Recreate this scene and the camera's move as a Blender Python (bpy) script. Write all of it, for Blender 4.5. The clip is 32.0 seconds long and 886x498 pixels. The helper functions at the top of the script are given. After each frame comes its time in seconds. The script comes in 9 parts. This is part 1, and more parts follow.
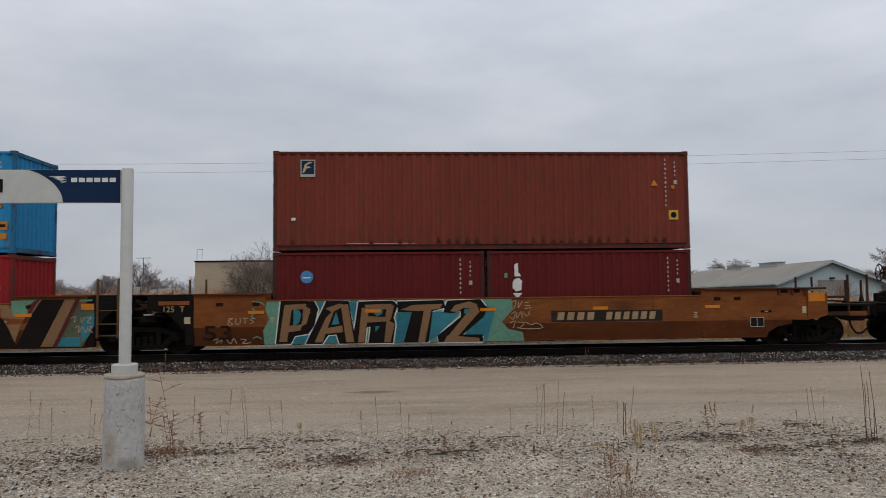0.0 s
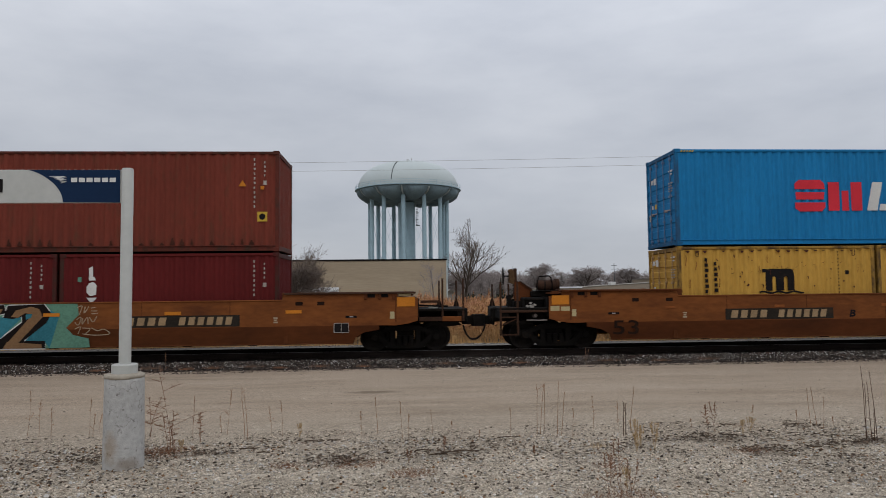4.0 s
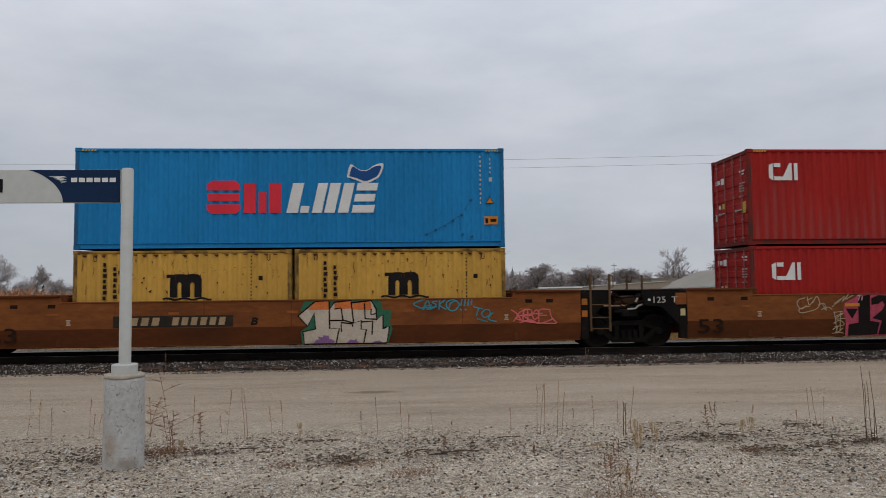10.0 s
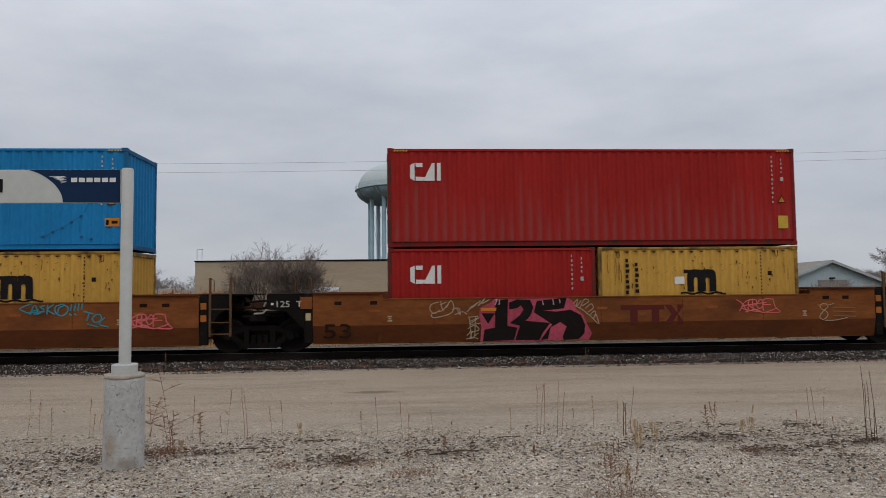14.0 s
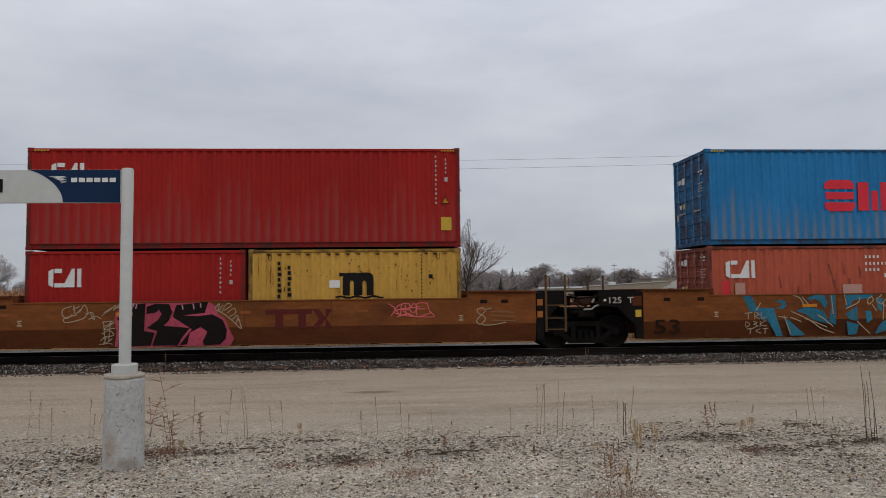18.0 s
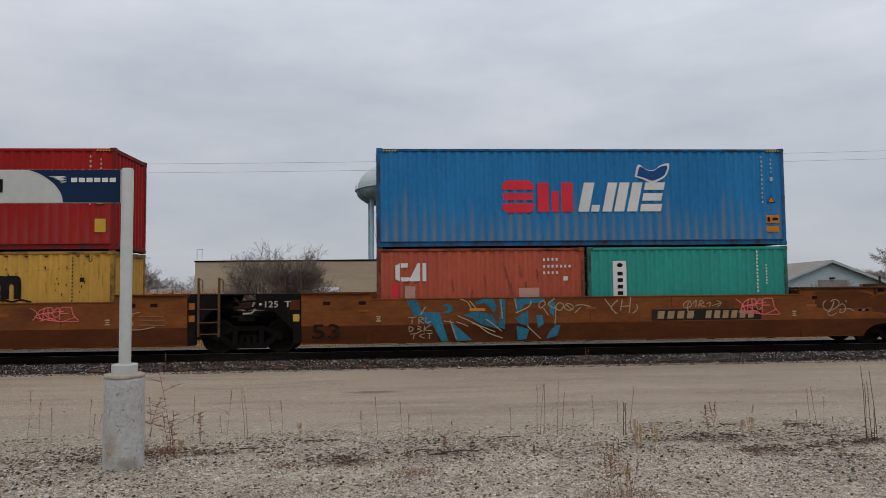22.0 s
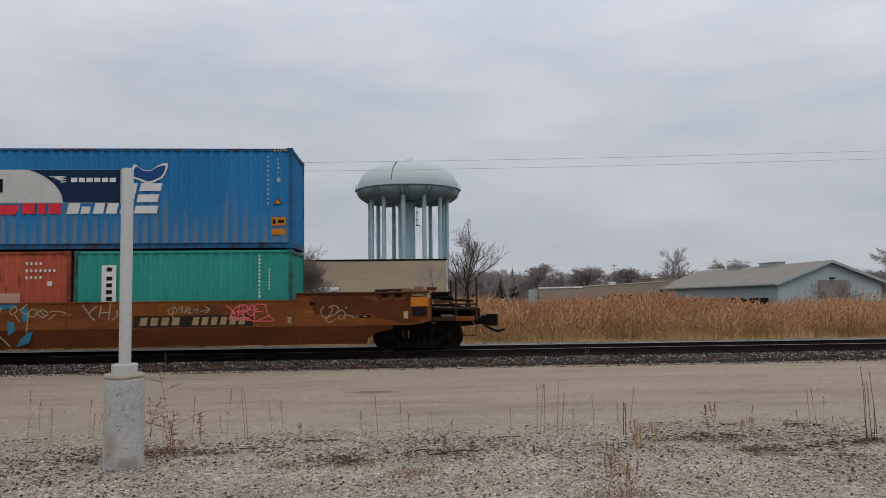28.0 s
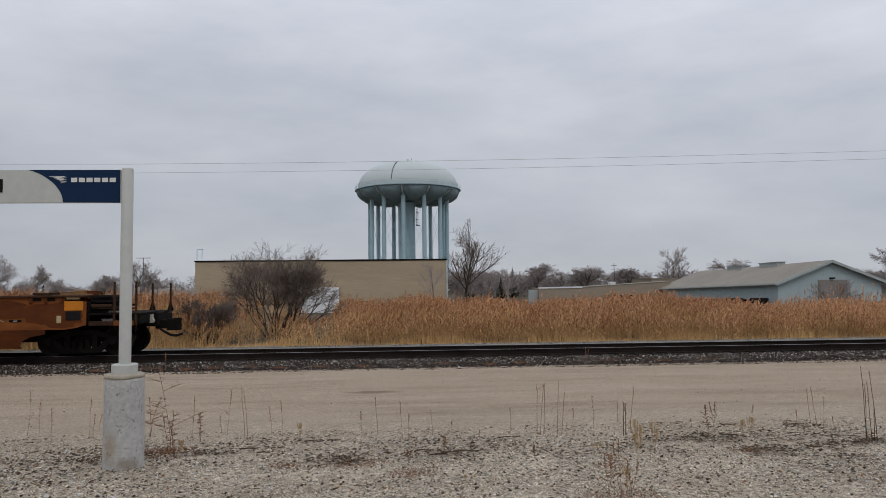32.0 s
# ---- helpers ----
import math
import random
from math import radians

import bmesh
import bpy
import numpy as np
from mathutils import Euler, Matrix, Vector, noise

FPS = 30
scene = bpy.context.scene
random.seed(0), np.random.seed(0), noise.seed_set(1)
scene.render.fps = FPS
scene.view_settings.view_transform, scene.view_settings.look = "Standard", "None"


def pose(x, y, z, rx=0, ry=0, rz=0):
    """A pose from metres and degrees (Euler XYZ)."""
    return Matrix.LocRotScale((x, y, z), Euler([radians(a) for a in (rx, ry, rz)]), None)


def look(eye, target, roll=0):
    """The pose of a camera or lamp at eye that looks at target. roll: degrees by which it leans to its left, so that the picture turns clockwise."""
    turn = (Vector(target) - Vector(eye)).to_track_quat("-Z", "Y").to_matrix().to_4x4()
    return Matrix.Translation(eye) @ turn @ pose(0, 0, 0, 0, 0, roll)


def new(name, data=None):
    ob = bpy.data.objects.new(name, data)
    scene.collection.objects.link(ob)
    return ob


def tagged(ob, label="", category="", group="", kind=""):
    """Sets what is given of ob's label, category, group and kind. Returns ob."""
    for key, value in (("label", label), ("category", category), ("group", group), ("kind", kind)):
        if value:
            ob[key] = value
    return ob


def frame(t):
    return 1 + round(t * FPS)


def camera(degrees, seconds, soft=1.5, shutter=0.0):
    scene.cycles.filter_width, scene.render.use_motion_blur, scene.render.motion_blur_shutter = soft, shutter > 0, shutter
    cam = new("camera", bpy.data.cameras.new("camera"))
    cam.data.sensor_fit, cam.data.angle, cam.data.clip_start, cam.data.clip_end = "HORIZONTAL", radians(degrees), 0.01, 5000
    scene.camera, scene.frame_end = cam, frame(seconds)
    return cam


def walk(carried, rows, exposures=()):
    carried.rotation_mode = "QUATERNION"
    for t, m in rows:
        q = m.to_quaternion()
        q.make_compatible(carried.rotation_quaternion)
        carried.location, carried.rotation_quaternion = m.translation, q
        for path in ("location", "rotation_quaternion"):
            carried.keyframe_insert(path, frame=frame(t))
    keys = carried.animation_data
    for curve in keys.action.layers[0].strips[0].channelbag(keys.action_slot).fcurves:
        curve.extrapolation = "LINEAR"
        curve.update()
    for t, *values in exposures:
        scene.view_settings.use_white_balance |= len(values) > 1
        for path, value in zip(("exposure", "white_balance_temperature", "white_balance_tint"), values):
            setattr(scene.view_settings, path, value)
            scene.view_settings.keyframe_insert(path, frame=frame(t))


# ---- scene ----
# x runs along the track to the right, y away from the camera, z up; y = 0 is the track's centre line
cam = camera(64.577, 32.0, soft=0.8, shutter=0.3)
EYE = pose(0.0, -21.419, 1.675, 93.277, 0.620, -3.495)
walk(cam, [(0.0, EYE), (32.0, EYE)])

# ---- light: a bright overcast day ----
SUN_UP, SUN_TURN = radians(52), radians(175)
world = bpy.data.worlds.new("overcast")
scene.world = world
world.use_nodes = True
wn, wl = world.node_tree.nodes, world.node_tree.links
wn.clear()
w_out = wn.new("ShaderNodeOutputWorld")
w_bg = wn.new("ShaderNodeBackground")
w_sky = wn.new("ShaderNodeTexSky")
w_sky.sky_type, w_sky.sun_disc = "NISHITA", False
w_sky.sun_elevation, w_sky.sun_rotation = SUN_UP, SUN_TURN
w_dim = wn.new("ShaderNodeMix")
w_dim.data_type, w_dim.blend_type = "RGBA", "MULTIPLY"
w_dim.inputs["Factor"].default_value = 1.0
w_dim.inputs["B"].default_value = (0.1, 0.1, 0.1, 1)
w_tc = wn.new("ShaderNodeTexCoord")
w_map = wn.new("ShaderNodeMapping")
w_map.inputs["Scale"].default_value = (1.6, 1.6, 5.0)
w_map.inputs["Rotation"].default_value = (0.12, 0.05, 0.4)
w_noise = wn.new("ShaderNodeTexNoise")
w_noise.inputs["Scale"].default_value, w_noise.inputs["Detail"].default_value = 2.1, 6
w_noise.inputs["Roughness"].default_value = 0.55
w_ramp = wn.new("ShaderNodeValToRGB")
w_ramp.color_ramp.elements[0].position, w_ramp.color_ramp.elements[1].position = 0.3, 0.72
w_ramp.color_ramp.elements[0].color = (0.539, 0.572, 0.643, 1)
w_ramp.color_ramp.elements[1].color = (0.687, 0.716, 0.779, 1)
w_sep = wn.new("ShaderNodeSeparateXYZ")
w_up = wn.new("ShaderNodeMapRange")
w_up.inputs["From Min"].default_value, w_up.inputs["From Max"].default_value = 0.40, 1.0
w_up.inputs["To Min"].default_value, w_up.inputs["To Max"].default_value = 1.0, 1.5
w_low = wn.new("ShaderNodeMapRange")
w_low.inputs["From Min"].default_value, w_low.inputs["From Max"].default_value = 0.0, 0.38
w_low.inputs["To Min"].default_value, w_low.inputs["To Max"].default_value = 0.0, 1.0
w_bend, w_lift = wn.new("ShaderNodeMath"), wn.new("ShaderNodeMath")
w_bend.operation, w_lift.operation = "POWER", "MULTIPLY_ADD"
w_bend.inputs[1].default_value = 2.0
w_lift.inputs[1].default_value, w_lift.inputs[2].default_value = 0.34, 0.745
w_both = wn.new("ShaderNodeMath")
w_both.operation = "MULTIPLY"
w_side, w_all = wn.new("ShaderNodeMath"), wn.new("ShaderNodeMath")
w_side.operation, w_all.operation = "MULTIPLY_ADD", "MULTIPLY"
w_side.inputs[1].default_value, w_side.inputs[2].default_value = 0.09, 1.005
w_bri = wn.new("ShaderNodeVectorMath")
w_bri.operation = "SCALE"
w_mix = wn.new("ShaderNodeMix")
w_mix.data_type = "RGBA"
w_mix.inputs["Factor"].default_value = 0.94
wl.new(w_tc.outputs["Generated"], w_map.inputs["Vector"])
wl.new(w_map.outputs["Vector"], w_noise.inputs["Vector"])
wl.new(w_noise.outputs["Fac"], w_ramp.inputs["Fac"])
wl.new(w_tc.outputs["Generated"], w_sep.inputs["Vector"])
wl.new(w_sep.outputs["Z"], w_up.inputs["Value"])
wl.new(w_ramp.outputs["Color"], w_bri.inputs[0])
wl.new(w_sep.outputs["Z"], w_low.inputs["Value"])
wl.new(w_up.outputs["Result"], w_both.inputs[0])
wl.new(w_low.outputs["Result"], w_bend.inputs[0])
wl.new(w_bend.outputs[0], w_lift.inputs[0])
wl.new(w_lift.outputs[0], w_both.inputs[1])
wl.new(w_sep.outputs["X"], w_side.inputs[0])
wl.new(w_both.outputs[0], w_all.inputs[0]), wl.new(w_side.outputs[0], w_all.inputs[1])
wl.new(w_all.outputs[0], w_bri.inputs["Scale"])
wl.new(w_sky.outputs["Color"], w_dim.inputs["A"])
wl.new(w_dim.outputs["Result"], w_mix.inputs["A"])
wl.new(w_bri.outputs["Vector"], w_mix.inputs["B"])
wl.new(w_mix.outputs["Result"], w_bg.inputs["Color"])
wl.new(w_bg.outputs["Background"], w_out.inputs["Surface"])
sun = new("sun", bpy.data.lights.new("sun", "SUN"))
sun.data.energy, sun.data.angle, sun.data.color = 0.5, radians(28), (1.0, 0.97, 0.93)
sun.matrix_basis = look((4, -46, 60), (0, 0, 0))
scene.view_settings.exposure = 0.0


# ---- materials ----
def mat(name, color, rough=0.7, metal=0.0, var=0.12, scale=3.0, dirt=0.0, dirt_color=(0.09, 0.06, 0.045), dirt_scale=1.2,
        bump=0.0, bump_scale=40.0, stretch=(1, 1, 1), per_object=0.0, per_island=0.0, dirt_at=0.55, dirt_soft=0.16, spec=0.16):
    """Base colour varied at two scales, patches of dirt and fine relief."""
    m = bpy.data.materials.new(name)
    m.use_nodes = True
    n, l = m.node_tree.nodes, m.node_tree.links
    b = n["Principled BSDF"]
    b.inputs["Roughness"].default_value, b.inputs["Metallic"].default_value = rough, metal
    b.inputs["Specular IOR Level"].default_value = spec
    tc, mp = n.new("ShaderNodeTexCoord"), n.new("ShaderNodeMapping")
    mp.inputs["Scale"].default_value = stretch
    l.new(tc.outputs["Object"], mp.inputs["Vector"])
    big, fine = n.new("ShaderNodeTexNoise"), n.new("ShaderNodeTexNoise")
    big.inputs["Scale"].default_value, big.inputs["Detail"].default_value = scale * 0.35, 3
    fine.inputs["Scale"].default_value, fine.inputs["Detail"].default_value = scale * 6, 5
    for t in (big, fine):
        l.new(mp.outputs["Vector"], t.inputs["Vector"])
    add = n.new("ShaderNodeMath")
    add.operation = "ADD"
    l.new(big.outputs["Fac"], add.inputs[0]), l.new(fine.outputs["Fac"], add.inputs[1])
    rng = n.new("ShaderNodeMapRange")
    rng.inputs["From Min"].default_value, rng.inputs["From Max"].default_value = 0.6, 1.4
    rng.inputs["To Min"].default_value, rng.inputs["To Max"].default_value = 1 - var * 1.6, 1 + var * 1.6
    l.new(add.outputs[0], rng.inputs["Value"])
    value = rng.outputs["Result"]
    for amount, node, socket in ((per_object, "ShaderNodeObjectInfo", "Random"), (per_island, "ShaderNodeNewGeometry", "Random Per Island")):
        if amount:
            info, r2, mu = n.new(node), n.new("ShaderNodeMapRange"), n.new("ShaderNodeMath")
            r2.inputs["To Min"].default_value, r2.inputs["To Max"].default_value = 1 - amount, 1 + amount
            l.new(info.outputs[socket], r2.inputs["Value"])
            mu.operation = "MULTIPLY"
            l.new(value, mu.inputs[0]), l.new(r2.outputs["Result"], mu.inputs[1])
            value = mu.outputs[0]
    sc = n.new("ShaderNodeVectorMath")
    sc.operation = "SCALE"
    sc.inputs[0].default_value = color
    l.new(value, sc.inputs["Scale"])
    out = sc.outputs["Vector"]
    if dirt:
        dn = n.new("ShaderNodeTexNoise")
        dn.inputs["Scale"].default_value, dn.inputs["Detail"].default_value, dn.inputs["Roughness"].default_value = dirt_scale, 7, 0.65
        l.new(mp.outputs["Vector"], dn.inputs["Vector"])
        dr = n.new("ShaderNodeMapRange")
        dr.inputs["From Min"].default_value, dr.inputs["From Max"].default_value = dirt_at, dirt_at + dirt_soft
        dr.inputs["To Max"].default_value = dirt
        l.new(dn.outputs["Fac"], dr.inputs["Value"])
        mx = n.new("ShaderNodeMix")
        mx.data_type = "RGBA"
        mx.inputs["B"].default_value = (*dirt_color, 1)
        l.new(dr.outputs["Result"], mx.inputs["Factor"]), l.new(out, mx.inputs["A"])
        out = mx.outputs["Result"]
    l.new(out, b.inputs["Base Color"])
    if bump:
        bn, bp = n.new("ShaderNodeTexNoise"), n.new("ShaderNodeBump")
        bn.inputs["Scale"].default_value, bn.inputs["Detail"].default_value = bump_scale, 4
        l.new(mp.outputs["Vector"], bn.inputs["Vector"])
        bp.inputs["Strength"].default_value, bp.inputs["Distance"].default_value = min(bump, 1.0), 0.02
        l.new(bn.outputs["Fac"], bp.inputs["Height"]), l.new(bp.outputs["Normal"], b.inputs["Normal"])
    return m


def steel_paint(name, color, rust=0.5, fade=0.12, at=0.6):
    """Container paint: faded in patches, with rust that runs down."""
    return mat(name, color, 0.62, 0, fade, 1.4, rust, (0.085, 0.038, 0.020), 2.2, 0.08, 30, (1.6, 1.6, 0.55), dirt_at=at, dirt_soft=0.22, spec=0.13)


def flute_dust(m, dust, amount, reach, pitch):
    """Road dust that has settled in the flutes of a pressed side and thins out upwards, unevenly from flute to flute."""
    n, l = m.node_tree.nodes, m.node_tree.links
    b = n["Principled BSDF"]
    old = b.inputs["Base Color"].links[0].from_socket
    tc, sep = n.new("ShaderNodeTexCoord"), n.new("ShaderNodeSeparateXYZ")
    l.new(tc.outputs["Object"], sep.inputs[0])

    def op(kind, x, y=None, z=None):
        k = n.new("ShaderNodeMath")
        k.operation = kind
        for i, v in enumerate((x, y, z)):
            if v is not None:
                if isinstance(v, (int, float)):
                    k.inputs[i].default_value = v
                else:
                    l.new(v, k.inputs[i])
        return k.outputs[0]
    wave = op("SINE", op("MULTIPLY_ADD", sep.outputs["X"], 2 * math.pi / pitch, -2.1))
    wave = op("MULTIPLY_ADD", wave, 0.5, 0.5)
    mp, t = n.new("ShaderNodeMapping"), n.new("ShaderNodeTexNoise")
    mp.inputs["Scale"].default_value = (2.2, 0.0, 0.25)
    t.inputs["Scale"].default_value, t.inputs["Detail"].default_value = 1.0, 5
    l.new(tc.outputs["Object"], mp.inputs["Vector"]), l.new(mp.outputs["Vector"], t.inputs["Vector"])
    high = op("MULTIPLY_ADD", t.outputs["Fac"], reach * 1.8, -reach * 0.3)
    fall = n.new("ShaderNodeMapRange")
    l.new(op("SUBTRACT", high, sep.outputs["Z"]), fall.inputs["Value"])
    fall.inputs["From Min"].default_value, fall.inputs["From Max"].default_value, fall.inputs["To Max"].default_value = -0.25, 0.9, amount
    x = n.new("ShaderNodeMix")
    x.data_type = "RGBA"
    x.inputs["B"].default_value = (*dust, 1)
    l.new(op("MULTIPLY", fall.outputs["Result"], wave), x.inputs["Factor"]), l.new(old, x.inputs["A"])
    l.new(x.outputs["Result"], b.inputs["Base Color"])
    return m


COLOURS = {
    "brown_red": ((0.160, 0.033, 0.020), 0.75, 0.52), "maroon": ((0.100, 0.010, 0.0095), 0.4, 0.6), "red": ((0.282, 0.0130, 0.0103), 0.3, 0.64),
    "yellow": ((0.475, 0.268, 0.050), 0.55, 0.59), "light_blue": ((0.010, 0.172, 0.388), 0.25, 0.66), "blue": ((0.019, 0.16, 0.36), 0.35, 0.6),
    "salmon": ((0.37, 0.080, 0.044), 0.5, 0.58), "teal": ((0.028, 0.255, 0.205), 0.3, 0.64), "sky_blue": ((0.022, 0.195, 0.385), 0.3, 0.64), "dark_red": ((0.25, 0.015, 0.017), 0.25, 0.64),
}
PAINT = {k: steel_paint(k + "_paint", c, r, at=a) for k, (c, r, a) in COLOURS.items()}
BAR = {k: mat(k + "_dusty_bar_paint", tuple(0.55 * v + 0.45 * w for v, w in zip(c, (0.24, 0.20, 0.18))), 0.7, 0, 0.15, 4, 0.5, (0.10, 0.06, 0.045), 4) for k, (c, r, a) in COLOURS.items()}
EDGE = {k: mat(k + "_worn_edge_paint", tuple(0.62 * v for v in c), 0.7, 0, 0.2, 3, 0.4 if k == "light_blue" else 0.85, (0.040, 0.022, 0.014), 2.6, 0.15, 30, (1, 1, 0.5), dirt_at=0.44, dirt_soft=0.18, spec=0.2) for k, (c, r, a) in COLOURS.items()}
PANEL = {k: flute_dust(steel_paint(k + "_side_paint", COLOURS[k][0], COLOURS[k][1], at=COLOURS[k][2]), dust, amount, reach, 0.2784) for k, dust, amount, reach in
         (("blue", (0.185, 0.195, 0.195), 0.75, 1.6), ("red", (0.25, 0.066, 0.055), 0.50, 2.2), ("brown_red", (0.085, 0.030, 0.020), 0.8, 0.7), ("sky_blue", (0.12, 0.12, 0.12), 0.6, 1.0), ("yellow", (0.22, 0.105, 0.03), 0.28, 1.4), ("salmon", (0.20, 0.07, 0.045), 0.5, 1.5), ("maroon", (0.06, 0.012, 0.01), 0.5, 1.5))}
M_GALV = mat("galvanised_bars", (0.34, 0.30, 0.28), 0.6, 0, 0.15, 5, 0.4, (0.14, 0.08, 0.06), 4)
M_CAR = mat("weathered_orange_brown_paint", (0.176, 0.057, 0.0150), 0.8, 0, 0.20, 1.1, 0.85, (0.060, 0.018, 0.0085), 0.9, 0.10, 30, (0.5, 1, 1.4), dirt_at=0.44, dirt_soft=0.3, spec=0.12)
M_CAR_LOW = mat("dark_brown_paint", (0.098, 0.030, 0.0095), 0.85, 0, 0.16, 1.2, 0.75, (0.042, 0.015, 0.007), 1.1, 0.12, 30, (0.5, 1, 1.4), dirt_at=0.45, dirt_soft=0.3, spec=0.1)
# grimy steel, its colour blackened further for the shadow round trucks and joints
M_GRIME = mat("shade_black_grimy_steel", (0.0078, 0.0064, 0.0054), 0.9, 0.0, 0.4, 4, 0.5, (0.024, 0.015, 0.009), 3, 0.2, 50, spec=0.10)
M_WHEEL = mat("brown_black_wheel_steel", (0.015, 0.0115, 0.0095), 0.85, 0.0, 0.3, 4, 0.5, (0.012, 0.010, 0.009), 3, spec=0.15)
M_RUST = mat("rusty_steel", (0.050, 0.024, 0.014), 0.85, 0.1, 0.3, 4, 0.5, (0.045, 0.024, 0.016), 3, 0.2, 50)
M_LADDER = mat("dull_ochre_steel", (0.100, 0.055, 0.026), 0.8, 0, 0.25, 5, 0.5, (0.035, 0.02, 0.013), 4)
M_RAILHEAD = mat("dull_rail_steel", (0.26, 0.255, 0.25), 0.55, 0.3, 0.15, 5)
M_RAIL = mat("dark_rusty_rail", (0.019, 0.014, 0.012), 0.85, 0.0, 0.3, 5, 0.4, (0.02, 0.012, 0.009), 3, 0.2, 60, spec=0.08)
M_TIE = mat("creosoted_timber", (0.016, 0.0135, 0.012), 0.9, 0, 0.35, 6, 0.4, (0.018, 0.015, 0.013), 4, 0.4, 30, (1, 0.3, 1), per_object=0.3, spec=0.05)
M_WHITE = mat("white_lettering", (0.60, 0.59, 0.56), 0.6, 0, 0.10, 4)
M_OFFWHITE = mat("weathered_white_lettering", (0.38, 0.35, 0.31), 0.7, 0, 0.15, 4, 0.4, (0.25, 0.18, 0.12), 4)
M_LOGO_RED = mat("logo_red", (0.60, 0.028, 0.045), 0.6, 0, 0.10, 4)
M_NAVY = mat("navy_paint", (0.0055, 0.020, 0.056), 0.6, 0, 0.10, 4, spec=0.12)
M_LOGO_BLUE = mat("logo_blue", (0.010, 0.060, 0.20), 0.6, 0, 0.10, 4)
M_INK = mat("dark_lettering", (0.014, 0.012, 0.012), 0.8, 0, 0.2, 5, 0.3, (0.06, 0.04, 0.03), 3, spec=0.05)
M_BLACK = mat("black_spray_paint", (0.012, 0.009, 0.008), 0.85, 0, 0.2, 4, 0.3, (0.035, 0.02, 0.014), 3, spec=0.05)
M_ORANGE = mat("orange_reflector", (0.50, 0.17, 0.015), 0.5, 0, 0.15, 6)
M_DULL_ORANGE = mat("dusty_orange_reflector", (0.33, 0.105, 0.016), 0.6, 0, 0.2, 6)
M_YELLOW_TAG = mat("yellow_placard", (0.50, 0.32, 0.04), 0.55, 0, 0.12, 6)
M_CREAM = mat("cream_placard", (0.42, 0.34, 0.18), 0.6, 0, 0.12, 6)
M_TEAL_G = mat("teal_spray_paint", (0.030, 0.150, 0.185), 0.7, 0, 0.2, 3)
M_MINT = mat("mint_spray_paint", (0.10, 0.215, 0.15), 0.7, 0, 0.2, 3)
M_OLIVE_G = mat("muddy_green_spray_paint", (0.075, 0.085, 0.052), 0.75, 0, 0.3, 3, 0.6, (0.10, 0.045, 0.022), 2.5)
M_MAROON_G = mat("maroon_spray_paint", (0.075, 0.016, 0.014), 0.75, 0, 0.2, 3)
M_TAN = mat("tan_spray_paint", (0.20, 0.11, 0.052), 0.7, 0, 0.15, 3)
M_PINK = mat("pink_spray_paint", (0.58, 0.115, 0.115), 0.7, 0, 0.2, 4)
M_GREEN_G = mat("green_spray_paint", (0.025, 0.10, 0.055), 0.7, 0, 0.2, 3)
M_PURPLE = mat("purple_spray_paint", (0.19, 0.09, 0.20), 0.7, 0, 0.2, 3)
M_CHALK = mat("pale_spray_paint", (0.33, 0.255, 0.165), 0.75, 0, 0.2, 4)
M_PINK_GROUND = mat("deep_pink_spray_paint", (0.36, 0.055, 0.085), 0.75, 0, 0.25, 3, 0.5, (0.20, 0.035, 0.05), 2)
M_PALE_PINK = mat("pale_pink_spray_paint", (0.45, 0.24, 0.26), 0.7, 0, 0.2, 4)
M_SCRAWL_TEAL = mat("blue_green_spray_paint", (0.035, 0.22, 0.26), 0.7, 0, 0.2, 4)
M_SCRAWL_BLUE = mat("faded_blue_spray_paint", (0.022, 0.135, 0.20), 0.75, 0, 0.25, 3, 0.5, (0.06, 0.06, 0.05), 2)
M_GRAF_WHITE = mat("dusty_white_spray_paint", (0.43, 0.36, 0.28), 0.75, 0, 0.12, 3, 0.5, (0.24, 0.16, 0.10), 1.6)
M_SPRAY_ORANGE = mat("orange_spray_paint", (0.50, 0.13, 0.035), 0.7, 0, 0.2, 3)
M_STENCIL = mat("faded_black_stencil", (0.019, 0.010, 0.0065), 0.85, 0, 0.25, 4, 0.3, (0.06, 0.026, 0.012), 2.5, spec=0.05)
M_STICKER = mat("blue_sticker", (0.06, 0.21, 0.42), 0.6, 0, 0.1, 5)
M_NUMBER = mat("weathered_tan_figures", (0.29, 0.195, 0.105), 0.7, 0, 0.2, 6)
M_BOARD = mat("weathered_black_board", (0.026, 0.021, 0.016), 0.8, 0, 0.25, 4, 0.6, (0.07, 0.032, 0.014), 2.5, spec=0.05)
M_DULL_REFLECTOR = mat("grimy_orange_reflector", (0.22, 0.065, 0.014), 0.6, 0, 0.3, 6)
M_SCRAPE = mat("rusty_dent_scrape", (0.17, 0.05, 0.033), 0.8, 0, 0.3, 6)
M_DENT = mat("scuffed_dark_blue", (0.012, 0.075, 0.15), 0.8, 0, 0.3, 8)
# for rust blots and spots, and for shade painted under top rails
M_RUST_SHADE = mat("dark_rust_and_notch_shade", (0.058, 0.019, 0.012), 0.9, 0, 0.3, 8)
M_OXIDE = mat("oxide_red_paint", (0.085, 0.013, 0.009), 0.7, 0, 0.15, 4)
M_POLE = mat("white_sign_paint", (0.46, 0.46, 0.43), 0.45, 0, 0.06, 2, 0.2, (0.4, 0.38, 0.33), 3)


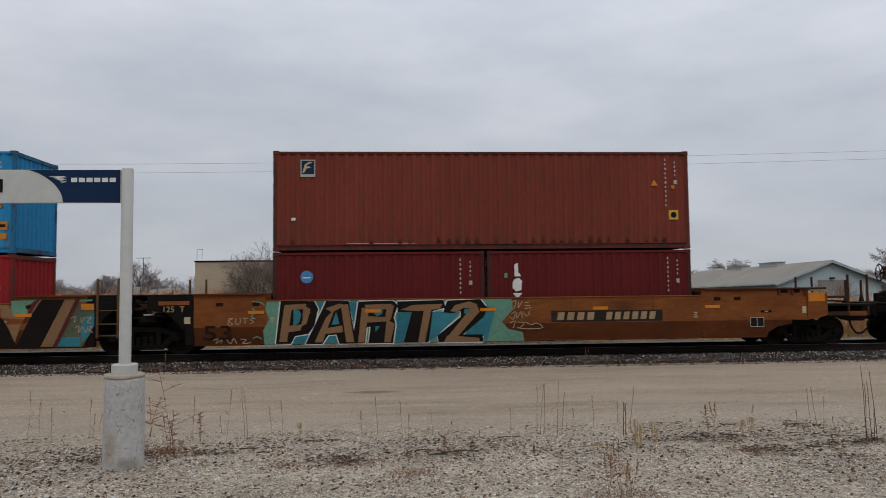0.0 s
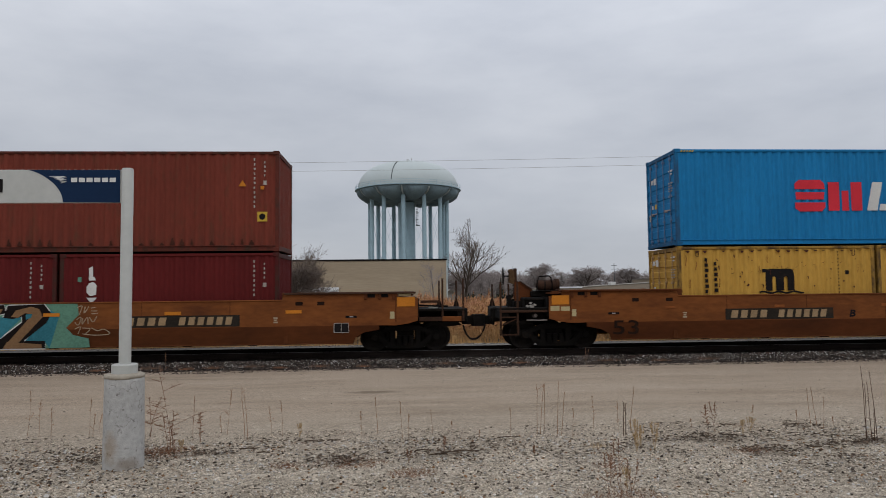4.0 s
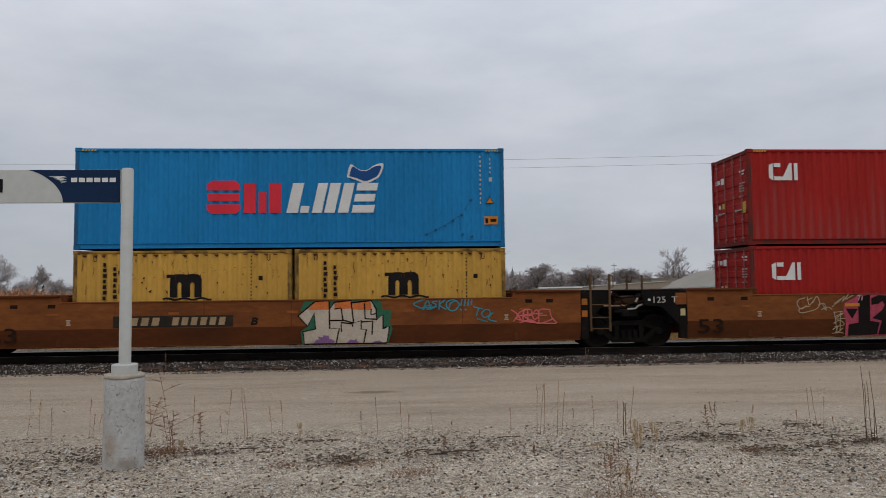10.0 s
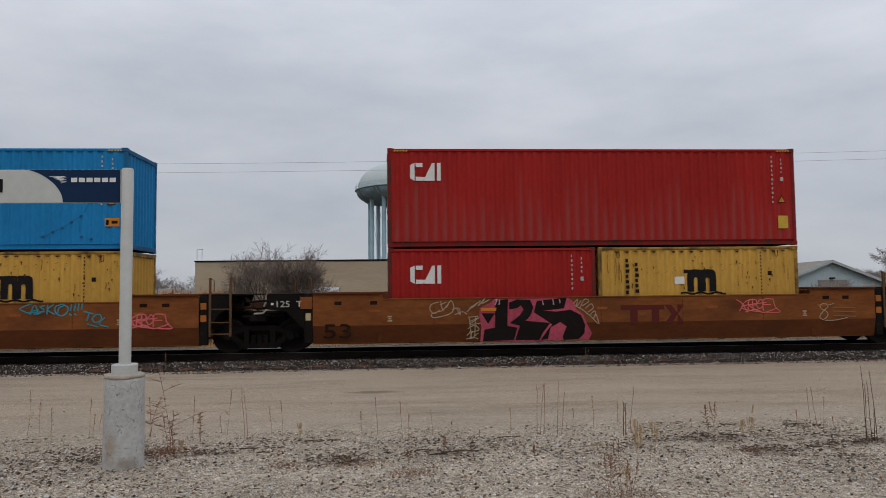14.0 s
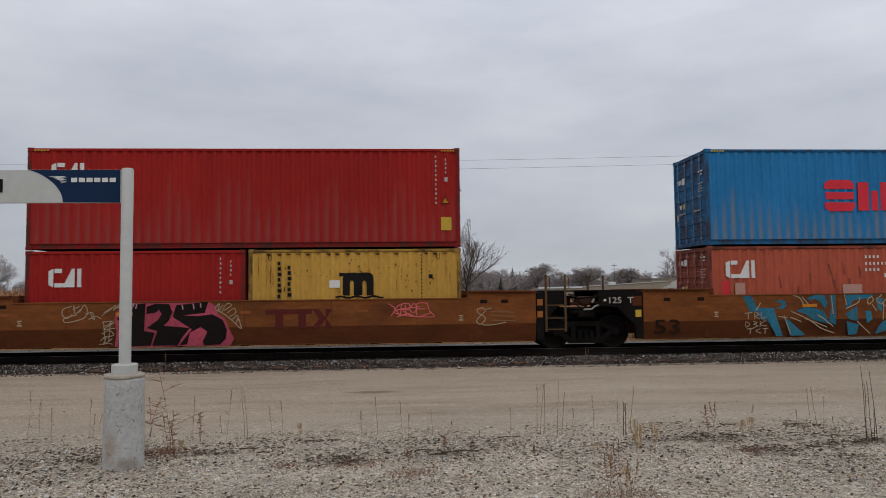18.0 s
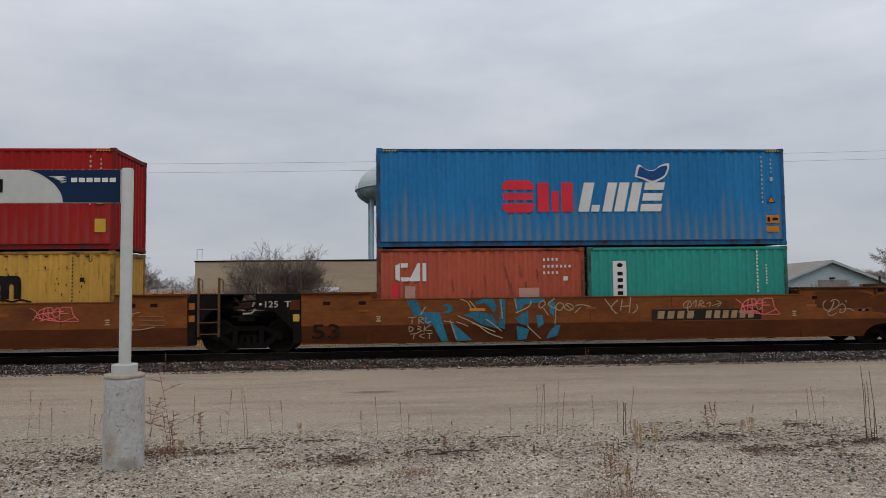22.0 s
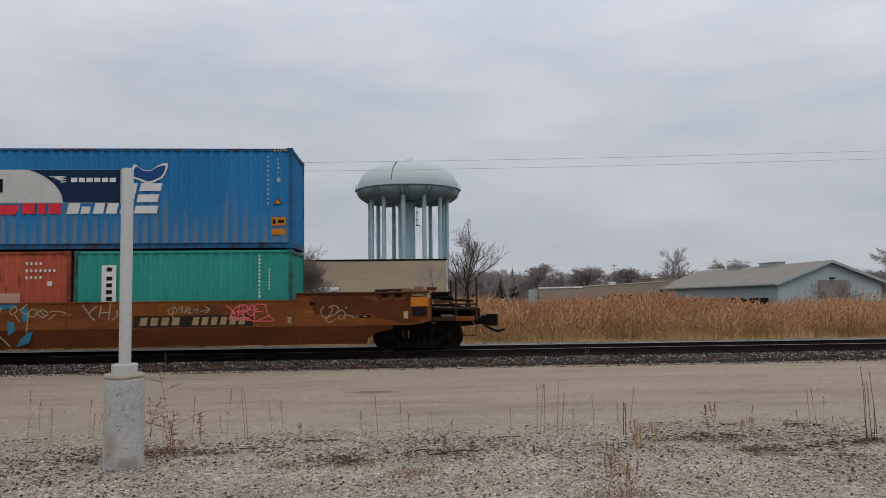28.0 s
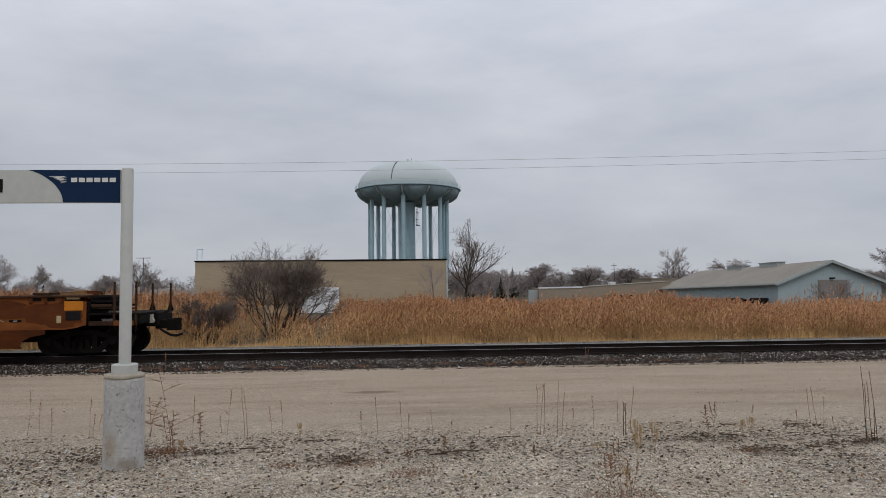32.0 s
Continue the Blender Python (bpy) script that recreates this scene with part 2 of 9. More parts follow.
def blotch(m, centre, size, color, amount, wobble=0.8):
    """Lays one ragged stain of its own on a material, at a place in the object's space."""
    n, l = m.node_tree.nodes, m.node_tree.links
    b = n["Principled BSDF"]
    was = b.inputs["Base Color"].links[0].from_socket
    tc, t = n.new("ShaderNodeTexCoord"), n.new("ShaderNodeTexNoise")
    t.inputs["Scale"].default_value, t.inputs["Detail"].default_value = 12, 6
    off, sz, far = n.new("ShaderNodeVectorMath"), n.new("ShaderNodeVectorMath"), n.new("ShaderNodeVectorMath")
    off.operation, sz.operation, far.operation = "SUBTRACT", "DIVIDE", "LENGTH"
    off.inputs[1].default_value, sz.inputs[1].default_value = centre, size
    l.new(tc.outputs["Object"], t.inputs["Vector"]), l.new(tc.outputs["Object"], off.inputs[0])
    l.new(off.outputs["Vector"], sz.inputs[0]), l.new(sz.outputs["Vector"], far.inputs[0])
    w, r, x = n.new("ShaderNodeMath"), n.new("ShaderNodeMapRange"), n.new("ShaderNodeMix")
    w.operation = "MULTIPLY_ADD"
    w.inputs[1].default_value = wobble
    l.new(t.outputs["Fac"], w.inputs[0]), l.new(far.outputs["Value"], w.inputs[2])
    r.inputs["From Min"].default_value, r.inputs["From Max"].default_value = 1.0 + wobble * 0.5, 0.35 + wobble * 0.5
    r.inputs["To Max"].default_value = amount
    x.data_type = "RGBA"
    x.inputs["B"].default_value = (*color, 1)
    l.new(w.outputs[0], r.inputs["Value"]), l.new(r.outputs["Result"], x.inputs["Factor"])
    l.new(was, x.inputs["A"]), l.new(x.outputs["Result"], b.inputs["Base Color"])


def hairlines(m, scale, width, color, amount):
    """Thin wandering cracks: where a slow noise passes its middle."""
    n, l = m.node_tree.nodes, m.node_tree.links
    b = n["Principled BSDF"]
    was = b.inputs["Base Color"].links[0].from_socket
    tc, t, gate = n.new("ShaderNodeTexCoord"), n.new("ShaderNodeTexNoise"), n.new("ShaderNodeTexNoise")
    t.inputs["Scale"].default_value, t.inputs["Detail"].default_value = scale, 5
    gate.inputs["Scale"].default_value = scale * 1.3
    l.new(tc.outputs["Object"], t.inputs["Vector"]), l.new(tc.outputs["Object"], gate.inputs["Vector"])
    a, c, r, g, u, x = (n.new("ShaderNodeMath"), n.new("ShaderNodeMath"), n.new("ShaderNodeMapRange"), n.new("ShaderNodeMapRange"), n.new("ShaderNodeMath"), n.new("ShaderNodeMix"))
    a.operation, c.operation, u.operation = "SUBTRACT", "ABSOLUTE", "MULTIPLY"
    a.inputs[1].default_value = 0.5
    l.new(t.outputs["Fac"], a.inputs[0]), l.new(a.outputs[0], c.inputs[0]), l.new(c.outputs[0], r.inputs["Value"])
    r.inputs["From Min"].default_value, r.inputs["From Max"].default_value = width, width * 0.4
    g.inputs["From Min"].default_value, g.inputs["From Max"].default_value, g.inputs["To Max"].default_value = 0.5, 0.56, amount
    l.new(gate.outputs["Fac"], g.inputs["Value"])
    l.new(r.outputs["Result"], u.inputs[0]), l.new(g.outputs["Result"], u.inputs[1])
    x.data_type = "RGBA"
    x.inputs["B"].default_value = (*color, 1)
    l.new(u.outputs[0], x.inputs["Factor"]), l.new(was, x.inputs["A"]), l.new(x.outputs["Result"], b.inputs["Base Color"])


M_CONCRETE = mat("pale_concrete", (0.405, 0.395, 0.375), 0.9, 0, 0.16, 3, 0.8, (0.15, 0.14, 0.125), 13, 0.35, 60, dirt_at=0.60, dirt_soft=0.06)
hairlines(M_CONCRETE, 3.6, 0.007, (0.16, 0.15, 0.13), 0.6)
blotch(M_CONCRETE, (-3.44, -12.84, -0.16), (0.13, 0.14, 0.26), (0.27, 0.185, 0.10), 0.55)
blotch(M_CONCRETE, (-3.22, -12.80, -0.36), (0.24, 0.2, 0.11), (0.20, 0.15, 0.10), 0.6)
M_MORTAR = mat("tan_mortar", (0.345, 0.305, 0.245), 0.95, 0, 0.15, 5, 0.6, (0.25, 0.20, 0.145), 10, 0.3, 60)
M_BRICK = mat("buff_brick_wall", (0.41, 0.325, 0.225), 0.9, 0, 0.10, 1.2, 0.5, (0.305, 0.235, 0.16), 0.6, 0.2, 8, (0.16, 1, 1.6))
M_WHITE_DOOR = mat("white_door_paint", (0.74, 0.74, 0.74), 0.6, 0, 0.06, 1.0, 0.3, (0.6, 0.6, 0.58), 0.8)
M_TOWER = mat("pale_blue_tower_paint", (0.37, 0.505, 0.56), 0.5, 0, 0.05, 0.4, 0.35, (0.17, 0.22, 0.235), 0.3)
# tower paint made darker and mottled: the bowl's underside shade is in the colour
M_TOWER_BOWL = mat("shaded_blue_green_steel", (0.205, 0.275, 0.300), 0.5, 0, 0.10, 0.5, 0.7, (0.085, 0.110, 0.120), 0.35, stretch=(1, 1, 0.6), dirt_at=0.48, dirt_soft=0.2)
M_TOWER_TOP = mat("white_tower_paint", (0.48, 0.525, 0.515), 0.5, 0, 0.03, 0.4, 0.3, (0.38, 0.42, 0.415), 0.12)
M_TAN_WALL = mat("dull_tan_wall", (0.305, 0.25, 0.19), 0.9, 0, 0.08, 0.6, 0.3, (0.24, 0.20, 0.15), 0.3)
M_WIRE = mat("dark_grey_steel", (0.09, 0.10, 0.105), 0.7, 0, 0.15, 3)
M_SHED = mat("pale_blue_metal_siding", (0.375, 0.445, 0.455), 0.6, 0, 0.06, 1, 0.25, (0.19, 0.23, 0.24), 0.8)
M_SHED_DOOR = mat("weathered_grey_brown_door", (0.24, 0.215, 0.195), 0.7, 0, 0.10, 1.5, 0.4, (0.15, 0.13, 0.12), 1.2)
M_SHED_TRIM = mat("pale_grey_trim", (0.36, 0.385, 0.375), 0.6, 0, 0.08, 1)
M_SHED_ROOF = mat("grey_weathered_roof", (0.245, 0.222, 0.188), 0.8, 0, 0.10, 0.8, 0.5, (0.165, 0.148, 0.125), 0.5, 0.1, 10)
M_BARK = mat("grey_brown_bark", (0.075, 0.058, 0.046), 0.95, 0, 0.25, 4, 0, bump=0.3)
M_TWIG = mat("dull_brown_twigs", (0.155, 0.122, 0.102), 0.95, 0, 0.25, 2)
# distance haze is mixed into these two colours, paler than M_BARK and M_TWIG
M_FAR_TRUNK = mat("hazed_grey_far_bark", (0.150, 0.125, 0.112), 0.95, 0, 0.2, 2)
M_FAR_TWIG = mat("hazed_grey_far_twigs", (0.285, 0.245, 0.228), 0.95, 0, 0.2, 0.2)
M_SPRUCE = mat("dark_spruce_needles", (0.020, 0.030, 0.018), 0.95, 0, 0.3, 1)


# ---- shaping helpers ----
class Geo:
    """Points and faces of one mesh."""

    def __init__(self):
        self.v, self.f = [], []

    def add(self, pts, faces):
        o = len(self.v)
        self.v += [tuple(p) for p in pts]
        self.f += [tuple(i + o for i in q) for q in faces]
        return self

    def box(self, x0, x1, y0, y1, z0, z1, b=0.0):
        """A box, its edges chamfered by b."""
        if b <= 0:
            p = [(x, y, z) for x in (x0, x1) for y in (y0, y1) for z in (z0, z1)]
            return self.add(p, [(0, 1, 3, 2), (4, 6, 7, 5), (0, 4, 5, 1), (2, 3, 7, 6), (0, 2, 6, 4), (1, 5, 7, 3)])
        b = min(b, abs(x1 - x0) / 2.2, abs(y1 - y0) / 2.2, abs(z1 - z0) / 2.2)
        p, ix = [], {}
        for i, x in enumerate((x0, x1)):
            for j, y in enumerate((y0, y1)):
                for k, z in enumerate((z0, z1)):
                    sx, sy, sz = (b if i == 0 else -b), (b if j == 0 else -b), (b if k == 0 else -b)
                    for a, q in enumerate(((x, y + sy, z + sz), (x + sx, y, z + sz), (x + sx, y + sy, z))):
                        ix[i, j, k, a] = len(p)
                        p.append(q)
        f = []
        for s in (0, 1):
            f.append([ix[s, 0, 0, 0], ix[s, 1, 0, 0], ix[s, 1, 1, 0], ix[s, 0, 1, 0]][:: 1 if s else -1])
            f.append([ix[0, s, 0, 1], ix[0, s, 1, 1], ix[1, s, 1, 1], ix[1, s, 0, 1]][:: 1 if s else -1])
            f.append([ix[0, 0, s, 2], ix[1, 0, s, 2], ix[1, 1, s, 2], ix[0, 1, s, 2]][:: 1 if s else -1])
        for s in (0, 1):
            for t in (0, 1):
                f.append([ix[0, s, t, 1], ix[1, s, t, 1], ix[1, s, t, 2], ix[0, s, t, 2]][:: 1 if s == t else -1])
                f.append([ix[s, 0, t, 2], ix[s, 1, t, 2], ix[s, 1, t, 0], ix[s, 0, t, 0]][:: 1 if s == t else -1])
                f.append([ix[s, t, 0, 0], ix[s, t, 1, 0], ix[s, t, 1, 1], ix[s, t, 0, 1]][:: 1 if s == t else -1])
                for u in (0, 1):
                    f.append([ix[s, t, u, 0], ix[s, t, u, 1], ix[s, t, u, 2]][:: 1 if (s + t + u) % 2 else -1])
        return self.add(p, f)

    def tube(self, path, radii, seg=8, caps=True):
        """A round bar along a path; radii: one number or one a point."""
        path = [Vector(p) for p in path]
        if isinstance(radii, (int, float)):
            radii = [radii] * len(path)
        o, n = len(self.v), len(path)
        for i, p in enumerate(path):
            d = (path[min(i + 1, n - 1)] - path[max(i - 1, 0)]).normalized()
            side = d.cross(Vector((0, 0, 1)) if abs(d.z) < 0.9 else Vector((1, 0, 0))).normalized()
            up = side.cross(d)
            for k in range(seg):
                a = 2 * math.pi * k / seg
                self.v.append(tuple(p + radii[i] * (math.cos(a) * side + math.sin(a) * up)))
        for i in range(n - 1):
            for k in range(seg):
                a, b = o + i * seg + k, o + i * seg + (k + 1) % seg
                self.f.append((a, b, b + seg, a + seg))
        if caps:
            self.f.append(tuple(o + k for k in range(seg))[::-1])
            self.f.append(tuple(o + (n - 1) * seg + k for k in range(seg)))
        return self

    def prism(self, poly, axis, a, b):
        """A polygon pushed from a to b along axis: in (x, z) along y, in (y, z) along x, in (x, y) along z."""
        put = {"y": lambda p, t: (p[0], t, p[1]), "x": lambda p, t: (t, p[0], p[1]), "z": lambda p, t: (p[0], p[1], t)}[axis]
        n = len(poly)
        pts = [put(p, a) for p in poly] + [put(p, b) for p in poly]
        return self.add(pts, [tuple(range(n)), tuple(range(2 * n - 1, n - 1, -1))] + [(i, i + n, (i + 1) % n + n, (i + 1) % n) for i in range(n)])

    def lathe(self, profile, seg=24, cx=0.0, cy=0.0, axis="z"):
        """A profile of (radius, height) turned round an upright axis, or round y."""
        o, n = len(self.v), len(profile)
        for r, h in profile:
            for k in range(seg):
                a = 2 * math.pi * k / seg
                p = (cx + r * math.cos(a), cy + r * math.sin(a), h)
                self.v.append(p if axis == "z" else (cx + r * math.cos(a), h, cy + r * math.sin(a)))
        for i in range(n - 1):
            for k in range(seg):
                a, b = o + i * seg + k, o + i * seg + (k + 1) % seg
                self.f.append((a, b, b + seg, a + seg))
        return self

    def mesh(self, name, smooth=False):
        me = bpy.data.meshes.new(name)
        me.from_pydata(self.v, [], self.f)
        bm = bmesh.new()
        bm.from_mesh(me)
        bmesh.ops.recalc_face_normals(bm, faces=bm.faces)
        bm.to_mesh(me)
        bm.free()
        if smooth:
            me.polygons.foreach_set("use_smooth", [True] * len(me.polygons))
            me.set_sharp_from_angle(angle=radians(38))
        return me


def part(name, geo, material, parent=None, label="", smooth=False):
    """One mesh object from geo (or from a finished mesh), under a thing or a part."""
    me = geo.mesh(name, smooth) if isinstance(geo, Geo) else geo
    if not me.materials:
        me.materials.append(material)
    ob = new(name, me)
    ob.parent = parent
    if label:
        ob["label"] = label
    return ob


def thing(name, label, category, group="", kind=""):
    return tagged(new(name), label, category, group, kind)


def soup(name, verts, faces, material, parent=None):
    """A mesh from arrays, for what there is much of."""
    me = bpy.data.meshes.new(name)
    me.from_pydata(np.asarray(verts).tolist(), [], np.asarray(faces).tolist() if isinstance(faces, np.ndarray) else faces)
    me.materials.append(material)
    ob = new(name, me)
    ob.parent = parent
    return ob


GROUND = -0.42
RAIL = -0.11           # the rail heads


# ---- ground, track ----
def ground_material():
    m = bpy.data.materials.new("dirt_road_and_gravel")
    m.use_nodes = True
    n, l = m.node_tree.nodes, m.node_tree.links
    b = n["Principled BSDF"]
    b.inputs["Roughness"].default_value, b.inputs["Specular IOR Level"].default_value = 0.95, 0.15
    tc = n.new("ShaderNodeTexCoord")
    sep = n.new("ShaderNodeSeparateXYZ")
    l.new(tc.outputs["Object"], sep.inputs[0])

    def noise_of(scale, detail=5, stretch=None, rough=0.6):
        t = n.new("ShaderNodeTexNoise")
        t.inputs["Scale"].default_value, t.inputs["Detail"].default_value, t.inputs["Roughness"].default_value = scale, detail, rough
        if stretch:
            mp = n.new("ShaderNodeMapping")
            mp.inputs["Scale"].default_value = stretch
            l.new(tc.outputs["Object"], mp.inputs["Vector"]), l.new(mp.outputs["Vector"], t.inputs["Vector"])
        else:
            l.new(tc.outputs["Object"], t.inputs["Vector"])
        return t.outputs["Fac"]

    def ramp(fac, *stops):
        r = n.new("ShaderNodeValToRGB")
        while len(r.color_ramp.elements) < len(stops):
            r.color_ramp.elements.new(0.5)
        for e, (p, c) in zip(r.color_ramp.elements, stops):
            e.position, e.color = p, (*c, 1)
        l.new(fac, r.inputs["Fac"])
        return r.outputs["Color"]

    def mix(fac, a, b2, kind="MIX"):
        x = n.new("ShaderNodeMix")
        x.data_type, x.blend_type = "RGBA", kind
        if isinstance(fac, float):
            x.inputs["Factor"].default_value = fac
        else:
            l.new(fac, x.inputs["Factor"])
        l.new(a, x.inputs["A"]), l.new(b2, x.inputs["B"])
        return x.outputs["Result"]

    def stones(scale):
        v = n.new("ShaderNodeTexVoronoi")
        v.inputs["Scale"].default_value = scale
        l.new(tc.outputs["Object"], v.inputs["Vector"])
        hs = n.new("ShaderNodeSeparateColor")
        l.new(v.outputs["Color"], hs.inputs[0])
        return hs.outputs[0], v.outputs["Distance"]

    # packed dirt, streaked by wheels along the track
    road = ramp(noise_of(1.1, 7, (0.25, 1.6, 1)), (0.25, (0.244, 0.188, 0.133)), (0.5, (0.338, 0.267, 0.197)), (0.75, (0.390, 0.314, 0.238)))
    grain = ramp(noise_of(38, 5, rough=0.8), (0.38, (0.40, 0.39, 0.38)), (0.5, (1.0, 1.0, 1.0)), (0.62, (1.45, 1.45, 1.45)))
    road = mix(0.85, road, grain, "MULTIPLY")
    tone, far = stones(62)
    tone2, far2 = stones(110)
    gravel = ramp(tone, (0.0, (0.113, 0.095, 0.074)), (0.3, (0.293, 0.243, 0.180)), (0.7, (0.415, 0.348, 0.263)), (1.0, (0.640, 0.568, 0.466)))
    gravel2 = ramp(tone2, (0.0, (0.143, 0.121, 0.092)), (0.5, (0.330, 0.274, 0.204)), (1.0, (0.530, 0.458, 0.355)))
    gravel = mix(ramp(noise_of(9, 3), (0.42, (0, 0, 0)), (0.58, (1, 1, 1))), gravel, gravel2)
    gravel = mix(0.7, gravel, ramp(noise_of(15, 3, rough=0.5), (0.36, (0.60, 0.60, 0.60)), (0.5, (0.96, 0.97, 1.0)), (0.64, (1.3, 1.32, 1.36))), "MULTIPLY")
    gravel = mix(0.5, gravel, ramp(noise_of(0.9, 4), (0.3, (0.72, 0.70, 0.68)), (0.7, (1.2, 1.2, 1.2))), "MULTIPLY")
    # a damp hollow in the road
    off, size, far_off = n.new("ShaderNodeVectorMath"), n.new("ShaderNodeVectorMath"), n.new("ShaderNodeVectorMath")
    off.operation, size.operation, far_off.operation = "SUBTRACT", "MULTIPLY", "LENGTH"
    l.new(tc.outputs["Object"], off.inputs[0])
    off.inputs[1].default_value, size.inputs[1].default_value = (-0.55, -6.75, GROUND), (1.5, 4.2, 0.0)
    l.new(off.outputs["Vector"], size.inputs[0]), l.new(size.outputs["Vector"], far_off.inputs[0])
    wob = n.new("ShaderNodeMath")
    wob.operation = "MULTIPLY_ADD"
    l.new(noise_of(2.6, 6), wob.inputs[0])
    wob.inputs[1].default_value = 1.3
    l.new(far_off.outputs["Value"], wob.inputs[2])
    damp = n.new("ShaderNodeMapRange")
    damp.inputs["From Min"].default_value, damp.inputs["From Max"].default_value = 1.7, 1.05
    damp.inputs["To Min"].default_value, damp.inputs["To Max"].default_value = 0.0, 0.9
    l.new(wob.outputs[0], damp.inputs["Value"])
    wet = n.new("ShaderNodeRGB")
    wet.outputs[0].default_value = (0.160, 0.120, 0.084, 1)
    road = mix(damp.outputs["Result"], road, wet.outputs[0])
    # gravel before the road's edge, with a ragged border
    edge = n.new("ShaderNodeMath")
    edge.operation = "MULTIPLY_ADD"
    l.new(noise_of(0.8, 6), edge.inputs[0])
    edge.inputs[1].default_value = -3.0
    l.new(sep.outputs["Y"], edge.inputs[2])
    fac = n.new("ShaderNodeMapRange")
    fac.inputs["From Min"].default_value, fac.inputs["From Max"].default_value = -14.0, -10.2
    l.new(edge.outputs[0], fac.inputs["Value"])
    col = mix(fac.outputs["Result"], gravel, road)
    # dull grass and cinders past the track
    wild = ramp(noise_of(1.5, 6), (0.3, (0.06, 0.05, 0.035)), (0.6, (0.11, 0.09, 0.06)), (0.8, (0.14, 0.125, 0.095)))
    past = n.new("ShaderNodeMapRange")
    past.inputs["From Min"].default_value, past.inputs["From Max"].default_value = 5.0, 7.5
    l.new(sep.outputs["Y"], past.inputs["Value"])
    col = mix(past.outputs["Result"], col, wild)
    l.new(col, b.inputs["Base Color"])
    bp = n.new("ShaderNodeBump")
    bp.inputs["Strength"].default_value, bp.inputs["Distance"].default_value = 0.5, 0.02
    l.new(far, bp.inputs["Height"]), l.new(bp.outputs["Normal"], b.inputs["Normal"])
    return m


def build_ground():
    near_x = list(np.arange(-26, 26.01, 0.5))
    xs = [-1500, -600, -250, -120, -70, -45, -33] + near_x + [33, 45, 70, 120, 250, 600, 1500]
    ys = [-1500, -500, -150, -60, -35, -26] + list(np.arange(-22, -2.4, 0.4)) + [-2, 0, 2, 4, 6, 8, 12, 20, 40, 80, 150, 300, 700, 1800]
    v = []
    for y in ys:
        for x in xs:
            z = GROUND
            if abs(x) < 27 and -22 < y < -3.2:
                z += 0.035 * noise.noise((x * 0.35, y * 0.5, 0)) + 0.012 * noise.noise((x * 1.7, y * 1.7, 3))
            v.append((x, y, z))
    w = len(xs)
    f = [(r * w + c, r * w + c + 1, (r + 1) * w + c + 1, (r + 1) * w + c) for r in range(len(ys) - 1) for c in range(w - 1)]
    ob = soup("ground", v, f, ground_material())
    ob.data.polygons.foreach_set("use_smooth", [True] * len(ob.data.polygons))
    tagged(ob, "tan packed dirt road edged by pale grey gravel", "ground", kind="structure")


def stone_soup(name, pos, size, material, parent=None, flat=0.6, seed=3):
    """Many small angular stones: eight faces each, turned and squashed at random."""
    rs = np.random.RandomState(seed)
    n = len(pos)
    base = np.array([(1, 0, 0), (-1, 0, 0), (0, 1, 0), (0, -1, 0), (0, 0, 1), (0, 0, -1)], float)
    p = base[None] * rs.uniform(0.55, 1.15, (n, 6, 1)) + rs.uniform(-0.22, 0.22, (n, 6, 3))
    p *= np.stack([rs.uniform(0.7, 1.3, n), rs.uniform(0.7, 1.3, n), rs.uniform(0.5, 1.0, n) * flat], 1)[:, None]
    a, t = rs.uniform(0, 6.283, n), rs.uniform(-0.6, 0.6, n)
    y, z = p[..., 1] * np.cos(t)[:, None] - p[..., 2] * np.sin(t)[:, None], p[..., 1] * np.sin(t)[:, None] + p[..., 2] * np.cos(t)[:, None]
    x, y = p[..., 0] * np.cos(a)[:, None] - y * np.sin(a)[:, None], p[..., 0] * np.sin(a)[:, None] + y * np.cos(a)[:, None]
    v = np.stack([x, y, z], -1) * np.asarray(size)[:, None, None] + np.asarray(pos)[:, None]
    f8 = np.array([(0, 2, 4), (2, 1, 4), (1, 3, 4), (3, 0, 4), (2, 0, 5), (1, 2, 5), (3, 1, 5), (0, 3, 5)])
    f = (f8[None] + 6 * np.arange(n)[:, None, None]).reshape(-1, 3)
    return soup(name, v.reshape(-1, 3), f, material, parent)


M_STONE = mat("mixed_grey_stones", (0.382, 0.324, 0.256), 0.95, 0, 0.22, 4, 0.45, (0.28, 0.155, 0.10), 5.0, per_island=0.72)
M_BALLAST = mat("dark_ballast_stones", (0.078, 0.060, 0.049), 0.95, 0, 0.15, 8, 0.5, (0.11, 0.045, 0.03), 0.8, per_island=0.8)
M_PALE_STONE = mat("pale_limestone", (0.46, 0.435, 0.40), 0.95, 0, 0.12, 8, per_island=0.4)
M_BALLAST_BED = mat("dark_ballast_bed", (0.019, 0.0155, 0.013), 0.95, 0, 0.3, 6, 0, bump=0.8, bump_scale=30, spec=0.05)
M_SHOULDER = mat("grey_brown_shoulder_stones", (0.20, 0.185, 0.162), 0.95, 0, 0.2, 8, per_island=0.8)
M_CINDER = mat("grey_ballast_bed", (0.168, 0.157, 0.138), 0.95, 0, 0.35, 5, 0, bump=0.8, bump_scale=30)


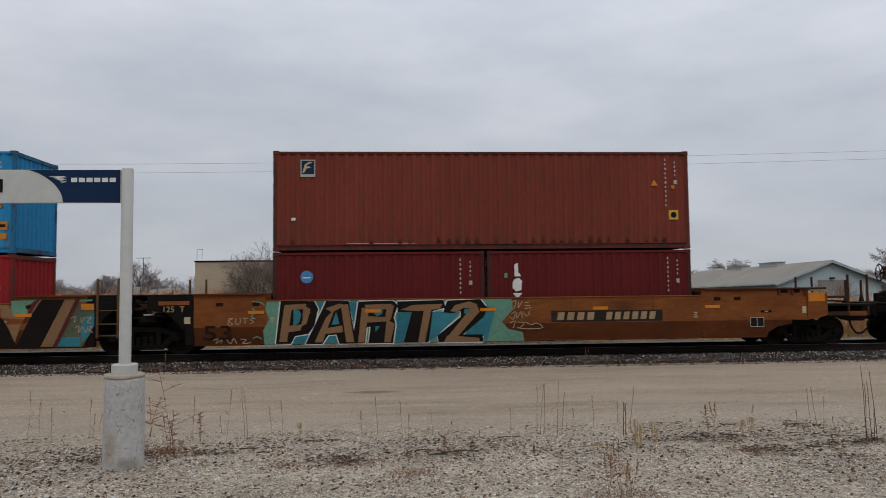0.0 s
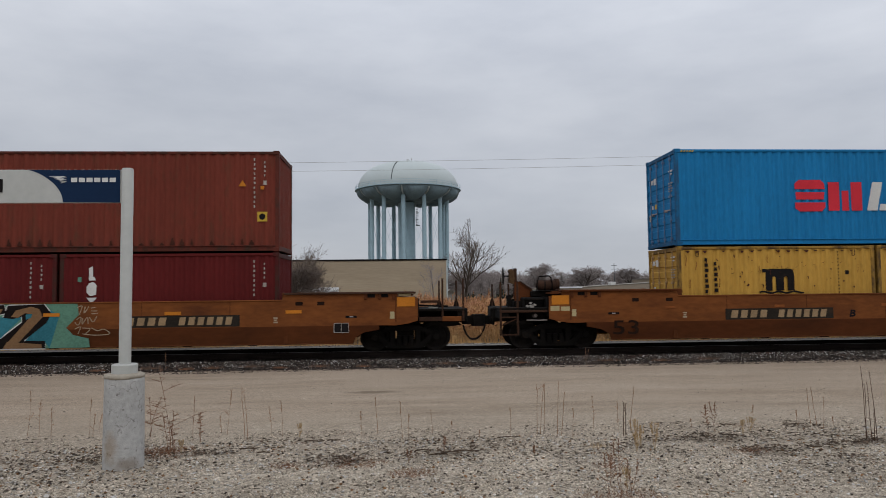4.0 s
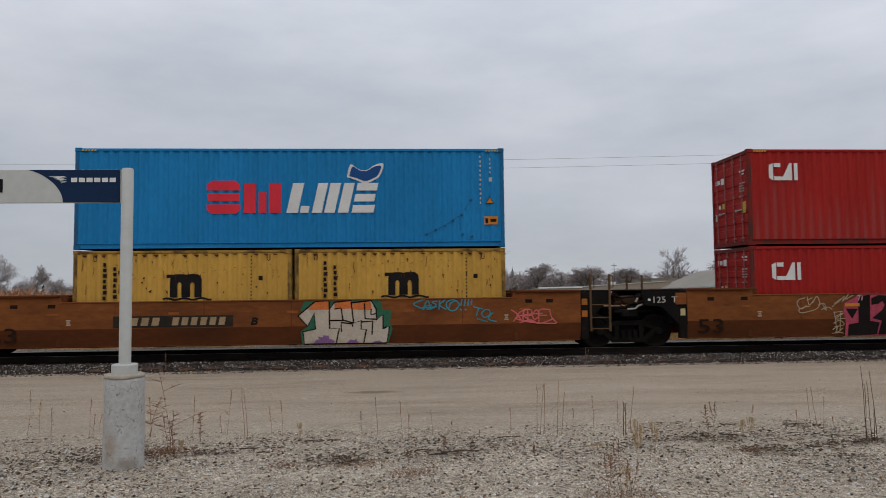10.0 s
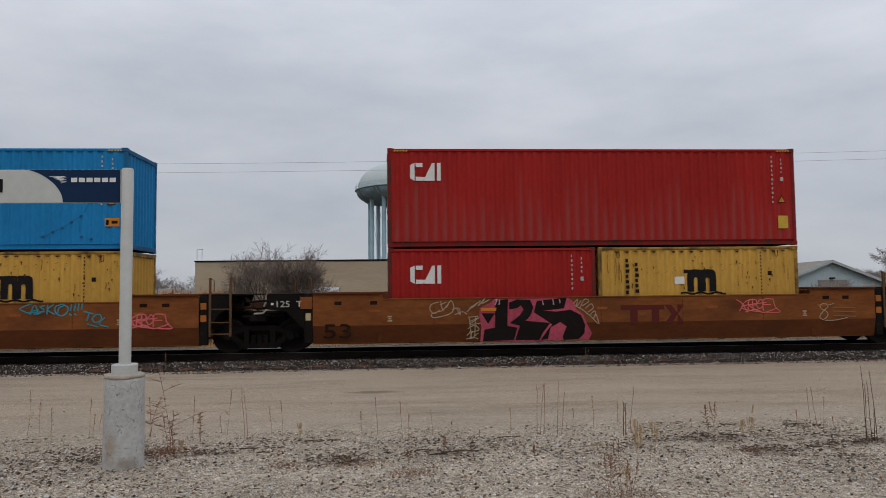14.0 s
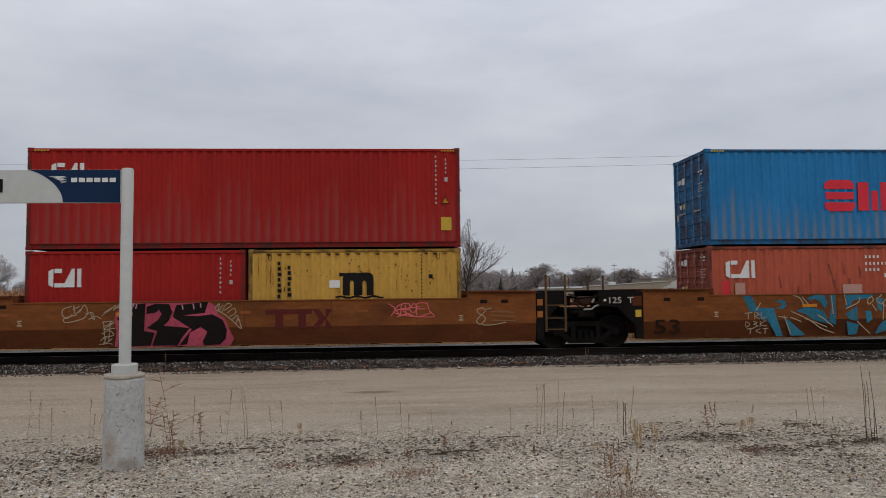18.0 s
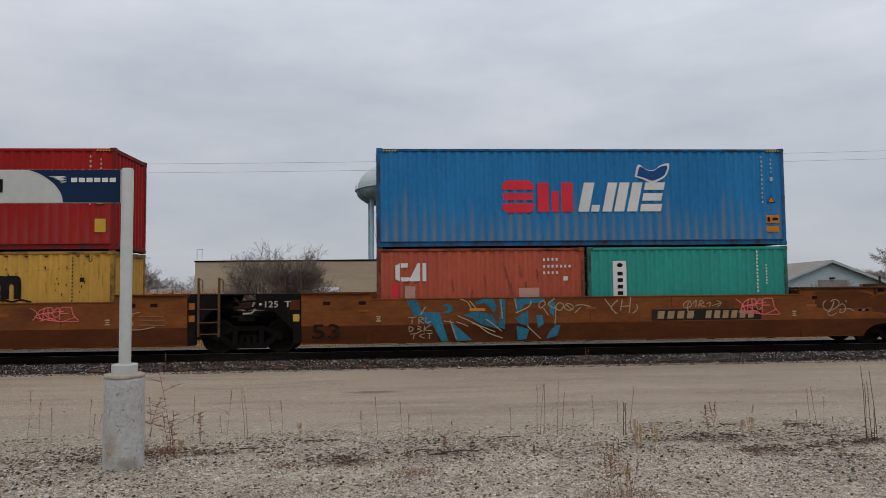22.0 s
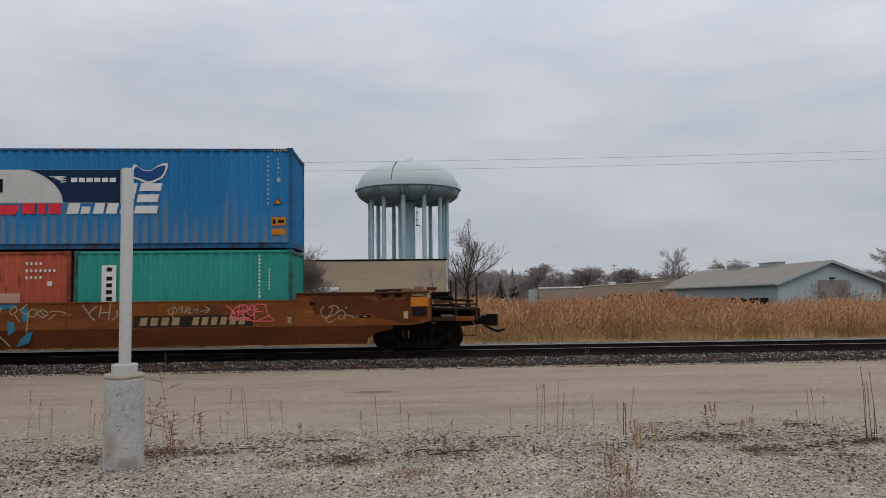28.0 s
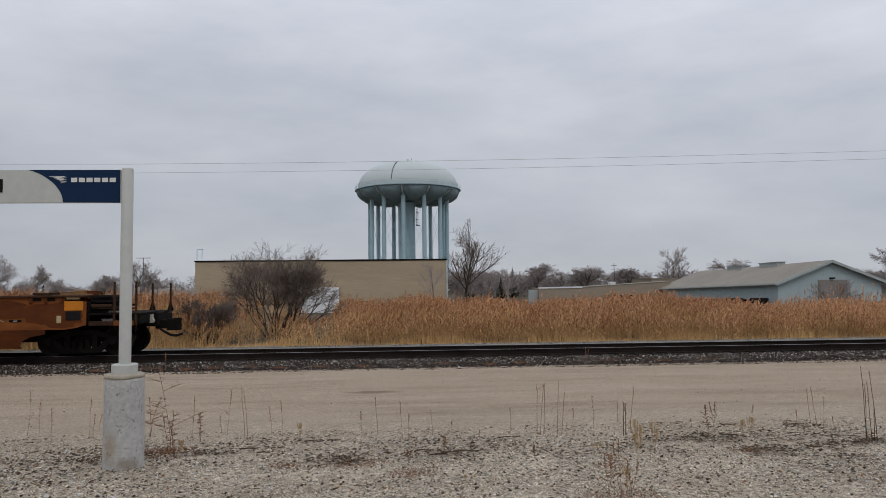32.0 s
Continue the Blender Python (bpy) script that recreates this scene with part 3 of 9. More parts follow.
def build_track():
    bed = thing("ballast_bed", "low bed of dark crushed stone under the rails", "ballast", kind="structure")
    part("bed", Geo().prism([(-2.75, -0.45), (-1.75, -0.35), (-1.38, -0.31), (-1.0, -0.31), (1.0, -0.30), (1.3, -0.30), (1.35, -0.45)], "x", -300, 300), M_BALLAST_BED, bed)
    part("far_shoulder", Geo().prism([(1.3, -0.45), (1.3, -0.27), (3.2, -0.25), (4.6, -0.36), (5.6, -0.45)], "x", -300, 300), M_CINDER, bed)
    rs = np.random.RandomState(11)
    n = 24000
    x, u = rs.uniform(-24, 27, n), rs.beta(1.2, 1.0, n)
    y = -2.98 + u * 1.73
    z = np.interp(y, [-2.85, -2.75, -1.75, -1.3], [-0.43, -0.44, -0.345, -0.30]) + rs.uniform(-0.005, 0.02, n)
    tagged(stone_soup("ballast_stones", np.stack([x, y, z], 1), rs.uniform(0.016, 0.042, n), M_BALLAST, bed, 0.8, 5), kind="stuff")
    n = 4600
    x, y = rs.uniform(-24, 27, n), -2.8 + 1.5 * rs.uniform(0, 1, n) ** 0.5
    z = np.interp(y, [-2.85, -2.75, -1.75, -1.3], [-0.43, -0.44, -0.345, -0.30]) + rs.uniform(0.008, 0.028, n)
    tagged(stone_soup("pale_ballast_stones", np.stack([x, y, z], 1), rs.uniform(0.011, 0.028, n), M_PALE_STONE, bed, 0.8, 6), kind="stuff")
    n = 7000
    x, y = rs.uniform(-22, 30, n), 2.6 + 3.2 * rs.beta(1.6, 1.2, n)
    z = np.interp(y, [1.3, 3.2, 4.6, 5.6], [-0.27, -0.25, -0.36, -0.44]) + 0.006
    tagged(stone_soup("shoulder_stones", np.stack([x, y, z], 1), rs.uniform(0.015, 0.04, n), M_SHOULDER, bed, 0.8, 7), kind="stuff")
    track = thing("railway_track", "steel rails on dark creosoted timber ties", "railway track", kind="structure")
    prof = [(-0.07, -0.178), (0.07, -0.178), (0.07, -0.165), (0.012, -0.14), (0.009, -0.045), (0.036, -0.035), (0.036, -0.010), (0.030, -0.003), (-0.030, -0.003), (-0.036, -0.010), (-0.036, -0.035), (-0.009, -0.045), (-0.012, -0.14), (-0.07, -0.165)]
    for side in (-1, 1):
        yc, sag = side * 0.755, RAIL
        rail = part("rail", Geo().prism([(yc + a, b + sag) for a, b in prof], "x", -300, 300), M_RAIL, track)
        part("rail_head", Geo().prism([(yc - 0.028, sag - 0.008), (yc + 0.028, sag - 0.008), (yc + 0.028, sag), (yc - 0.028, sag)], "x", -300, 300), M_RAILHEAD, rail, "polished running surface")
    tie = Geo().box(-0.115, 0.115, -1.3, 1.3, RAIL - 0.37, RAIL - 0.18, 0.012).mesh("tie")
    tie.materials.append(M_TIE)
    plate = Geo().box(-0.1, 0.1, -0.17, 0.17, -0.18, -0.165, 0.004).box(-0.08, -0.05, -0.12, -0.07, -0.165, -0.14).box(0.05, 0.08, -0.12, -0.07, -0.165, -0.14).mesh("tie_plate")
    plate.materials.append(M_RAIL)
    for i in range(-55, 62):
        t = new("tie", tie)
        t.parent = track
        t.location = (i * 0.5 + rs.uniform(-0.02, 0.02), rs.uniform(-0.03, 0.03), 0)
        t.rotation_euler[2] = rs.uniform(-0.012, 0.012)
        if abs(i) < 45:
            p = new("tie_plate", plate)
            p.parent = t
            p.location = (0, -0.755, RAIL)
    rest = Geo()
    for i in list(range(-240, -55)) + list(range(62, 240)):
        rest.box(i * 0.5 - 0.115, i * 0.5 + 0.115, -1.3, 1.3, RAIL - 0.37, RAIL - 0.18)
    tagged(part("far_ties", rest, M_TIE, track), kind="stuff")


def build_gravel():
    rs = np.random.RandomState(21)
    n = 58000
    y = -16.0 + 5.4 * rs.beta(1.3, 1.2, n)
    y[:7000] = rs.uniform(-12, -3.4, 7000)
    x = rs.uniform(-1, 1, n) * (0.66 * (y + 21.4) + 1.0)
    size = np.exp(rs.normal(math.log(0.0100), 0.42, n)).clip(0.005, 0.026)
    size[:7000] *= 0.75
    z = GROUND + 0.035 * np.array([noise.noise((a * 0.35, b * 0.5, 0)) for a, b in zip(x, y)]) + size * 0.28
    tagged(stone_soup("gravel", np.stack([x, y, z], 1), size, M_STONE, None, 0.8, 8), "loose pale grey gravel beside the dirt road", "gravel", kind="stuff")


def build_cobbles():
    """Larger dark, rusty and pale stones round the pillar's foot."""
    rs = np.random.RandomState(29)
    for name, count, size, coat, label in (("dark_stones", 1500, 0.021, M_DARK_STONE, "dark grey stones among the gravel"), ("rusty_stones", 900, 0.019, M_RUSTY_STONE, "rust-brown stones among the gravel"), ("white_stones", 2800, 0.0195, M_PALE_STONE, "pale limestone chips among the gravel")):
        x = np.where(rs.uniform(0, 1, count) < (0.22 if coat is not M_PALE_STONE else 0.12), rs.normal(-4.1, 1.0, count), rs.uniform(-6.5, 7.5, count))
        y = rs.uniform(-15.2, -11.4, count)
        z = GROUND + 0.035 * np.array([noise.noise((a * 0.35, b * 0.5, 0)) for a, b in zip(x, y)]) + 0.008
        tagged(stone_soup(name, np.stack([x, y, z], 1), rs.uniform(0.6, 1.3, count) * size, coat, None, 0.75, 31), label, "stones", kind="stuff")


M_DARK_STONE = mat("dark_grey_stones", (0.080, 0.062, 0.050), 0.95, 0, 0.2, 8, per_island=0.6)
M_RUSTY_STONE = mat("rust_brown_stones", (0.20, 0.105, 0.05), 0.95, 0, 0.2, 8, per_island=0.4)
build_ground()
build_track()
build_cobbles()
build_gravel()


# ---- the platform sign ----
def text_mesh(name, words, height, material, bold=0.0, shear=0.0, squeeze=1.0):
    """Lettering in the built-in font, upright in the xz plane, facing -y, its lower left corner at the origin; height: that of the capitals."""
    cu = bpy.data.curves.new(name, "FONT")
    cu.body, cu.size, cu.shear, cu.offset = words, height / 0.7, shear, bold
    cu.resolution_u = 3
    ob = bpy.data.objects.new(name, cu)
    scene.collection.objects.link(ob)
    bpy.context.view_layer.update()
    me = bpy.data.meshes.new_from_object(ob.evaluated_get(bpy.context.evaluated_depsgraph_get()))
    bpy.data.objects.remove(ob)
    co = np.empty(len(me.vertices) * 3)
    me.vertices.foreach_get("co", co)
    co = co.reshape(-1, 3)
    out = np.stack([(co[:, 0] - co[:, 0].min()) * squeeze, np.zeros(len(co)), co[:, 1]], 1)
    me.vertices.foreach_set("co", out.ravel())
    me.update()
    me.materials.clear()
    me.materials.append(material)
    return me


def build_sign():
    X, Y = -3.35, -12.6
    base = thing("sign_foundation", "round pale concrete pillar with a chipped top, set in gravel", "concrete base")
    prof = [(0.0, 0.648), (0.19, 0.648), (0.218, 0.646), (0.226, 0.637), (0.227, 0.60), (0.228, 0.50), (0.228, 0.40), (0.229, 0.30), (0.230, 0.2), (0.231, 0.10), (0.231, -0.1), (0.232, -0.25), (0.234, -0.60)]
    drum = Geo().lathe(prof, 56, X, Y)
    rough = []
    for x, y, z in drum.v:
        chip = max(0.0, noise.noise((x * 9, y * 9, z * 9)) - 0.18) * (0.055 if z > 0.6 else 0.014) + 0.0035 * noise.noise((x * 30, y * 30, z * 30))
        k = 1 - chip / 0.23
        rough.append((X + (x - X) * k, Y + (y - Y) * k, z - (chip * 0.5 if z > 0.62 else 0)))
    drum.v = rough
    part("pillar", drum, M_CONCRETE, base, smooth=True)
    cap = Geo().lathe([(0.0, 0.702), (0.17, 0.702), (0.212, 0.697), (0.229, 0.685), (0.235, 0.668), (0.231, 0.652), (0.219, 0.643), (0.0, 0.643)], 56, X, Y)
    cap.v = [(x + 0.004 * noise.noise((x * 14, y * 14, z * 14)), y + 0.004 * noise.noise((x * 14, y * 14, z * 14 + 5)), z + 0.006 * noise.noise((x * 9, y * 9, 2))) for x, y, z in cap.v]
    part("cap", cap, M_MORTAR, base, "chipped tan mortar cap", smooth=True)
    sign = thing("platform_sign", "white pole with a navy and white name board arm", "sign")
    part("flange", Geo().lathe([(0.0, 0.81), (0.14, 0.81), (0.150, 0.80), (0.150, 0.655)], 32, X, Y), M_POLE, sign, smooth=True)
    part("pole", Geo().lathe([(0.0, 3.205), (0.062, 3.205), (0.070, 3.19), (0.070, 0.80)], 32, X, Y), M_POLE, sign, smooth=True)
    board = part("board", Geo().box(X - 3.2, X - 0.073, Y - 0.02, Y + 0.02, 2.778, 3.188, 0.006), M_POLE, sign, "white name board")
    yf = Y - 0.025
    arc = [(X - 1.18, 3.185)] + [(X - 1.18 + 0.42 * math.sin(a) ** 1.3, 3.185 - 0.400 * (1 - math.cos(a)) ** 0.9) for a in np.linspace(0.1, math.pi / 2, 14)]
    part("navy_panel", Geo().prism(arc + [(X - 0.08, 2.781), (X - 0.08, 3.185)], "y", yf, yf + 0.006), M_NAVY, board, "navy blue curved panel")
    bars = Geo()
    for i in range(6):
        x0 = X - 0.665 + i * 0.092
        bars.prism([(x0, 3.034), (x0 + 0.072, 3.034), (x0 + 0.072, 3.087), (x0, 3.087)], "y", yf - 0.004, yf)
    part("lettering_bars", bars, M_WHITE, board, "row of small white bars")
    sw = Geo()
    for i in range(3):
        u, z = X - 0.93 + i * 0.055, 3.103 - i * 0.027
        sw.prism([(u, z), (X - 0.76, z + 0.004), (X - 0.715, z - 0.008), (X - 0.775 + i * 0.01, z - 0.012), (X - 0.82 + i * 0.015, z - 0.030), (u + 0.085, z - 0.016)], "y", yf - 0.004, yf)
    part("swoosh", sw, M_WHITE, board, "white swoosh mark")
    part("name_bar", Geo().box(X - 1.507, X - 1.475, yf - 0.002, yf + 0.004, 2.91, 3.072), M_INK, board, "dark upright bar of lettering")


build_sign()


# ---- buildings beyond the track ----
def build_hall():
    hall = thing("brick_hall", "low flat-roofed hall of buff brick with a dark roof edge", "building")
    x0, x1, y0, y1, top = -19.0, 4.4, 45.0, 70.0, 4.42
    part("wall", Geo().box(x0, x1, y0, y1, -0.6, top), M_BRICK, hall)
    part("coping", Geo().box(x0 - 0.06, x1 + 0.06, y0 - 0.08, y1 + 0.08, top, top + 0.14, 0.02), M_INK, hall, "dark metal roof edge")
    lad = Geo()
    lad.tube([(-18.82, 44.95, top + 0.1), (-18.82, 44.95, 5.6), (-18.82, 45.3, 5.62), (-18.36, 45.3, 5.62), (-18.36, 44.95, 5.6), (-18.36, 44.95, top + 0.1)], 0.03, 6)
    lad.tube([(-18.82, 44.95, 5.0), (-18.36, 44.95, 5.0)], 0.02, 5)
    part("roof_ladder", lad, M_TOWER, hall, "pale steel roof ladder")
    part("downpipe", Geo().box(x1 - 0.02, x1 + 0.10, y0 - 0.12, y0 - 0.02, -0.5, top, 0.02), M_TOWER_TOP, hall, "pale corner downpipe")
    part("loading_door", Geo().box(-9.4, -5.75, y0 - 0.05, y0 + 0.04, -0.5, 1.95), M_WHITE_DOOR, hall, "white loading door")


build_hall()


def build_tower():
    X, Y, R = 2.0, 140.0, 11.2
    tower = thing("water_tower", "pale blue-green steel water tower on a ring of columns", "water tower")
    eq = 24.35
    dome = [(1.035 * R * math.cos(a) ** 0.80, eq + 0.2 + 6.5 * math.sin(a) ** 0.94) for a in np.linspace(0.0, math.pi / 2 - 0.001, 18)]
    part("dome", Geo().lathe(dome, 64, X, Y), M_TOWER_TOP, tower, "white domed top", smooth=True)
    # the bowl's underside bulges between twelve ribs
    bowl, seg = Geo(), 144
    rows = 12
    for i in range(rows + 1):
        s = i / rows * math.pi / 2
        for k in range(seg):
            a = 2 * math.pi * k / seg
            lobe = abs(math.sin(6 * (a + radians(97.5))))
            dip = 0.62 + 0.38 * lobe ** 0.6
            bulge = 0.985 + 0.015 * math.sin(min(1.0, i / 3) * math.pi / 2)
            r = 11.95 * bulge * (0.45 + 0.55 * math.cos(s) ** 0.6) * (0.95 + 0.05 * lobe ** 0.5 if i > 1 else 1)
            bowl.v.append((X + r * math.cos(a), Y + r * math.sin(a), eq - 3.05 * math.sin(s) * (dip if i < rows else 0.80)))
    for i in range(rows):
        for k in range(seg):
            a, b = i * seg + k, i * seg + (k + 1) % seg
            bowl.f.append((a, b, b + seg, a + seg))
    bowl.f.append(tuple(rows * seg + k for k in range(seg)))
    # the bowl's coat carries the shade of its underside
    part("bowl", bowl, M_TOWER_BOWL, tower, "blue-green bowl, its underside shade put in the colour", smooth=True)
    walkway = part("walkway", Geo().lathe([(R - 0.1, eq - 0.02), (R + 1.0, eq - 0.02), (R + 1.0, eq + 0.16), (R - 0.1, eq + 0.16)], 64, X, Y), M_TOWER, tower)
    for z in (0.6, 1.05):
        part("rail", Geo().lathe([(R + 0.85, eq + z), (R + 0.90, eq + z), (R + 0.90, eq + z + 0.05), (R + 0.85, eq + z + 0.05)], 64, X, Y), M_TOWER, walkway)
    posts = Geo()
    for k in range(48):
        a = 2 * math.pi * k / 48
        posts.tube([(X + (R + 0.87) * math.cos(a), Y + (R + 0.87) * math.sin(a), eq), (X + (R + 0.87) * math.cos(a), Y + (R + 0.87) * math.sin(a), eq + 1.1)], 0.03, 4)
    tagged(part("rail_posts", posts, M_TOWER, walkway), kind="stuff")
    ring = []
    for k in range(12):
        a = radians(-97.5 + 30 * k)
        cx, cy = X + 8.9 * math.cos(a), Y + 8.9 * math.sin(a)
        ring.append((cx, cy))
        part("column", Geo().lathe([(0.47, GROUND - 0.5), (0.47, 21.9), (0.62, 22.5)], 16, cx, cy), M_TOWER, tower, smooth=True)
        rx, ry = math.cos(a), math.sin(a)
        path = [(11.95 * (0.45 + 0.55 * math.cos(t) ** 0.6) * 0.965 + 0.1, eq - 3.05 * 0.66 * math.sin(t)) for t in np.linspace(0.05, 1.25, 8)]
        part("rib", Geo().tube([(X + rx * q, Y + ry * q, z) for q, z in path], 0.19, 6), M_TOWER_TOP, tower, "pale rib")
    part("riser", Geo().lathe([(1.95, GROUND - 0.5), (1.95, 21.6)], 24, X - 0.35, Y), M_TOWER, tower, smooth=True)
    rods = Geo()
    for k in range(12):
        (ax, ay), (bx, by) = ring[k], ring[(k + 1) % 12]
        for z0, z1 in ((1, 11), (11, 21)):
            rods.tube([(ax, ay, z0), (bx, by, z1)], 0.028, 4)
            rods.tube([(ax, ay, z1), (bx, by, z0)], 0.028, 4)
    part("brace_rods", rods, M_TOWER, tower)
    lad = Geo()
    for dx in (-0.2, 0.2):
        lad.tube([(X + 2.0 + dx, Y - 1.6, 16.3), (X + 2.0 + dx, Y - 1.6, 21.6)], 0.05, 4)
    for z in np.arange(16.5, 21.6, 0.5):
        lad.tube([(X + 1.8, Y - 1.6, z), (X + 2.2, Y - 1.6, z)], 0.035, 4)
    lad.box(X + 1.75, X + 2.6, Y - 2.0, Y - 1.3, 16.2, 16.35)
    for z in (17.6, 19.2, 20.8):
        lad.tube([(X + 1.78, Y - 1.6, z), (X + 1.7, Y - 2.1, z), (X + 2.3, Y - 2.1, z), (X + 2.22, Y - 1.6, z)], 0.04, 4)
    part("ladder", lad, M_WIRE, tower, "dark caged ladder")
    up = Geo().tube([(X - 1.035 * R * math.sin(0.33) * math.cos(t) ** 0.80, Y - 1.035 * R * math.cos(0.33) * math.cos(t) ** 0.80, eq + 0.3 + 6.5 * math.sin(t) ** 0.94) for t in np.linspace(0.12, 0.95, 12)], 0.08, 5)
    part("dome_ladder", up, M_WIRE, tower, "dark ladder over the dome")
    part("vent", Geo().lathe([(0.0, 31.8), (0.35, 31.7), (0.45, 31.4), (0.3, 30.8)], 12, X, Y).tube([(X + 0.9, Y, 30.3), (X + 0.9, Y, 32.2)], 0.05, 5), M_SHED_ROOF, tower)


build_tower()


def build_shed():
    shed = thing("metal_shed", "pale blue metal shed with a grey gable roof", "shed")
    # local frame: x along the gable front, y along the ridge
    half, deep, eave, peak, base = 5.66, 25.5, 1.93, 4.00, -0.8
    shed.matrix_basis = pose(42.62, 45.82, 0, -1.0, 0, 4.83)
    front = [(-half, base), (half, base), (half, eave), (0, peak), (-half, eave)]
    part("wall", Geo().prism(front, "y", 0, deep), M_SHED, shed)
    seams = Geo()
    for i in range(-18, 19):
        x = i * 0.305
        seams.box(x - 0.02, x + 0.02, -0.012, 0.0, base, eave + (peak - eave) * (1 - abs(x) / half) - 0.06)
    for i in range(70):
        seams.box(-half - 0.012, -half, 0.2 + i * 0.36, 0.26 + i * 0.36, base, eave)
    part("siding_ribs", seams, M_SHED, shed)
    k = (peak - eave) / half
    for s in (-1, 1):
        roof = [(0, peak + 0.02), (s * (half + 0.45), eave + 0.02 - 0.45 * k), (s * (half + 0.45), eave + 0.14 - 0.45 * k), (0, peak + 0.14)]
        part("roof", Geo().prism(roof, "y", -0.5, deep + 0.4), M_SHED_ROOF, shed)
        trim = [(0, peak - 0.12), (s * (half + 0.47), eave - 0.12 - 0.45 * k), (s * (half + 0.47), eave + 0.16 - 0.45 * k), (0, peak + 0.16)]
        part("fascia", Geo().prism(trim, "y", -0.56, -0.5), M_SHED_TRIM, shed, "pale roof trim")
    part("gutter", Geo().box(-half - 0.62, -half - 0.45, -0.5, deep + 0.4, eave - 0.22, eave - 0.06, 0.03), M_SHED_TRIM, shed, "pale gutter")
    door = part("door", Geo().box(-1.20, 1.76, -0.05, 0.0, base, 2.08), M_SHED_DOOR, shed, "weathered grey-brown roller door")
    slats = Geo()
    for i in range(11):
        slats.box(-1.14, 1.70, -0.075, -0.05, base + 0.05 + i * 0.25, base + 0.26 + i * 0.25)
    part("slats", slats, M_SHED_DOOR, door)
    part("door_frame", Geo().box(-1.30, -1.20, -0.09, 0, base, 2.1).box(1.76, 1.86, -0.09, 0, base, 2.1).box(-1.30, 1.86, -0.09, 0, 2.08, 2.19), M_SHED_ROOF, door, "grey door frame")
    part("lamp", Geo().box(-0.05, 0.45, -0.3, 0, 2.28, 2.42, 0.03), M_INK, shed, "small dark wall lamp")
    for y, up in ((14.4, 0.32), (7.6, 0.36)):
        part("ridge_vent", Geo().prism([(-0.5, peak - 0.1), (0.5, peak - 0.1), (0.5, peak + up), (-0.5, peak + up)], "y", y, y + 3.3).box(-0.6, 0.6, y - 0.1, y + 3.4, peak + up, peak + up + 0.08), M_SHED_TRIM, shed, "pale grey ridge vent")
    goods = thing("stored_goods", "dark covered goods stacked along the shed wall", "stacked goods")
    for y0, y1, up in ((0.6, 2.6, 0.50), (2.8, 4.6, 0.40), (5.0, 7.2, 0.50), (7.6, 9.0, 0.30), (9.6, 11.5, 0.42), (12.4, 14.0, 0.26)):
        part("bundle", Geo().box(-half - 1.5, -half - 0.5, y0, y1, base, up, 0.12), M_INK, goods)
    goods.matrix_basis = shed.matrix_basis


build_shed()


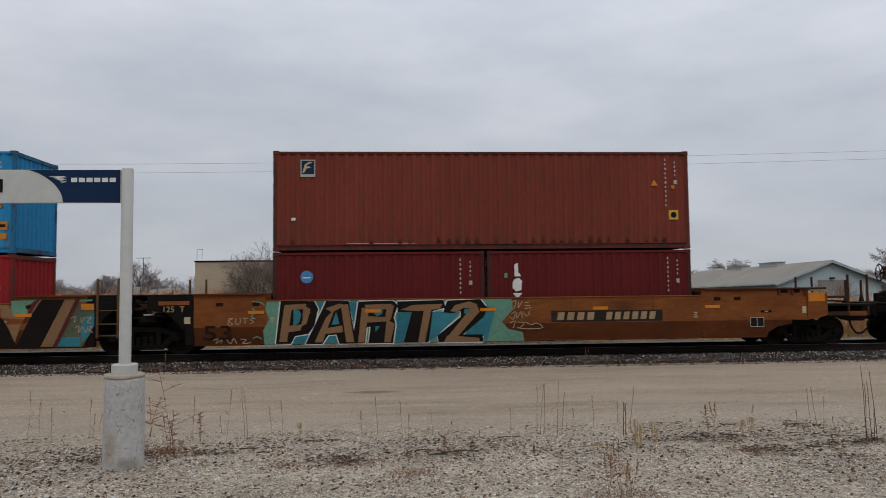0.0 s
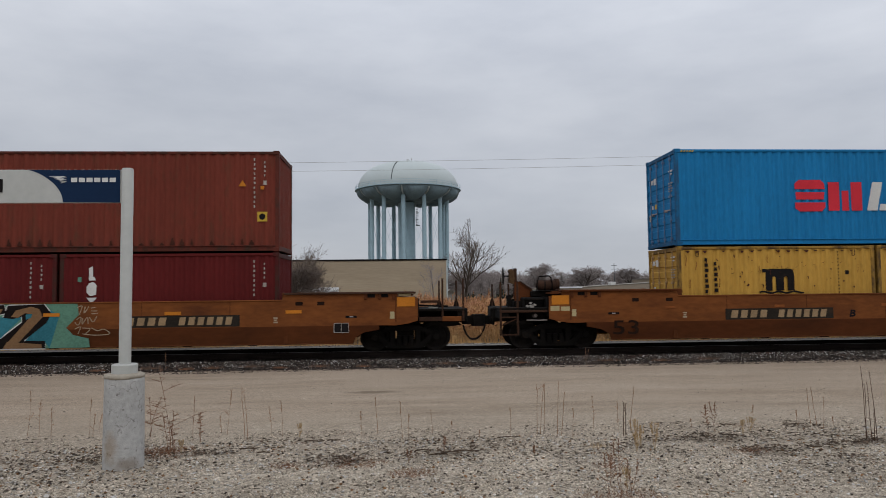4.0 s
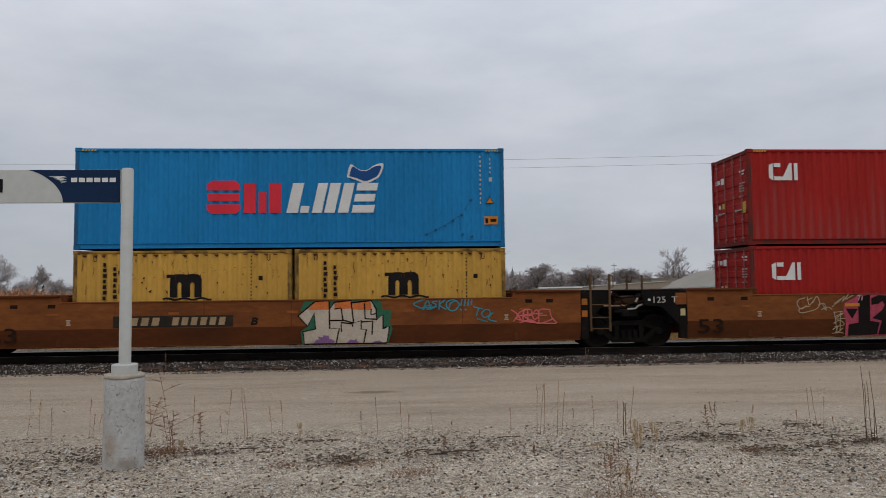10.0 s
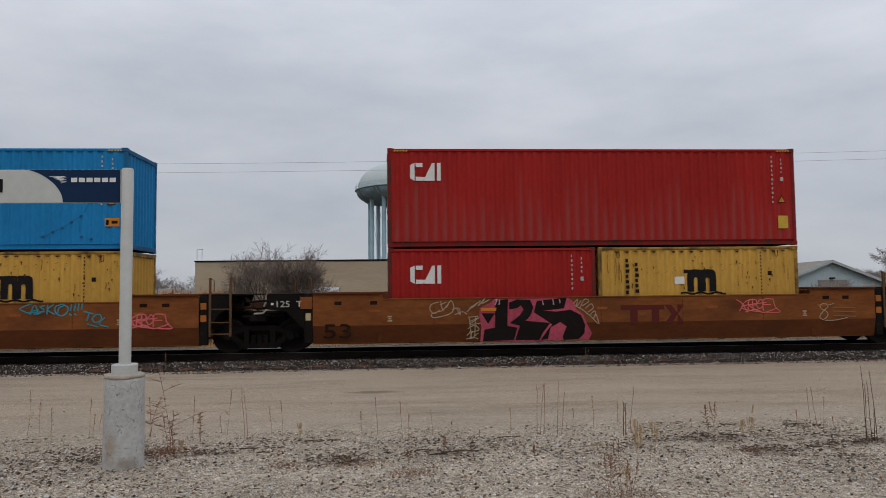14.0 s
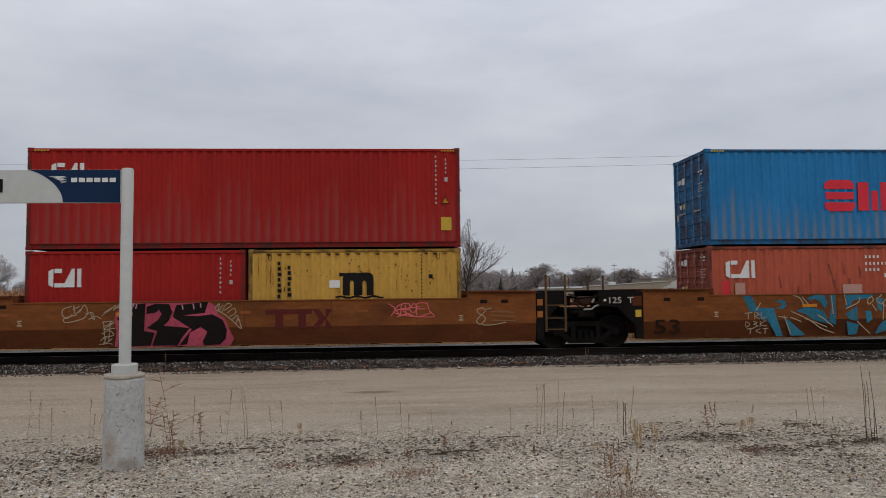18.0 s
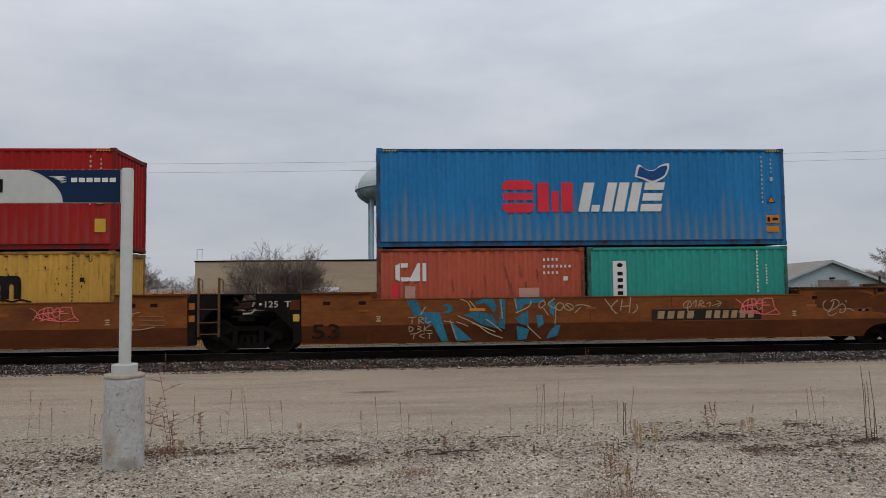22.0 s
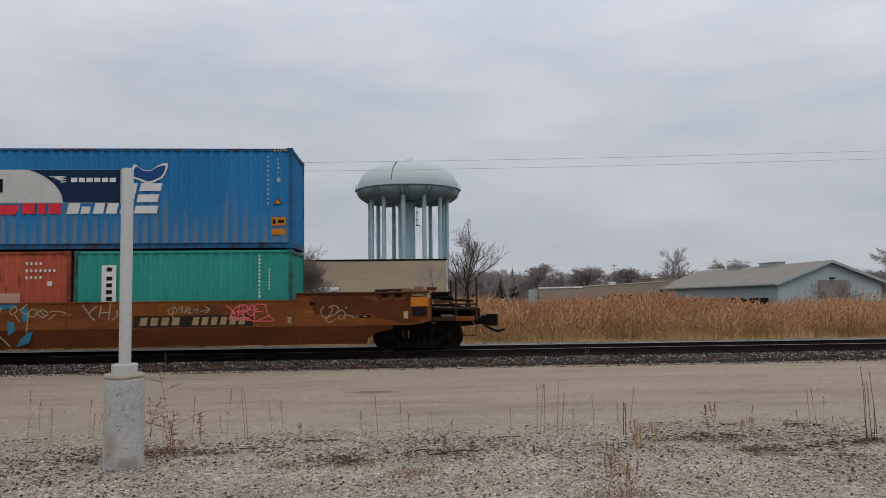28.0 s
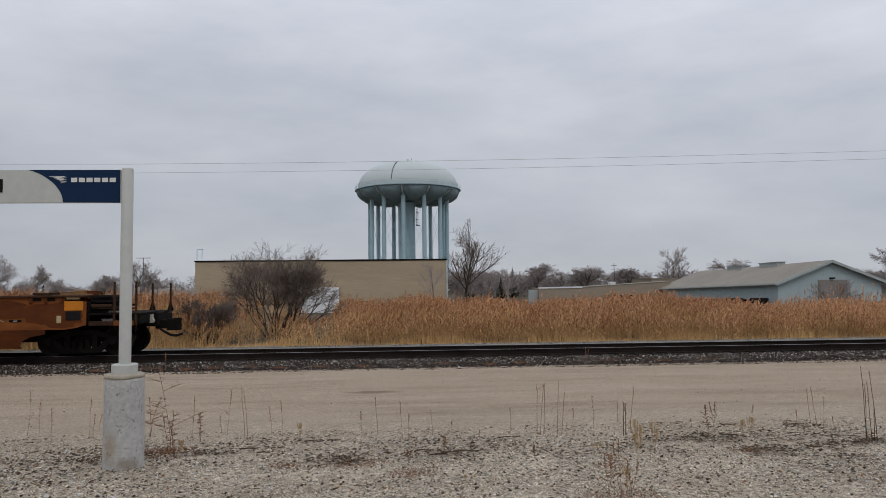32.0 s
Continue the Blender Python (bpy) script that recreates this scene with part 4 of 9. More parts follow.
def build_far_buildings():
    low = thing("low_hall", "long low buff building with a white roof edge", "building")
    part("wall", Geo().prism([(18.2, -0.6), (36.0, -0.6), (36.0, 2.34), (26.6, 1.86), (24.0, 1.68), (18.2, 1.62)], "y", 70, 76), M_TAN_WALL, low)
    part("roof_edge", Geo().prism([(18.2, 1.60), (24.0, 1.64), (24.0, 1.84), (18.2, 1.80)], "y", 69.9, 70.4), M_WHITE_DOOR, low, "white roof edge")
    part("coping", Geo().prism([(24.0, 1.68), (26.6, 1.86), (36.0, 2.34), (36.0, 2.42), (26.6, 1.94), (24.0, 1.78)], "y", 69.94, 76), M_SHED_ROOF, low)
    part("grey_end", Geo().box(17.0, 18.2, 70.6, 71.4, -0.6, 1.45), M_SHED_TRIM, low, "pale grey end wall")
    part("dark_band", Geo().box(27.1, 30.9, 69.9, 70.0, 0.36, 0.62, 0.02), M_INK, low, "dark band of openings")
    part("roof_unit", Geo().box(27.95, 28.7, 70.6, 71.6, 1.9, 2.42, 0.05), M_WHITE, low, "white rooftop unit")
    tall = thing("buff_block", "plain buff block behind the low hall", "building")
    part("wall", Geo().box(39.2, 44.4, 86, 95, -0.6, 2.92), M_TAN_WALL, tall)
    part("coping", Geo().box(39.1, 44.5, 85.9, 95.1, 2.92, 3.02), M_SHED_ROOF, tall)
    cot = thing("small_house", "small white gabled house end", "house")
    part("wall", Geo().prism([(5.6, -0.6), (8.2, -0.6), (8.2, 0.55), (6.9, 1.5), (5.6, 0.55)], "y", 75, 80), M_OFFWHITE, cot)
    part("roof", Geo().prism([(5.3, 0.5), (6.9, 1.66), (8.5, 0.5), (8.5, 0.36), (6.9, 1.5), (5.3, 0.36)], "y", 74.7, 80.3), M_SHED_ROOF, cot)
    lamp = thing("street_lamp", "thin grey lamp post with a flat double arm", "street lamp")
    part("post", Geo().tube([(-36.2, 80, -0.6), (-36.2, 80, 6.5)], [0.07, 0.05], 8), M_WIRE, lamp)
    part("arm", Geo().box(-37.2, -35.2, 79.95, 80.05, 6.48, 6.56, 0.02), M_WIRE, lamp)
    yard = thing("pale_yard_goods", "pale goods and fencing in a far yard", "yard goods")
    g = Geo()
    rs = np.random.RandomState(9)
    for i in range(26):
        x = -44 + i * 1.15
        g.box(x, x + rs.uniform(0.4, 1.2), 82, 83, -0.6, rs.uniform(1.3, 2.6), 0.05)
    part("goods", g, M_OFFWHITE, yard)
    for y0, z0, z1 in ((30.0, 11.0, 12.05), (30.0, 10.35, 11.43)):
        wire = thing("power_line", "thin overhead power line", "power line")
        pts = [(x, y0, np.interp(x, (-28.5, 37.5), (z0 - 0.1, z1 - 0.05)) + 0.00022 * (x - 4) ** 2 - 0.25) for x in range(-140, 160, 10)]
        part("wire", Geo().tube(pts, 0.009, 5), M_SHED_ROOF, wire)
    for x, top in ((46.95, 6.9), (58.9, 6.4)):
        pole = thing("utility_pole", "thin far utility pole with short cross arms", "utility pole")
        part("pole", Geo().tube([(x, 130, -0.8), (x, 130, top)], [0.09, 0.06], 6), M_WIRE, pole)
        for z in (top - 0.5, top - 1.3):
            part("cross_arm", Geo().box(x - 0.6, x + 0.6, 129.94, 130.06, z, z + 0.07), M_WIRE, pole)
    for x in (-140, 150):
        pole = thing("utility_pole", "tall brown timber utility pole", "utility pole")
        part("pole", Geo().tube([(x, 30.12, -0.8), (x, 30.12, 18.5)], [0.18, 0.12], 10), M_BARK, pole)
        part("cross_arm", Geo().box(x - 0.06, x + 0.06, 28.9, 31.3, 15.6, 15.75, 0.01), M_BARK, pole)


build_far_buildings()


# ---- the train ----
SIDE = -1.219          # the near face of the containers
CAR_SIDE = -1.53       # the near face of the cars' upper side sheets
MOVERS = []            # (thing, x in the train)
WHEELS = []


def train_x(t):
    """How far the train has come at t seconds: x of the light blue container's rear end."""
    s = (t - 16.0) / 16.0
    late = 0.12 * max(0.0, (t - 27.0) / 5.0) ** 2
    return late + sum(c * s ** i for i, c in enumerate((-24.983, -40.282, 4.177, -4.101, -1.769, 3.756, 0.711, -1.423)))


_boxes = {}


def corrugated(length, height, depth, face, pitch=0.278):
    """A pressed side sheet from x = 0 to length, z = 0 to height; its ribs stand out towards -y up to face."""
    n = max(2, round(length / pitch))
    p = length / n
    prof = []
    for i in range(n):
        x = i * p
        prof += [(x + 0.00 * p, 0), (x + 0.26 * p, 0), (x + 0.49 * p, depth), (x + 0.77 * p, depth)]
    prof.append((length, 0))
    g = Geo()
    m = len(prof)
    for z in (0, height):
        g.v += [(x, face + d, z) for x, d in prof]
    for z in (0, height):
        g.v += [(x, face + d + 0.012, z) for x, d in prof]
    for i in range(m - 1):
        g.f.append((i, i + 1, m + i + 1, m + i))
        g.f.append((2 * m + i + 1, 2 * m + i, 3 * m + i, 3 * m + i + 1))
    return g


def turned(g, m):
    """The same points moved by a matrix."""
    g.v = [tuple(m @ Vector(p)) for p in g.v]
    return g


def container_meshes(L, H):
    """The shared meshes of one container size; x = 0 at the rear end, y = 0 at the middle, z = 0 at the foot."""
    if (L, H) in _boxes:
        return _boxes[L, H]
    W, out = 1.219, []
    out.append(("side_panel", corrugated(L - 0.22, H - 0.27, 0.036, 0.0).mesh("side_panel"), pose(0.11, -W + 0.018, 0.18)))
    out.append(("side_panel", out[0][1], pose(L - 0.11, W - 0.018, 0.18, 0, 0, 180)))
    end = corrugated(2 * W - 0.24, H - 0.28, 0.045, 0.0, 0.25).mesh("end_panel")
    out.append(("end_panel", end, pose(L - 0.03, -W + 0.12, 0.16, 0, 0, 90)))
    out.append(("roof", Geo().box(0.08, L - 0.08, -W + 0.05, W - 0.05, H - 0.03, H - 0.012).mesh("roof"), pose(0, 0, 0)))
    out.append(("floor", Geo().box(0.08, L - 0.08, -W + 0.06, W - 0.06, 0.05, 0.15).mesh("floor"), pose(0, 0, 0)))
    for s in (-1, 1):
        out.append(("top_rail", Geo().box(0.1, L - 0.1, min(s * W, s * (W - 0.06)) , max(s * W, s * (W - 0.06)), H - 0.095, H - 0.02, 0.012).mesh("top_rail"), pose(0, 0, 0)))
        y0, y1 = sorted((s * W, s * (W - 0.05)))
        w0, w1 = sorted((s * (W - 0.05), s * (W - 0.036)))
        channel = Geo().box(0.1, L - 0.1, w0, w1, 0.04, 0.17).box(0.1, L - 0.1, y0, y1, 0.025, 0.047, 0.004).box(0.1, L - 0.1, y0, y1, 0.160, 0.182, 0.004)
        out.append(("bottom_rail", channel.mesh("bottom_rail"), pose(0, 0, 0)))
    for x0, x1 in ((0.0, 0.12), (L - 0.12, L)):
        for s in (-1, 1):
            y0, y1 = sorted((s * W, s * (W - 0.12)))
            out.append(("corner_post", Geo().box(x0 + 0.004, x1 - 0.004, y0 + 0.004, y1 - 0.004, 0.1, H - 0.1, 0.012).mesh("corner_post"), pose(0, 0, 0)))
            for z in (0.0, H - 0.118):
                xa, xb = (x0, x0 + 0.178) if x0 < 1 else (x1 - 0.178, x1)
                ya, yb = sorted((s * (W + 0.006), s * (W - 0.156)))
                out.append(("corner_casting", Geo().box(xa, xb, ya, yb, z, z + 0.118, 0.01).mesh("corner_casting"), pose(0, 0, 0)))
        out.append(("end_sill", Geo().box(x0 + 0.006, x1 - 0.006, -W + 0.16, W - 0.16, 0.03, 0.17, 0.008).mesh("end_sill"), pose(0, 0, 0)))
        out.append(("end_header", Geo().box(x0 + 0.006, x1 - 0.006, -W + 0.16, W - 0.16, H - 0.14, H - 0.02, 0.008).mesh("end_header"), pose(0, 0, 0)))
    step, prof = (H - 0.55) / 6, [(-0.02, 0.18)]
    for i in range(6):
        z = 0.30 + i * step
        prof += [(-0.02, z), (-0.040, z + 0.02), (-0.040, z + step - 0.15), (-0.02, z + step - 0.13)]
    leaf = Geo().prism(prof + [(-0.02, H - 0.15), (0.02, H - 0.15), (0.02, 0.18)], "y", 0.0, W - 0.13)
    leaf = leaf.mesh("door")
    bar = Geo().tube([(-0.062, 0, 0.12), (-0.062, 0, H - 0.10)], 0.017, 8)
    for z in (0.2, 0.75, 1.5, H - 0.3):
        bar.box(-0.085, -0.02, -0.045, 0.045, z, z + 0.07, 0.006)
    bar = bar.mesh("locking_bar")
    handle = Geo().box(-0.095, -0.08, -0.02, 0.42, 1.08, 1.12, 0.005).box(-0.09, -0.02, 0.36, 0.42, 1.06, 1.14, 0.005).mesh("door_handle")
    for s in (-1, 1):
        out.append(("door", leaf, pose(0.06, -W + 0.125 if s < 0 else 0.005, 0), bar, handle))
    _boxes[L, H] = out
    return out


def container(xt, foot, L, H, paint, label, group, panel_label=""):
    """A shipping container whose rear end stands at xt in the train."""
    box = thing("shipping_container", label, "shipping container", group)
    rubber = M_GRIME
    for name, me, m, *extra in container_meshes(L, H):
        coat = PAINT[paint]
        if name == "floor":
            coat = rubber
        elif name in ("corner_post", "corner_casting", "end_sill", "end_header") or (name == "top_rail" and paint in ("yellow", "blue", "salmon", "brown_red")) or (name == "bottom_rail" and paint in ("brown_red", "blue", "red", "dark_red")) or (name == "door" and paint in ("blue", "salmon")):
            coat = EDGE[paint]
        elif name == "side_panel" and (L > 10 or paint in ("yellow", "salmon", "maroon")):
            coat = PANEL.get(paint, coat)
        me2 = _painted(me, coat)
        ob = new(name, me2)
        ob.parent, ob.matrix_basis = box, m
        if extra:
            for y in (0.28, 0.82):
                b = new("locking_bar", _painted(extra[0], BAR[paint]))
                b.parent, b.matrix_basis = ob, pose(0, y, 0)
            hd = new("door_handle", _painted(extra[1], M_GALV))
            hd.parent, hd.matrix_basis = ob, pose(0, 0.28, 0)
            # the near leaf has rows of small print, the far one pale blocks and tags
            near = m.translation.y < -0.5
            stickers = [(0.12, 0.42, 2.26, 2.31, M_WHITE), (0.15, 0.34, 2.17, 2.21, M_WHITE)] + [(0.42 - w, 0.44, z, z + 0.035, M_OFFWHITE) for z, w in ((1.90, 0.30), (1.82, 0.22), (1.74, 0.28), (1.66, 0.24), (1.50, 0.2))]
            if not near:
                stickers = [(0.34, 0.56, 2.05, 2.25, M_WHITE), (0.64, 0.92, 2.08, 2.22, M_WHITE), (0.34, 0.50, 1.26, 1.42, M_YELLOW_TAG), (0.64, 0.76, 1.28, 1.40, M_WHITE), (0.88, 1.0, 0.90, 1.12, M_OFFWHITE)]
            elif paint == "red":
                stickers.append((0.08, 0.34, 1.00, 1.34, M_YELLOW_TAG))
            for y0, y1, z0, z1, ma in stickers:
                part("door_sticker", Geo().box(-0.052, -0.041, y0, y1, z0, z1), ma, ob)
    box.location = (xt, 0, foot)
    MOVERS.append((box, xt))
    return box


_paints = {}


def _painted(me, material):
    """The mesh in that paint; boxes of one size and colour share it."""
    key = (me.name, material.name)
    if key not in _paints:
        c = me.copy()
        c.materials.clear()
        c.materials.append(material)
        _paints[key] = c
    return _paints[key]


# -- marks painted on sides --
def mark(name, polys, material, parent, y, label="", lift=0.0, kind=""):
    """Flat painted shapes, polygons in (x, z), as films on the face y: few shapes become a part each, many small ones are one."""
    if len(polys) <= 10 and not kind:
        for i, p in enumerate(polys):
            ob = part(name, Geo().prism(p, "y", y - 0.004 - lift - i * 0.0003, y - 0.001 - lift), material, parent, label)
        return ob
    g = Geo()
    for i, p in enumerate(polys):
        g.prism(p, "y", y - 0.004 - lift - (i % 8) * 0.0003, y - 0.001 - lift)
    return tagged(part(name, g, material, parent, label), kind="stuff")


def rounded(path, steps=4):
    """The path as a smooth curve through its points."""
    p = [path[0]] + list(path) + [path[-1]]
    out = []
    for i in range(1, len(p) - 2):
        a, b, c, d = (Vector(q) for q in p[i - 1:i + 3])
        for k in range(steps):
            t = k / steps
            out.append(tuple(0.5 * (2 * b + (c - a) * t + (2 * a - 5 * b + 4 * c - d) * t * t + (3 * b - a - 3 * c + d) * t ** 3)))
    return out + [path[-1]]


def sprayed(name, paths, width, material, parent, y, label="", lift=0.0):
    """Brush strokes: each path is a strip of paint that lies a little over the one before."""
    g = Geo()
    up = lift
    for path in paths:
        if name == "graffiti_tag" and len(path) > 2:
            path = rounded(path)
        o, n = len(g.v), len(path)
        for i, (x, z) in enumerate(path):
            ax, az = path[max(i - 1, 0)]
            bx, bz = path[min(i + 1, n - 1)]
            d = math.hypot(bx - ax, bz - az) or 1.0
            nx, nz = -(bz - az) / d * width / 2, (bx - ax) / d * width / 2
            g.v += [(x - nx, y - 0.003 - up, z - nz), (x + nx, y - 0.003 - up, z + nz)]
            up += 0.00008
            if i:
                k = o + 2 * i
                g.f.append((k - 2, k, k + 1, k - 1))
    ob = part(name, g, material, parent, label)
    return tagged(ob, kind="stuff") if len(paths) > 1 else ob


def rect(x0, x1, z0, z1, lean=0.0):
    return [(x0, z0), (x1, z0), (x1 + lean, z1), (x0 + lean, z1)]


def lettering(words, x, z, height, material, parent, y, bold=0.0, shear=0.0, squeeze=1.0, lift=0.0, name="lettering", label="", wide=0.0):
    ob = part(name, text_mesh(name, words, height, material, bold, shear, squeeze), material, parent, label)
    if wide:
        xs = [v.co.x for v in ob.data.vertices]
        zs = [v.co.z for v in ob.data.vertices]
        for v in ob.data.vertices:
            v.co.x, v.co.z = (v.co.x - min(xs)) / (max(xs) - min(xs)) * wide, (v.co.z - min(zs)) / (max(zs) - min(zs)) * height
    ob.location = (x, y - 0.004 - lift, z)
    return ob


def columns_of_bars(parent, x, z_top, count, w, h, gap, material, y, name="code_column"):
    return mark(name, [rect(x, x + w * (0.7 + 0.3 * ((i * 7) % 3) / 2), z_top - i * (h + gap) - h, z_top - i * (h + gap)) for i in range(count)], material, parent, y, kind="stuff")


def side_codes(box, L, H, kind, material=None):
    """The small upright code columns, triangles and placards near a container's right end."""
    material = material or M_OFFWHITE
    y = SIDE + 0.012
    columns_of_bars(box, L - 0.72, H - 0.22, 11 if H > 2.7 else 8, 0.045, 0.07, 0.065, material, y)
    columns_of_bars(box, L - 0.43, H - 0.30, 4, 0.04, 0.065, 0.06, material, y)
    mark("placard", [rect(L - 0.45, L - 0.36, H - 0.98, H - 0.86)], material, box, y)
    if kind in ("tri", "tri_low", "two"):
        z = H - 1.62
        mark("warning_triangle", [[(L - 0.55, z - 0.01), (L - 0.31, z - 0.01), (L - 0.43, z + 0.21)]], M_INK, box, y, "dark triangle border")
        mark("warning_triangle", [[(L - 0.52, z + 0.008), (L - 0.34, z + 0.008), (L - 0.43, z + 0.17)]], M_ORANGE, box, y, "orange warning triangle", 0.004)
    if kind in ("tri", "two"):
        mark("height_placard", [rect(L - 0.60, L - 0.20, H - 2.24, H - 2.0)], M_ORANGE, box, y, "orange height placard")
        mark("placard_bar", [rect(L - 0.57, L - 0.49, H - 2.2, H - 2.06), rect(L - 0.42, L - 0.25, H - 2.16, H - 2.08)], M_INK, box, y, "", 0.004)
    if kind == "two":
        mark("height_placard", [rect(L - 0.60, L - 0.22, H - 2.5, H - 2.33)], M_ORANGE, box, y, "orange height placard")
    if kind == "tri_low":
        mark("height_placard", [rect(L - 0.56, L - 0.26, H - 2.40, H - 2.02)], M_YELLOW_TAG, box, y, "yellow height placard")


def stripes(box, x, H):
    mark("hazard_stripes", [rect(x + i * 0.085, x + i * 0.085 + 0.045, H - 0.1, H - 0.05, 0.03) for i in range(5)], M_YELLOW_TAG, box, SIDE + 0.0, "yellow height stripes")


def wave_logo(box, y, bright=True):
    """Red and slanted white blocks with a small flag, as plain shapes."""
    red = [[(3.80, 1.0), (4.48, 1.0), (4.6, 1.12), (4.6, 1.27), (3.66, 1.27), (3.66, 1.10)], [(3.70, 1.36), (4.56, 1.36), (4.58, 1.58), (3.68, 1.58)], [(3.66, 1.67), (4.6, 1.67), (4.58, 1.84), (4.46, 1.95), (3.80, 1.95), (3.66, 1.84)],
           rect(4.70, 5.04, 1.02, 1.88), rect(5.12, 5.33, 1.02, 1.62), rect(5.41, 5.75, 1.02, 1.88)]
    mark("red_block", red, M_LOGO_RED, box, y, "red painted block")
    lean = 0.19
    white = [rect(5.90, 6.22, 1.02, 1.88, lean), rect(6.28, 6.52, 1.02, 1.22, 0.04), rect(6.62, 6.90, 1.02, 1.88, lean), rect(6.97, 7.27, 1.02, 1.88, lean), rect(7.36, 7.66, 1.02, 1.88, lean),
             rect(7.75, 8.38, 1.02, 1.24, 0.05), rect(7.82, 8.40, 1.34, 1.56, 0.05), rect(7.89, 8.48, 1.66, 1.88, 0.05)]
    mark("white_block", white, M_WHITE, box, y, "slanted white painted block")
    flag = [(7.62, 2.05), (7.73, 2.42), (7.95, 2.28), (8.2, 2.25), (8.42, 2.40), (8.68, 2.44), (8.58, 2.10), (8.4, 1.96), (8.14, 1.86), (7.9, 1.96)]
    flag = rounded(flag + flag[:1], 3)[:-1]
    mark("flag_border", [flag], M_WHITE, box, y, "white flag border", 0.001)
    cx, cz = 8.15, 2.16
    mark("flag", [[(cx + (p - cx) * 0.87, cz + (q - cz) * 0.76) for p, q in flag]], M_LOGO_BLUE, box, y, "blue wavy flag", 0.005)


def cai_blocks(box, x, z, k, y):
    """Bars, a slope and an upright in white, as plain shapes."""
    def at(*pts):
        return [(x + p * k, z + q * k) for p, q in pts]
    polys = [at((0.0, 0.07), (0.13, 0.0), (0.13, 0.52), (0.0, 0.46)), at((0.16, 0.0), (0.36, 0.0), (0.46, 0.11), (0.16, 0.12)), at((0.16, 0.40), (0.36, 0.40), (0.36, 0.52), (0.16, 0.52)),
             at((0.38, 0.0), (0.71, 0.0), (0.71, 0.52), (0.64, 0.52)), at((0.78, 0.0), (0.89, 0.0), (0.89, 0.52), (0.78, 0.52))]
    mark("white_block", polys, M_WHITE, box, y, "white painted block")


def m_logo(box, x, z, y):
    """Two dark arches on a wave."""
    def hump(u, w):
        arc = [(u + w / 2 + w / 2 * math.copysign(abs(math.cos(t)) ** 0.5, math.cos(t)), 0.38 + 0.27 * max(0.0, math.sin(t)) ** 0.6) for t in np.linspace(0, math.pi, 13)]
        inner = [(u + w / 2 - (w / 2 - 0.20) * math.cos(t), 0.34 + 0.08 * math.sin(t)) for t in np.linspace(0, math.pi, 7)]
        return [(x + c, z + e) for c, e in [(u + w, 0.0)] + arc + [(u, 0.0), (u + 0.20, 0.0)] + inner + [(u + w - 0.20, 0.0)]]
    p = [hump(0.0, 0.52), hump(0.36, 0.52), rect(x - 0.10, x + 0.08, z + 0.54, z + 0.64)]
    mark("arch_mark", p, M_INK, box, y, "dark double-arch mark")
    sprayed("wave_mark", [[(x - 0.2 + i * 0.08, z - 0.05 + 0.025 * math.sin(i * 1.05)) for i in range(18)]], 0.05, M_INK, box, y)


def yellow_marks(box, y, white_patch=False):
    columns_of_bars(box, 0.82, 2.24, 7, 0.11, 0.10, 0.056, M_INK, y)
    columns_of_bars(box, 1.10, 2.12, 6, 0.11, 0.10, 0.056, M_INK, y)
    m_logo(box, 2.66, 1.26, y)
    columns_of_bars(box, 4.90, 2.42, 14, 0.035, 0.05, 0.05, M_INK, y)
    mark("placard", [rect(5.12, 5.24, 1.72, 1.84)], M_INK, box, y)
    if white_patch:
        mark("paper_notice", [rect(2.28, 2.58, 1.48, 1.70)], M_WHITE, box, y, "white paper notice")
    # painted shade of the flute tops under the top rail, a long scrape and scattered spots
    rr = random.Random(int(box.location.x * 10) + 5)
    chips = []
    for k in range(20):
        u = 0.30 + 0.2784 * k + rr.uniform(-0.03, 0.03)
        if rr.random() < 0.8:
            d = rr.uniform(0.02, 0.07)
            chips.append([(u - 0.07, 2.455), (u + 0.07, 2.455), (u + 0.03, 2.455 - d), (u - 0.02, 2.455 - d * 0.8)])
    mark("notch_shade", chips, M_RUST_SHADE, box, y, "painted dark shade at the flute tops under the top rail", 0.004)
    u, z, scrape = rr.uniform(0.8, 1.6), rr.uniform(1.75, 2.0), []
    for k in range(rr.choice((8, 11, 13))):
        scrape.append([(u, z), (u + 0.10, z + 0.025), (u + 0.13, z + 0.05), (u + 0.04, z + 0.012)])
        u, z = u + 0.2784, z + rr.uniform(-0.01, 0.06)
    mark("scrape", scrape, M_RUST_SHADE, box, y, "long dashed scrape", 0.004)
    spots = []
    for k in range(34):
        u, z, d = rr.uniform(0.25, 5.8), 1.35 + 1.0 * rr.random() ** 1.3, rr.uniform(0.008, 0.028)
        spots.append([(u - d, z), (u, z + d * 0.9), (u + d * 0.8, z + d * 0.2), (u + d * 0.3, z - d * rr.uniform(1, 5))])
    mark("rust_spots", spots, M_RUST_SHADE, box, y, "scattered rust spots", 0.005)
    for u in (0.56, 5.36):
        sprayed("lash_ring", [[(u, 2.46), (u, 2.31), (u + 0.02, 2.28), (u + 0.06, 2.28), (u + 0.08, 2.31), (u + 0.08, 2.46)]], 0.02, M_RUST, box, y, "rusty lashing ring")


FOOT, LOW, HIGH = 0.268, 2.591, 2.896
UP = 5.78 - HIGH
FT20, FT40 = 6.058, 12.192
STACK = "containers of the double-stack train"


